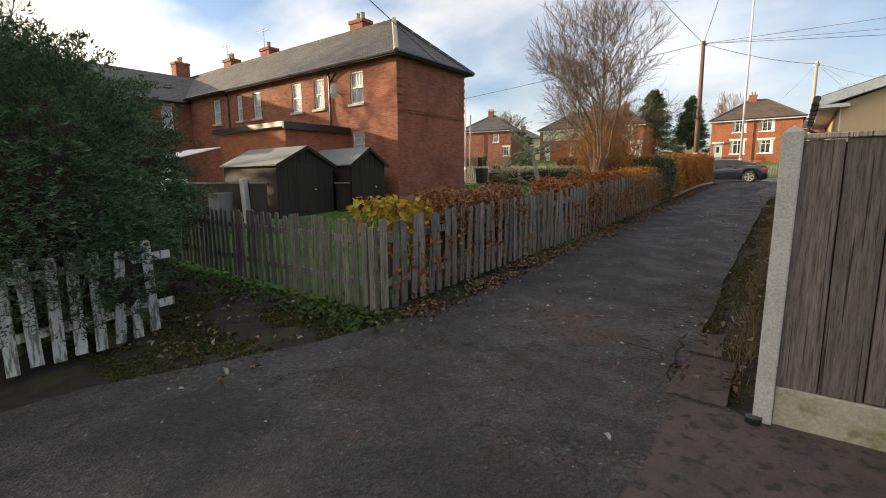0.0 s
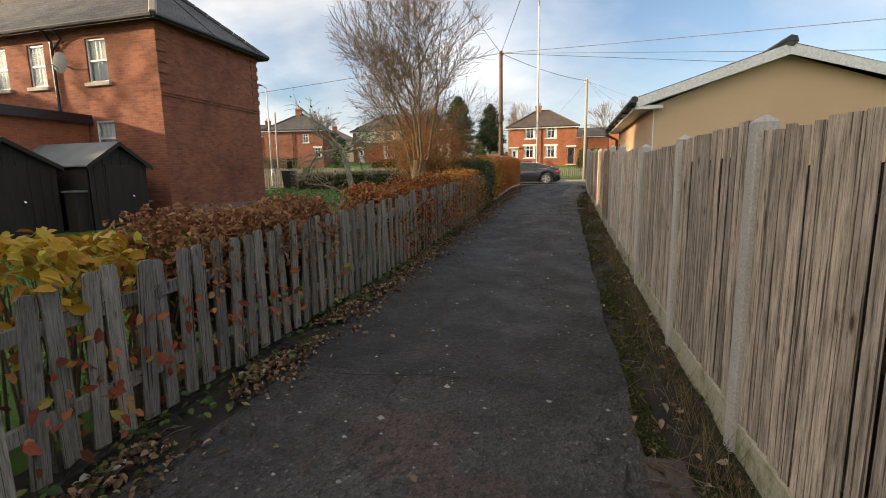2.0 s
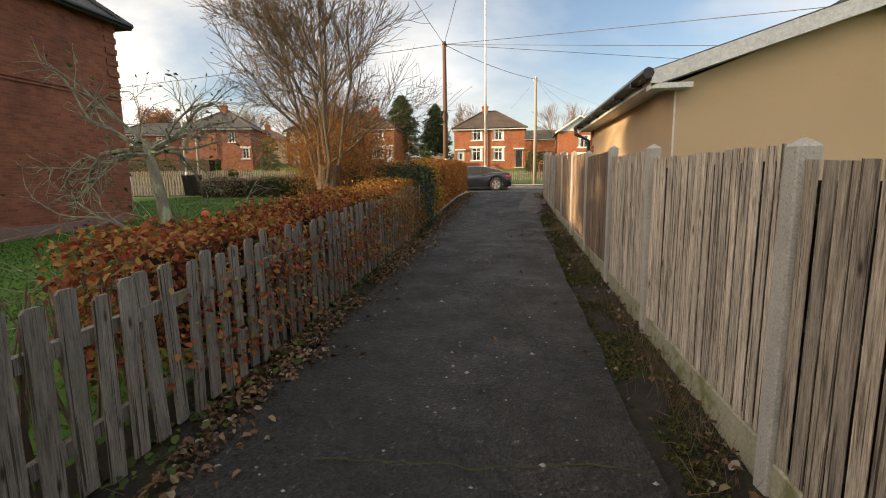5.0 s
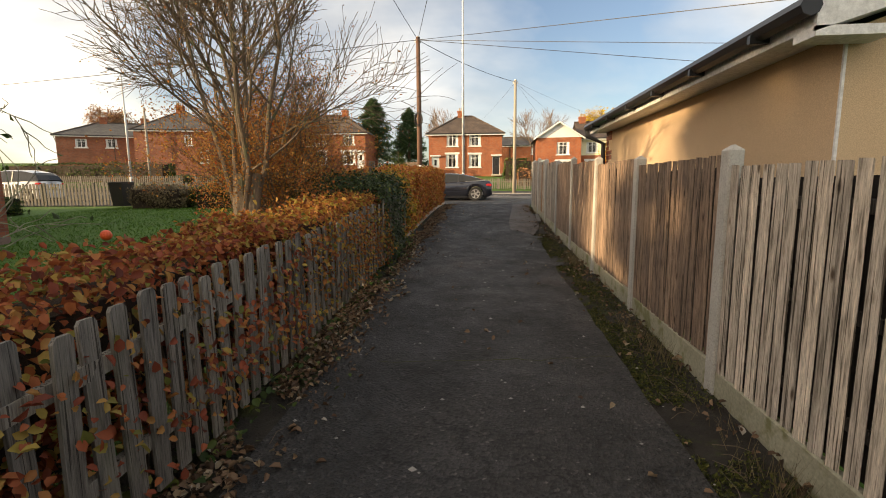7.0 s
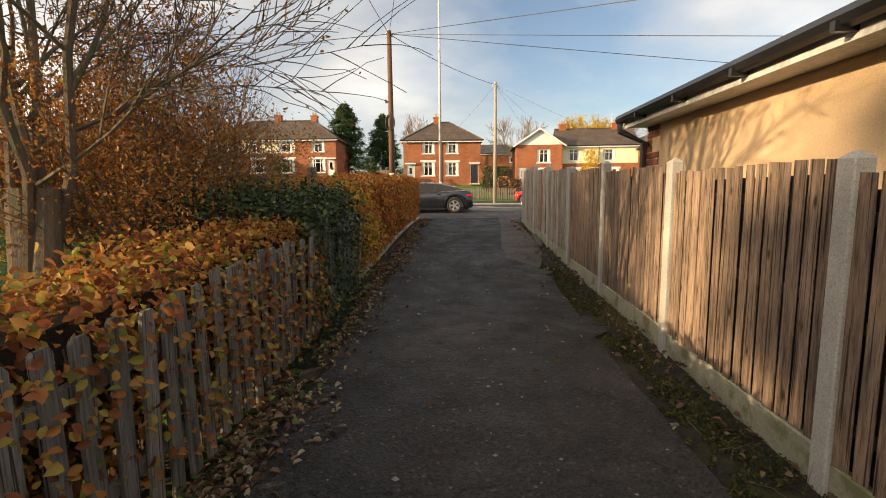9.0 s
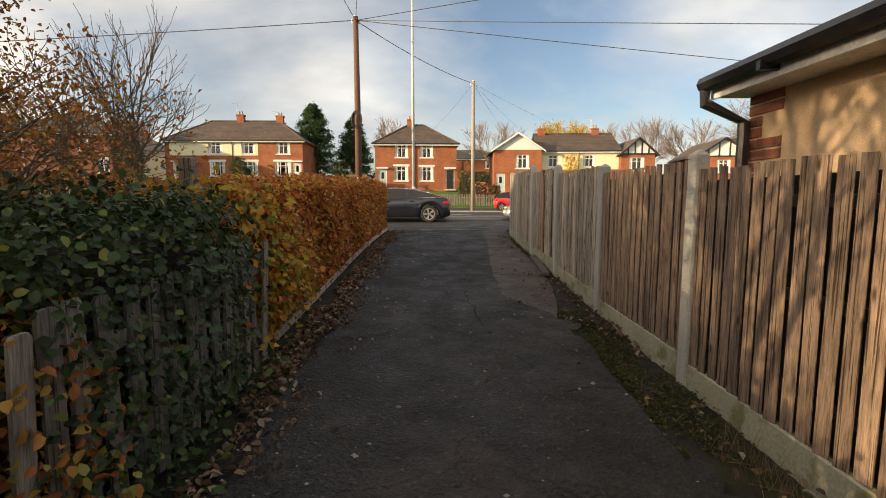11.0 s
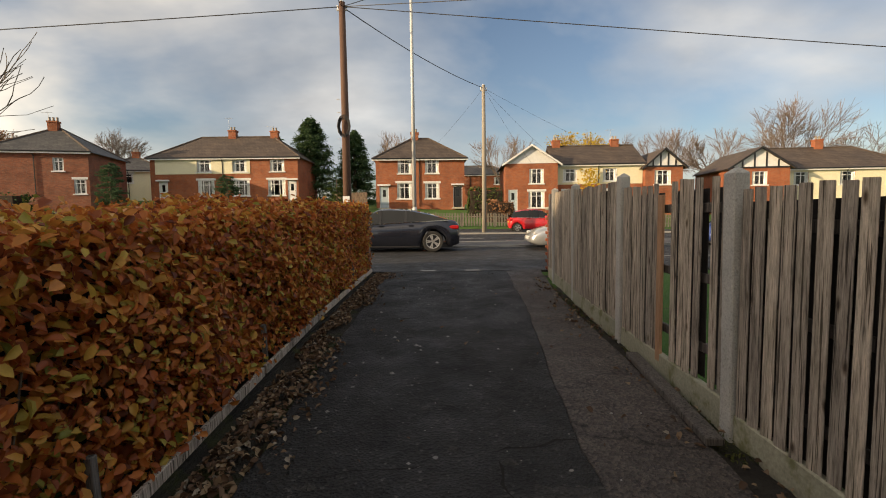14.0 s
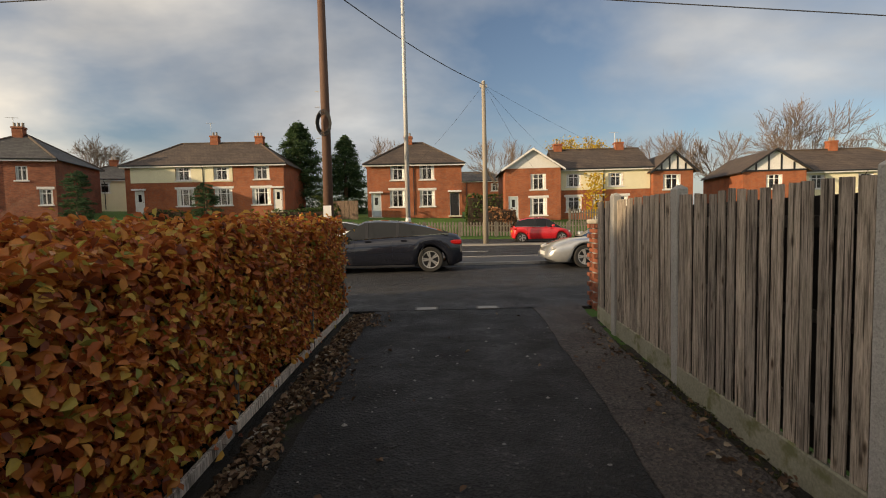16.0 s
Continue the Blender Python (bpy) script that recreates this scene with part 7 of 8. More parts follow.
far_pickets((-46, 50.8), (-31, 51.9), 1.0, "pale picket fence along the far pavement", "picket_wood")
far_pickets((-24, 28.0), (-5.0, 28.1), 1.0, "weathered picket fence at the end of the garden", "picket_wood", 0.17)
far_pickets((8.6, 58.0), (14.0, 57.0), 1.3, "sunlit garden fence panels", "picket_wood")
bd = thing("board_fence", (-8.6, 60.5, 2.9), label="brown close-boarded fence beside the brick pair", category="fence")
for i in range(16):
    o = part("board", Geo().box(-0.09, 0.09, -0.015, 0.015, 0, 1.7), M["fence_brown"], bd)
    o.location = (-0.1 - i * 0.19, 0.02 * (i % 2), -0.25)
# bench-like black bin store by the garden fence
bn = thing("wheelie_bin", (-17.1, 27.2, rise(-17.1, 27.2)), label="black wheeled bin beside the garden fence", category="bin")
g = Geo()
g.v = [(-0.24, -0.28, 0.06), (0.24, -0.28, 0.06), (0.24, 0.28, 0.06), (-0.24, 0.28, 0.06), (-0.3, -0.36, 1.0), (0.3, -0.36, 1.0), (0.3, 0.36, 1.0), (-0.3, 0.36, 1.0)]
g.f = [(3, 2, 1, 0), (4, 5, 6, 7), (0, 1, 5, 4), (1, 2, 6, 5), (2, 3, 7, 6), (3, 0, 4, 7)]
part("body", g, M["black_plastic"], bn)
part("lid", Geo().box(-0.32, 0.32, -0.38, 0.38, 1.0, 1.07, 0.02), M["black_plastic"], bn)
part("handle", Geo().tube([(-0.25, 0.42, 0.98), (0.25, 0.42, 0.98)], [0.02, 0.02], 6), M["black_plastic"], bn)
for sx in (-0.26, 0.26):
    part("wheel", Geo().tube([(sx - 0.025, 0.26, 0.1), (sx + 0.025, 0.26, 0.1)], [0.1, 0.1], 10), M["tyre"], bn)
ball = thing("red_ball", (-10.05, 18.1, rise(-10, 18.1) + 0.12), label="orange-red play ball on the lawn", category="ball")
g = Geo()
for i in range(8):
    for j in range(12):
        q = []
        for di, dj in ((0, 0), (1, 0), (1, 1), (0, 1)):
            th, ph = math.pi * (i + di) / 8, 2 * math.pi * (j + dj) / 12
            q.append((math.sin(th) * math.cos(ph) * 0.12, math.sin(th) * math.sin(ph) * 0.12, math.cos(th) * 0.12))
        g.quad(*q)
part("skin", g, plain("orange_red_rubber", (0.75, 0.1, 0.03), 0.4), ball, smooth=True)
tb = thing("garden_table", (-4.75, 13.5, rise(-4.7, 13.5)), 12.0, "weathered brown board table under the tree", "table")
part("tabletop", Geo().box(-0.4, 0.4, -0.65, 0.65, 0.72, 0.76, 0.01), M["fence_brown"], tb)
for sx in (-0.3, 0.3):
    for sy in (-0.5, 0.5):
        part("leg", Geo().box(sx - 0.03, sx + 0.03, sy - 0.03, sy + 0.03, 0, 0.72), M["fence_brown"], tb)


# ---- poles, street lamps and wires ----
def wood_pole(at, h, r, mat, label):
    p = thing("telegraph_pole", at, label=label, category="telegraph pole", group="telegraph poles")
    part("shaft", Geo().tube([(0, 0, -0.2), (0.01, 0, h * 0.5), (0, 0, h)], [r, r * 0.85, r * 0.68], 12), M[mat], p, smooth=True)
    part("cap", Geo().tube([(0, 0, h), (0, 0, h + 0.05)], [r * 0.75, r * 0.5], 10), M["steel"], p)
    for k in range(4):
        part("step_iron", Geo().tube([(-r, 0, h * 0.45 + k * 0.5), (-r - 0.14, 0, h * 0.45 + k * 0.5)], [0.012, 0.012], 5), M["steel"], p)
    for s in (-1, 1):
        part("insulator", Geo().tube([(s * 0.16, 0, h - 0.25), (s * 0.16, 0, h - 0.12)], [0.03, 0.04], 8), M["upvc"], p)
    part("bracket", Geo().box(-0.2, 0.2, -0.03, 0.03, h - 0.3, h - 0.25), M["steel"], p)
    return p


P1, P2 = (-5.51, 36.5, rise(-5.5, 36.5)), (0.74, 46.7, rise(0.74, 46.7))
p1 = wood_pole(P1, 9.25, 0.17, "pole", "tall red-brown wooden telegraph pole with a coil of cable")
p2 = wood_pole(P2, 8.8, 0.15, "pole_grey", "grey-brown wooden telegraph pole by the far pavement")
g = Geo()
for k in range(5):
    rr = 0.17 + 0.02 * k
    pts = [(rr * math.cos(t * 0.5236), -0.2 - 0.015 * k, 4.6 + rr * 1.7 * math.sin(t * 0.5236)) for t in range(13)]
    g.tube(pts, [0.014] * 13, 4, False)
part("cable_coil", g, M["cable"], p1)
part("notice", Geo().box(-0.13, 0.13, -0.185, -0.175, 1.55, 1.95), M["upvc"], p1, "white notice plate")


def street_lamp(at, h, label, arm=1.2, rz=0.0, r=0.085):
    p = thing("street_lamp", at, rz, label, "street lamp", "street lamps")
    part("base", Geo().tube([(0, 0, -0.1), (0, 0, 1.4), (0, 0, 1.5)], [r * 1.25, r * 1.25, r], 12), M["steel"], p, smooth=True)
    part("column", Geo().tube([(0, 0, 1.5), (0, 0, h)], [r, r * 0.62], 12), M["steel"], p, smooth=True)
    part("arm", Geo().tube([(0, 0, h), (0, -arm * 0.4, h + 0.12), (0, -arm, h + 0.18)], [r * 0.6, r * 0.5, r * 0.45], 8), M["steel"], p)
    part("lantern", Geo().box(-0.12, 0.12, -arm - 0.5, -arm + 0.05, h + 0.1, h + 0.22, 0.03), M["felt"], p)
    return p


street_lamp((-2.95, 37.5, rise(-3, 37.5)), 12.3, "tall galvanised street lamp column")
street_lamp((19.9, 40.0, rise(19.9, 40)), 9.3, "galvanised street lamp with short arm", 0.6, 90)
street_lamp((-28.5, 42.0, rise(-28.5, 42)), 9.0, "galvanised street lamp down the road", 0.8, 0)
wood_pole((-34.5, 52.0, rise(-34.5, 52)), 7.5, 0.13, "pole_grey", "wooden telegraph pole down the road")


def wire(a, b, sag, r=0.013):
    a, b = Vector(a), Vector(b)
    pts = []
    for i in range(21):
        t = i / 20
        p = a.lerp(b, t)
        pts.append((p.x, p.y, p.z - sag * 4 * t * (1 - t)))
    o = whole("overhead_wire", Geo().tube(pts, [r] * 21, 4, False), M["cable"], label="thin black overhead cable slung from the telegraph pole", category="cable", group="overhead cables")
    return o


T1 = (P1[0], P1[1], P1[2] + 9.1)
T2 = (P2[0], P2[1], P2[2] + 8.65)
wire(T1, T2, 0.25, 0.018)
wire(T1, (16.3, 11.2, 4.0), 0.05, 0.014)
wire(T1, (22.0, 21.2, 4.6), 0.05, 0.014)
wire(T1, (27.7, 31.1, 5.2), 0.05, 0.016)
wire(T1, (-49.8, 29.8, 5.6), 0.25, 0.018)
wire(T1, (2.5, -7.4, 4.6), 0.05, 0.014)
wire(T1, (-7.0, -4.0, 11.0), 0.4, 0.014)
wire(T2, (10, 62.5, 6.6), 0.3, 0.006)
wire(T2, (18, 62.5, 6.4), 0.3, 0.006)
wire(T2, (-4.0, 62.0, 7.3), 0.3, 0.006)
wire(T2, (7, 62.5, 6.6), 0.3, 0.006)
wire((-6, -6, 9.5), (-40, 14, 7.8), 0.5, 0.014)
wire((-6, -6, 9.5), (-12.4, 17.5, 5.9), 0.3, 0.014)


# ---- cars ----
def car(at, rz, L, W, H, paint, label, profile="saloon", wheel_r=0.33, wb=None):
    """A car that faces +x: lofted body and cabin, glass, lamps, wheels with tyres and rims."""
    c = thing("car", at, rz, label, "car", "cars on the road")
    wb = wb or L * 0.585
    if profile == "saloon":
        belt = [(-0.5, 0.60), (-0.47, 0.70), (-0.40, 0.72), (-0.25, 0.70), (0.0, 0.66), (0.18, 0.63), (0.30, 0.58), (0.42, 0.50), (0.48, 0.42), (0.5, 0.34)]
        roof = [(-0.42, 0.735), (-0.30, 0.86), (-0.15, 0.97), (0.0, 1.0), (0.08, 0.985), (0.24, 0.66)]
    elif profile == "hatch":
        belt = [(-0.5, 0.50), (-0.485, 0.64), (-0.42, 0.66), (-0.2, 0.64), (0.1, 0.62), (0.25, 0.60), (0.38, 0.54), (0.46, 0.46), (0.5, 0.34)]
        roof = [(-0.475, 0.68), (-0.42, 0.90), (-0.25, 0.99), (0.0, 1.0), (0.1, 0.96), (0.31, 0.60)]
    else:
        belt = [(-0.5, 0.52), (-0.47, 0.66), (-0.38, 0.72), (-0.2, 0.71), (0.05, 0.68), (0.2, 0.66), (0.34, 0.62), (0.44, 0.52), (0.49, 0.40), (0.5, 0.32)]
        roof = [(-0.36, 0.74), (-0.2, 0.92), (-0.05, 1.0), (0.04, 0.99), (0.22, 0.68)]
    bx, bz = [p[0] * L for p in belt], [p[1] * H for p in belt]
    n = 36
    xs = [L * (-0.5 + i / n) for i in range(n + 1)]
    low = 0.17
    g = Geo()
    ring = 14
    for x in xs:
        top = float(np.interp(x, bx, bz))
        f = abs(x) / (L / 2)
        half = W / 2 * (1 - 0.16 * max(0, f - 0.62) / 0.38 - 0.10 * max(0, f - 0.9) / 0.1)
        bot = low + 0.10 * max(0, f - 0.88) / 0.12
        for s in (-1, 1):
            arch = 0.0
            for wx in (-wb / 2 - L * 0.0 - 0.02 * L, wb / 2 - 0.02 * L):
                d = abs(x - wx)
                if d < wheel_r * 1.12:
                    arch = max(arch, math.sqrt((wheel_r * 1.12) ** 2 - d * d) + wheel_r)
            b2 = max(bot, min(arch, top - 0.1))
            prof = [(0.86, b2), (0.97, b2 + (top - b2) * 0.12), (1.0, b2 + (top - b2) * 0.45), (0.985, b2 + (top - b2) * 0.72), (0.95, b2 + (top - b2) * 0.93), (0.86, top), (0.0, top + 0.025)]
            if s == 1:
                prof = list(reversed(prof))
            for k, z in prof:
                g.v.append((x, s * half * k, z))
    for i in range(n):
        for k in range(ring - 1):
            a = i * ring + k
            g.f.append((a, a + 1, a + ring + 1, a + ring))
    g.f.append(tuple(reversed(range(ring))))
    g.f.append(tuple(n * ring + k for k in range(ring)))
    body = part("body", g, M[paint], c, smooth=True)
    # cabin: glass below, painted roof above
    rx, rz_ = [p[0] * L for p in roof], [p[1] * H for p in roof]
    gl, rf = Geo(), Geo()
    m = 20
    X = [rx[0] + (rx[-1] - rx[0]) * i / m for i in range(m + 1)]
    prev = None
    for x in X:
        zt = float(np.interp(x, rx, rz_))
        zb = float(np.interp(x, bx, bz)) - 0.02
        zt = max(zt, zb + 0.02)
        k = (zt - zb) / (H * 0.36)
        wt = W / 2 * (0.86 - 0.17 * min(1, max(0, k)))
        row = [(x, -W / 2 * 0.87, zb), (x, -wt, zt - 0.05 * min(1, k)), (x, -wt * 0.8, zt), (x, 0, zt + 0.02), (x, wt * 0.8, zt), (x, wt, zt - 0.05 * min(1, k)), (x, W / 2 * 0.87, zb)]
        if prev:
            for j in range(6):
                q = (prev[j], prev[j + 1], row[j + 1], row[j])
                steep = abs(prev[3][2] - row[3][2]) > 0.42 * abs(x - prev[3][0])
                (gl if j in (0, 5) or steep else rf).quad(*q)
        prev = row
    part("glasshouse", gl, M["car_glass"], c, smooth=True)
    part("roof_panel", rf, M[paint], c, smooth=True)
    for s in (-1, 1):
        for fx in (-0.12, 0.06):
            x = fx * L
            zt, zb = float(np.interp(x, rx, rz_)), float(np.interp(x, bx, bz))
            part("pillar", Geo().quad((x - 0.04, s * W / 2 * 0.88, zb), (x + 0.04, s * W / 2 * 0.88, zb), (x + 0.03, s * W / 2 * 0.715, zt - 0.04), (x - 0.05, s * W / 2 * 0.715, zt - 0.04)), M["black_plastic"], c)
        pts = [(x, s * (W / 2 * 0.885), float(np.interp(x, bx, bz)) + 0.0) for x in X]
        part("window_trim", Geo().tube(pts, [0.012] * len(pts), 4, False), M["chrome"], c)
        mx = 0.17 * L
        mz = float(np.interp(mx, bx, bz)) + 0.08
        part("door_mirror", Geo().box(mx - 0.09, mx + 0.07, s * (W / 2 + 0.02) - 0.09, s * (W / 2 + 0.02) + 0.09, mz - 0.06, mz + 0.07, 0.03), M[paint], c)
        for hx in (-0.16, 0.05):
            part("door_handle", Geo().box(hx * L - 0.09, hx * L + 0.09, s * W / 2 * 0.985 - 0.02, s * W / 2 * 0.985 + 0.02, 0.6 * H, 0.625 * H, 0.006), M[paint], c)
        for dx in (-0.27, -0.09, 0.13):
            part("door_seam", Geo().box(dx * L - 0.004, dx * L + 0.004, s * W / 2 * 0.99 - 0.006, s * W / 2 * 0.99 + 0.006, 0.3 * H, 0.6 * H), M["black_plastic"], c)
        zt = float(np.interp(-0.485 * L, bx, bz))
        part("tail_light", Geo().box(-0.5 * L + 0.02, -0.5 * L + 0.36, s * W * 0.40 - 0.06, s * W * 0.40 + 0.075, zt - 0.2, zt - 0.07, 0.03), M["lamp_red"], c)
        zt = float(np.interp(0.45 * L, bx, bz))
        part("headlight", Geo().box(0.5 * L - 0.42, 0.5 * L - 0.1, s * W * 0.37 - 0.1, s * W * 0.37 + 0.09, zt - 0.13, zt - 0.0, 0.04), M["lamp_clear"], c)
        part("sill", Geo().box(-wb / 2 + wheel_r, wb / 2 - wheel_r - 0.1, s * W / 2 * 0.96 - 0.02, s * W / 2 * 0.96 + 0.02, 0.16, 0.22, 0.01), M["black_plastic"], c)
        for wx in (-wb / 2 - 0.02 * L, wb / 2 - 0.02 * L):
            wy = s * (W / 2 - 0.12)
            wl_ = new("wheel")
            wl_.parent = c
            wl_.location = (wx, wy, wheel_r)
            g = Geo()
            for k in range(24):
                a0, a1 = k * math.pi / 12, (k + 1) * math.pi / 12
                pr = [(-0.1, wheel_r * 0.68), (-0.105, wheel_r * 0.93), (-0.08, wheel_r), (0.08, wheel_r), (0.105, wheel_r * 0.93), (0.1, wheel_r * 0.68)]
                for (y0, r0), (y1, r1) in zip(pr, pr[1:]):
                    g.quad((r0 * math.cos(a0), y0, r0 * math.sin(a0)), (r1 * math.cos(a0), y1, r1 * math.sin(a0)), (r1 * math.cos(a1), y1, r1 * math.sin(a1)), (r0 * math.cos(a1), y0, r0 * math.sin(a1)))
            part("tyre", g, M["tyre"], wl_, smooth=True)
            g = Geo()
            yo = s * 0.09
            for k in range(5):
                for off in (-0.14, 0.14):
                    a = k * 2 * math.pi / 5 + off
                    t = Vector((math.cos(a), 0, math.sin(a)))
                    u = Vector((-math.sin(a), 0, math.cos(a))) * wheel_r * 0.055
                    q = [t * wheel_r * 0.12 - u, t * wheel_r * 0.68 - u, t * wheel_r * 0.68 + u, t * wheel_r * 0.12 + u]
                    g.quad(*[(v.x, yo, v.z) for v in q])
                    g.quad(*[(v.x, yo - s * 0.03, v.z) for v in reversed(q)])
                    g.quad((q[0].x, yo, q[0].z), (q[1].x, yo, q[1].z), (q[1].x, yo - s * 0.03, q[1].z), (q[0].x, yo - s * 0.03, q[0].z))
                    g.quad((q[2].x, yo, q[2].z), (q[3].x, yo, q[3].z), (q[3].x, yo - s * 0.03, q[3].z), (q[2].x, yo - s * 0.03, q[2].z))
            g.tube([(wheel_r * 0.66 * math.cos(t * math.pi / 12), yo, wheel_r * 0.66 * math.sin(t * math.pi / 12)) for t in range(25)], [0.016] * 25, 4, False)
            g.tube([(0, yo - s * 0.03, 0), (0, yo + s * 0.01, 0)], [wheel_r * 0.16, wheel_r * 0.13], 10)
            part("rim", g, M["alloy"], wl_)
            part("brake_disc", Geo().tube([(0, yo - s * 0.07, 0), (0, yo - s * 0.06, 0)], [wheel_r * 0.6, wheel_r * 0.6], 16), M["black_plastic"], wl_)
    part("number_plate", Geo().box(-0.5 * L - 0.012, -0.5 * L + 0.01, -0.26, 0.26, 0.42 * H, 0.42 * H + 0.11), M["yellow_plate"], c)
    part("front_plate", Geo().box(0.5 * L - 0.02, 0.5 * L + 0.012, -0.26, 0.26, 0.28 * H, 0.28 * H + 0.11), M["upvc"], c)
    part("underside", Geo().box(-L * 0.45, L * 0.45, -W * 0.36, W * 0.36, 0.14, 0.3), M["black_plastic"], c)
    return c


M["yellow_plate"] = plain("yellow_plate", (0.6, 0.45, 0.05), 0.5)
ROADZ = rise(0, 35) - 0.075
car((-3.66, 35.1, ROADZ), 180, 4.87, 1.86, 1.50, "paint_grey", "dark slate-blue saloon car parked on the road", "saloon", 0.36, 2.85)
car((3.45, 35.2, ROADZ), 180, 4.35, 1.80, 1.30, "paint_silver", "low silver sports car with grey alloy wheels", "sports", 0.335, 2.42)
car((9.6, 35.2, ROADZ), 180, 4.1, 1.75, 1.48, "paint_blue", "dark blue hatchback behind the board fence", "hatch", 0.31, 2.5)
car((4.25, 48.9, rise(4, 48.9) - 0.05), 0, 3.45, 1.62, 1.46, "paint_red", "small bright red hatchback by the far pavement", "hatch", 0.29, 2.34)
car((-7.0, 44.3, rise(-7, 44.3) - 0.075), 180, 4.4, 1.78, 1.46, "paint_white", "white saloon car on the far carriageway", "saloon", 0.32, 2.6)
car((-30.5, 35.0, rise(-30, 35) - 0.075), 180, 4.9, 1.9, 1.95, "paint_white", "white van-like car parked beyond the garden", "hatch", 0.34, 2.9)

# ---- tall evergreens, added out of view to keep the low sun off the lane ----
for k in range(8):
    conifer_cone((-31.0, -2.2 - 2.3 * k, -0.4), 14.5, 2.5, 8500, "tall dense evergreen added out of view to shade the lane", "unseen_shade_evergreen", 0.45, (0.5, 1.1), "conifer", "windbreak evergreens", 0.4)

# ---- cracks and joints in the lane ----
def crack(a, b, width, material, label, seed):
    """A jagged open joint across the tarmac, as a thin sunken-looking ribbon."""
    r = np.random.default_rng(seed)
    n = max(6, int(math.hypot(b[0] - a[0], b[1] - a[1]) / 0.07))
    g = Geo()
    off = 0.0
    for i in range(n + 1):
        t = i / n
        off = off * 0.8 + r.normal(0, 0.018)
        x, y = a[0] + (b[0] - a[0]) * t, a[1] + (b[1] - a[1]) * t
        along_x = abs(b[0] - a[0]) > abs(b[1] - a[1])
        w_ = width * r.uniform(0.25, 1.0) * (1 if 0 < i < n else 0.1)
        p = [(x, y + off - w_), (x, y + off + w_)] if along_x else [(x + off + w_, y), (x + off - w_, y)]
        g.v += [(q[0], q[1], rise(q[0], q[1]) + uneven(q[0], q[1]) + 0.003) for q in p]
        if i:
            k = len(g.v)
            g.f.append((k - 4, k - 2, k - 1, k - 3))
    return whole("path_crack", g, material, label=label, category="crack", kind="structure")


M["crack"] = surface("crack_dirt", (0.008, 0.007, 0.006), (0.02, 0.018, 0.014), 9, 60, 1.0, 0.4, 0.01)
M["moss_line"] = surface("joint_moss", (0.03, 0.035, 0.012), (0.085, 0.085, 0.03), 6, 60, 1.0, 0.6, 0.01)
for n_, (a, b, w_, m_) in enumerate((
        ((-2.6, 5.05), (-1.5, 5.15), 0.008, "crack"), ((-1.5, 5.15), (-0.45, 5.75), 0.012, "moss_line"), ((-1.5, 4.0), (-0.45, 3.75), 0.009, "crack"),
        ((-0.45, 3.3), (-0.5, 4.4), 0.014, "crack"), ((-2.3, 7.9), (-0.45, 8.05), 0.010, "moss_line"), ((-2.4, 6.9), (-1.7, 6.9), 0.007, "crack"), ((-2.5, 12.1), (-0.5, 12.25), 0.008, "moss_line"),
        ((-1.5, 10.2), (-1.2, 10.1), 0.006, "crack"), ((-1.2, 15.6), (-0.5, 15.7), 0.008, "crack"), ((-1.05, 19.7), (-0.35, 19.15), 0.022, "crack"), ((-0.95, 17.2), (-0.45, 17.3), 0.01, "crack"),
        ((-1.36, 18.78), (-1.5, 20.9), 0.012, "crack"), ((-1.36, 18.78), (-1.1, 17.6), 0.012, "crack"), ((-2.6, 20.75), (-1.9, 20.85), 0.006, "crack"), ((-1.5, 21.0), (-0.95, 21.1), 0.012, "crack"), ((-0.6, 24.0), (-0.25, 24.0), 0.012, "crack"))):
    crack(a, b, w_, M[m_], "jagged dark crack across the worn tarmac" if m_ == "crack" else "mossy joint across the worn tarmac", 40 + n_)


def scar(x, y, r, seed, material, label):
    """A shallow worn-through blotch in the tarmac with a ragged edge."""
    g = Geo()
    n = 40
    g.v.append((x, y, rise(x, y) + uneven(x, y) + 0.004))
    for ring, k in ((0.3, 0.004), (0.55, 0.0035), (0.8, 0.003), (1.0, -0.001)):
        for i in range(n):
            a = 2 * math.pi * i / n
            q = r * ring * (1 + 0.55 * noise.noise((math.cos(a) * 1.5 + seed, math.sin(a) * 1.5, seed * 3.0)) + 0.25 * noise.noise((math.cos(a) * 5, math.sin(a) * 5, seed)))
            px_, py_ = x + q * math.cos(a) * 1.25, y + q * math.sin(a)
            g.v.append((px_, py_, rise(px_, py_) + uneven(px_, py_) + k))
    for i in range(n):
        j = (i + 1) % n
        g.f.append((0, 1 + i, 1 + j))
        g.f += [(1 + q * n + i, 1 + (q + 1) * n + i, 1 + (q + 1) * n + j, 1 + q * n + j) for q in range(3)]
    return whole("path_scar", g, material, label=label, category="worn patch", kind="structure")


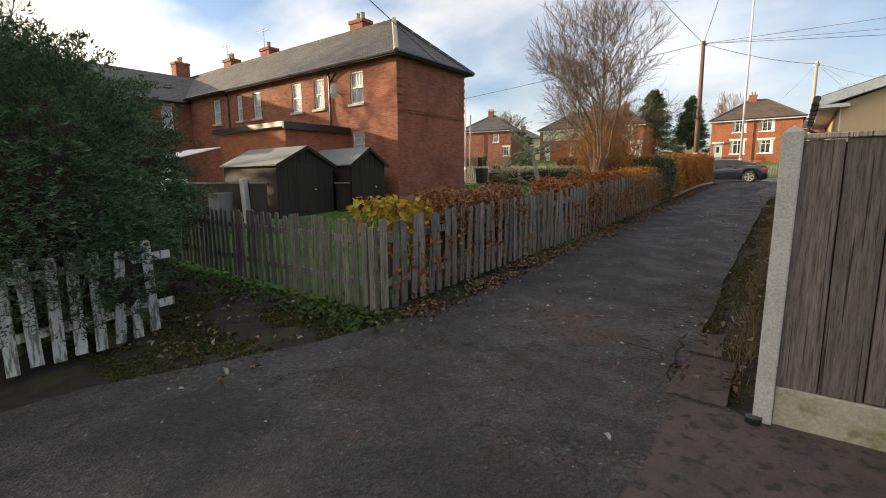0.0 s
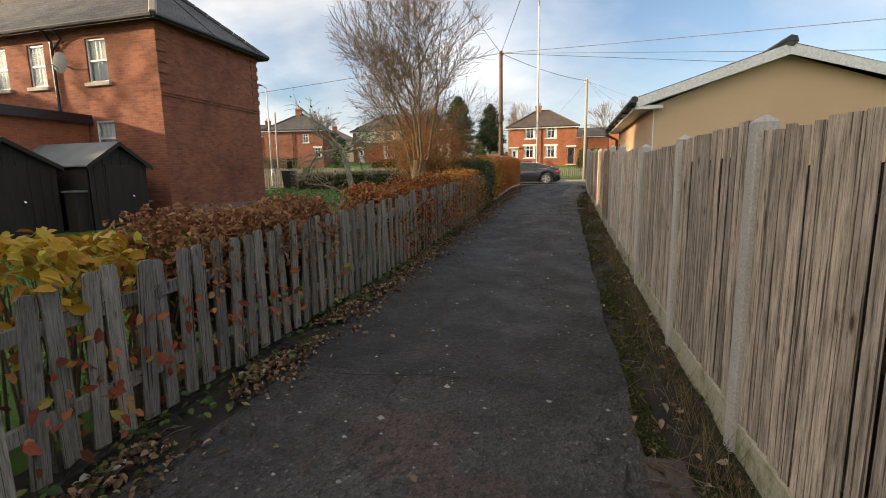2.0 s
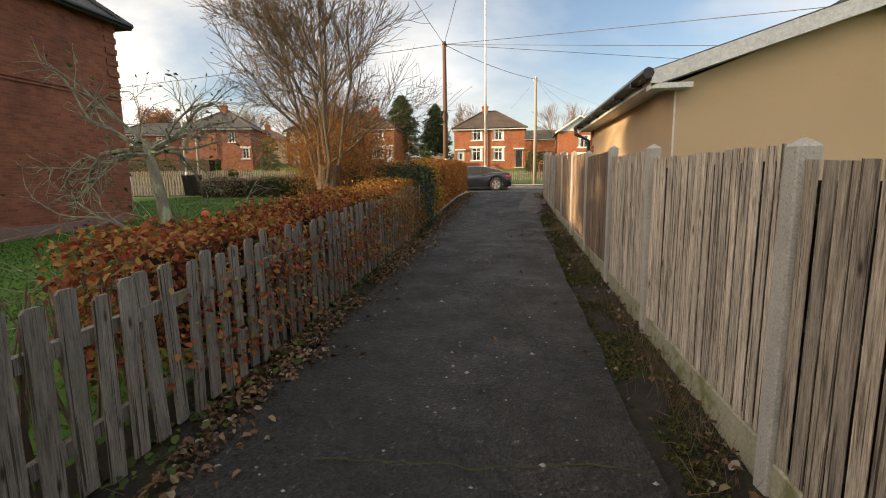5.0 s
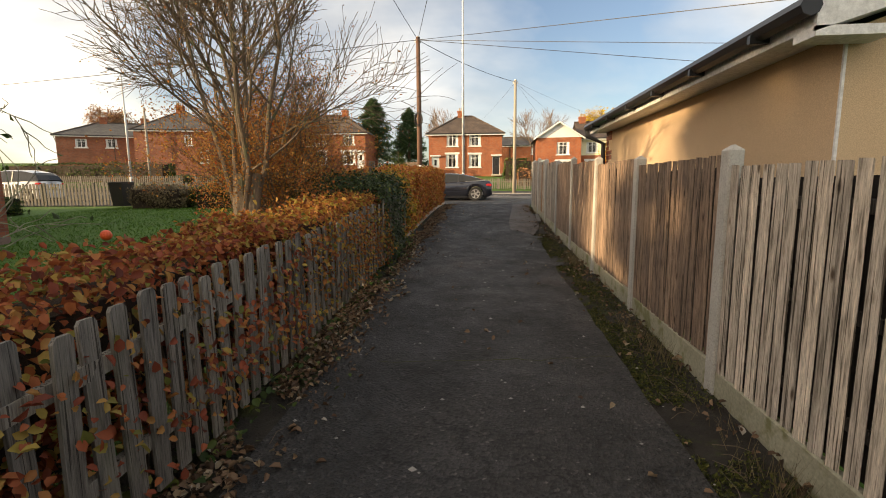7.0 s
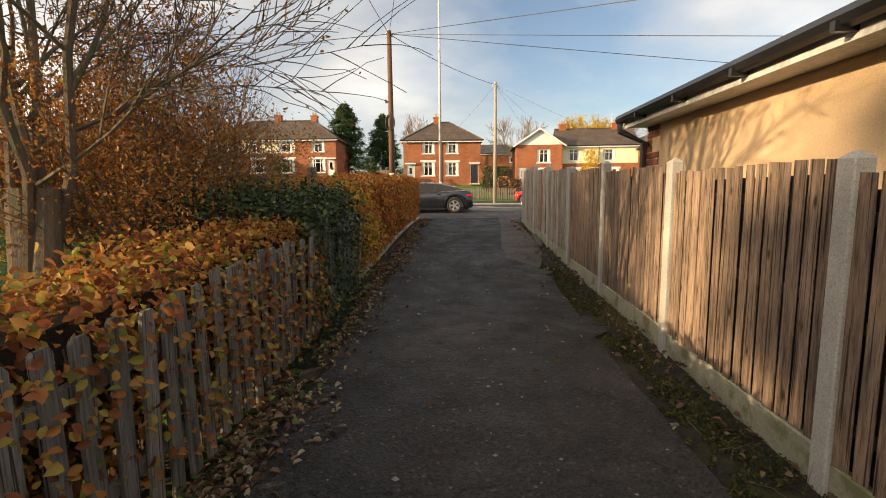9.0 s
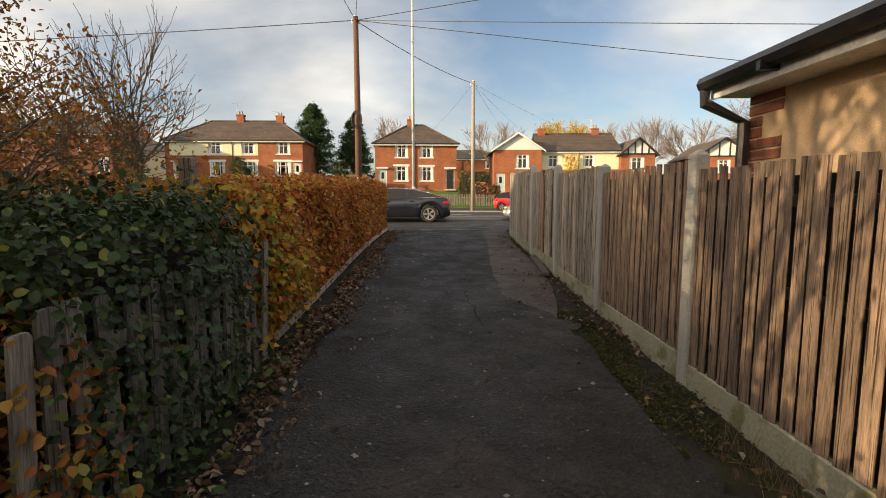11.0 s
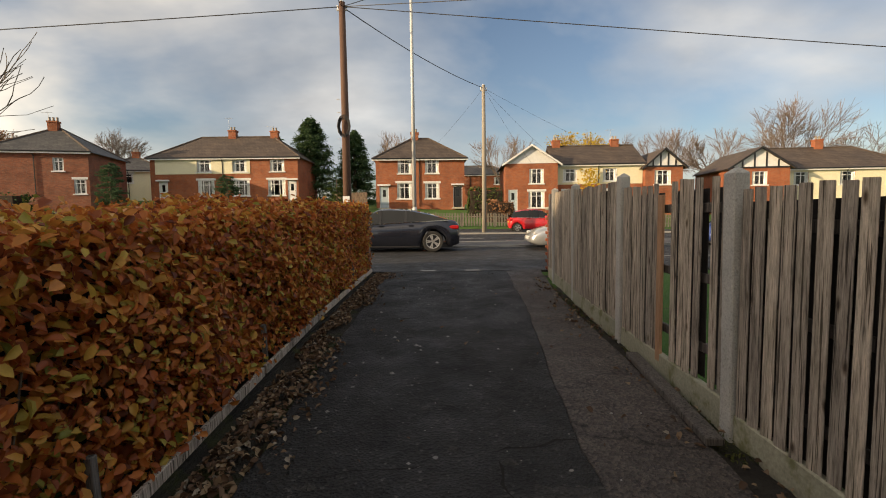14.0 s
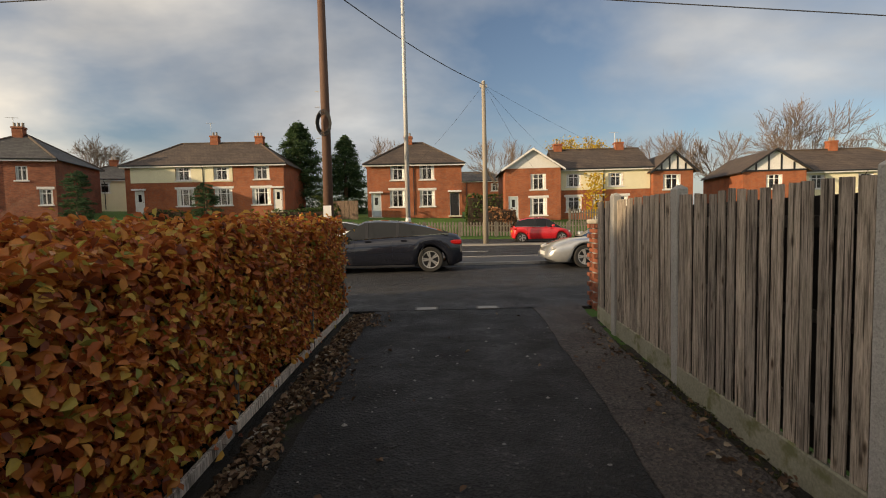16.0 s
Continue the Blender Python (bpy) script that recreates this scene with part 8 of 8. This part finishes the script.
M["scar"] = tarmac_mat("worn_pinkish_patch", (0.028, 0.022, 0.02), (0.10, 0.07, 0.062), (2.4, 2.2, 2.1))
M["scar_grey"] = tarmac_mat("worn_grey_patch", (0.018, 0.017, 0.016), (0.056, 0.052, 0.048), (3.4, 3.2, 3.0))
for k, (x, y, r, m_) in enumerate(((-1.7, 4.35, 0.32, "scar"), (-1.25, 3.9, 0.3, "scar"), (-1.9, 5.6, 0.25, "scar_grey"), (-1.3, 3.0, 0.4, "scar_grey"), (-2.2, 2.2, 0.45, "scar_grey"), (-1.0, 1.6, 0.4, "scar_grey"), (-2.8, 1.2, 0.4, "scar_grey"), (-0.85, 16.1, 0.35, "scar_grey"), (-1.3, 14.2, 0.25, "scar_grey"), (-1.45, 18.1, 0.35, "scar_grey"), (-0.95, 18.6, 0.4, "scar_grey"), (-1.2, 20.4, 0.35, "scar_grey"))):
    scar(x, y, r, k + 1.3, M[m_], "pinkish worn patch in the tarmac" if m_ == "scar" else "pale worn patch in the tarmac")

# ---- pale chips and bare stones showing in the worn tarmac ----
cr_ = np.random.default_rng(77)
chips = thing("tarmac_chips", (0, 0, 0), label="pale bare stones and chips showing in the worn tarmac", category="stones", kind="stuff")
for mat_, count, y0_, y1_, r0_, r1_ in (("scar_grey", 150, 0.9, 5.2, 0.012, 0.07), ("scar", 46, 1.4, 5.0, 0.02, 0.09), ("kerb", 170, 0.8, 28.0, 0.006, 0.02), ("scar_grey", 140, 5.2, 28.0, 0.012, 0.06)):
    g = Geo()
    for _ in range(count):
        y = cr_.uniform(y0_, y1_)
        x = cr_.uniform(max(-3.4, lane_left(y) + 0.15), min(0.5, lane_right(y) - 0.08))
        r = cr_.uniform(r0_, r1_) * cr_.uniform(0.5, 1.0)
        n, a0 = 11, cr_.uniform(0, 6.28)
        ring = []
        for i in range(n):
            a = a0 + 6.283 * i / n
            q = r * cr_.uniform(0.62, 1.1)
            ring.append((x + q * math.cos(a) * 1.3, y + q * math.sin(a)))
        k = len(g.v)
        top = min(0.008, r * 0.22)
        g.v.append((x, y, rise(x, y) + uneven(x, y) + top))
        g.v += [(x + (p - x) * 0.7, y + (q - y) * 0.7, rise(p, q) + uneven(p, q) + top * 0.9) for p, q in ring]
        g.v += [(p, q, rise(p, q) + uneven(p, q) - 0.002) for p, q in ring]
        for i in range(n):
            j = (i + 1) % n
            g.f += [(k, k + 1 + i, k + 1 + j), (k + 1 + i, k + 1 + n + i, k + 1 + n + j, k + 1 + j)]
    part("chip_layer", g, M[mat_], chips)
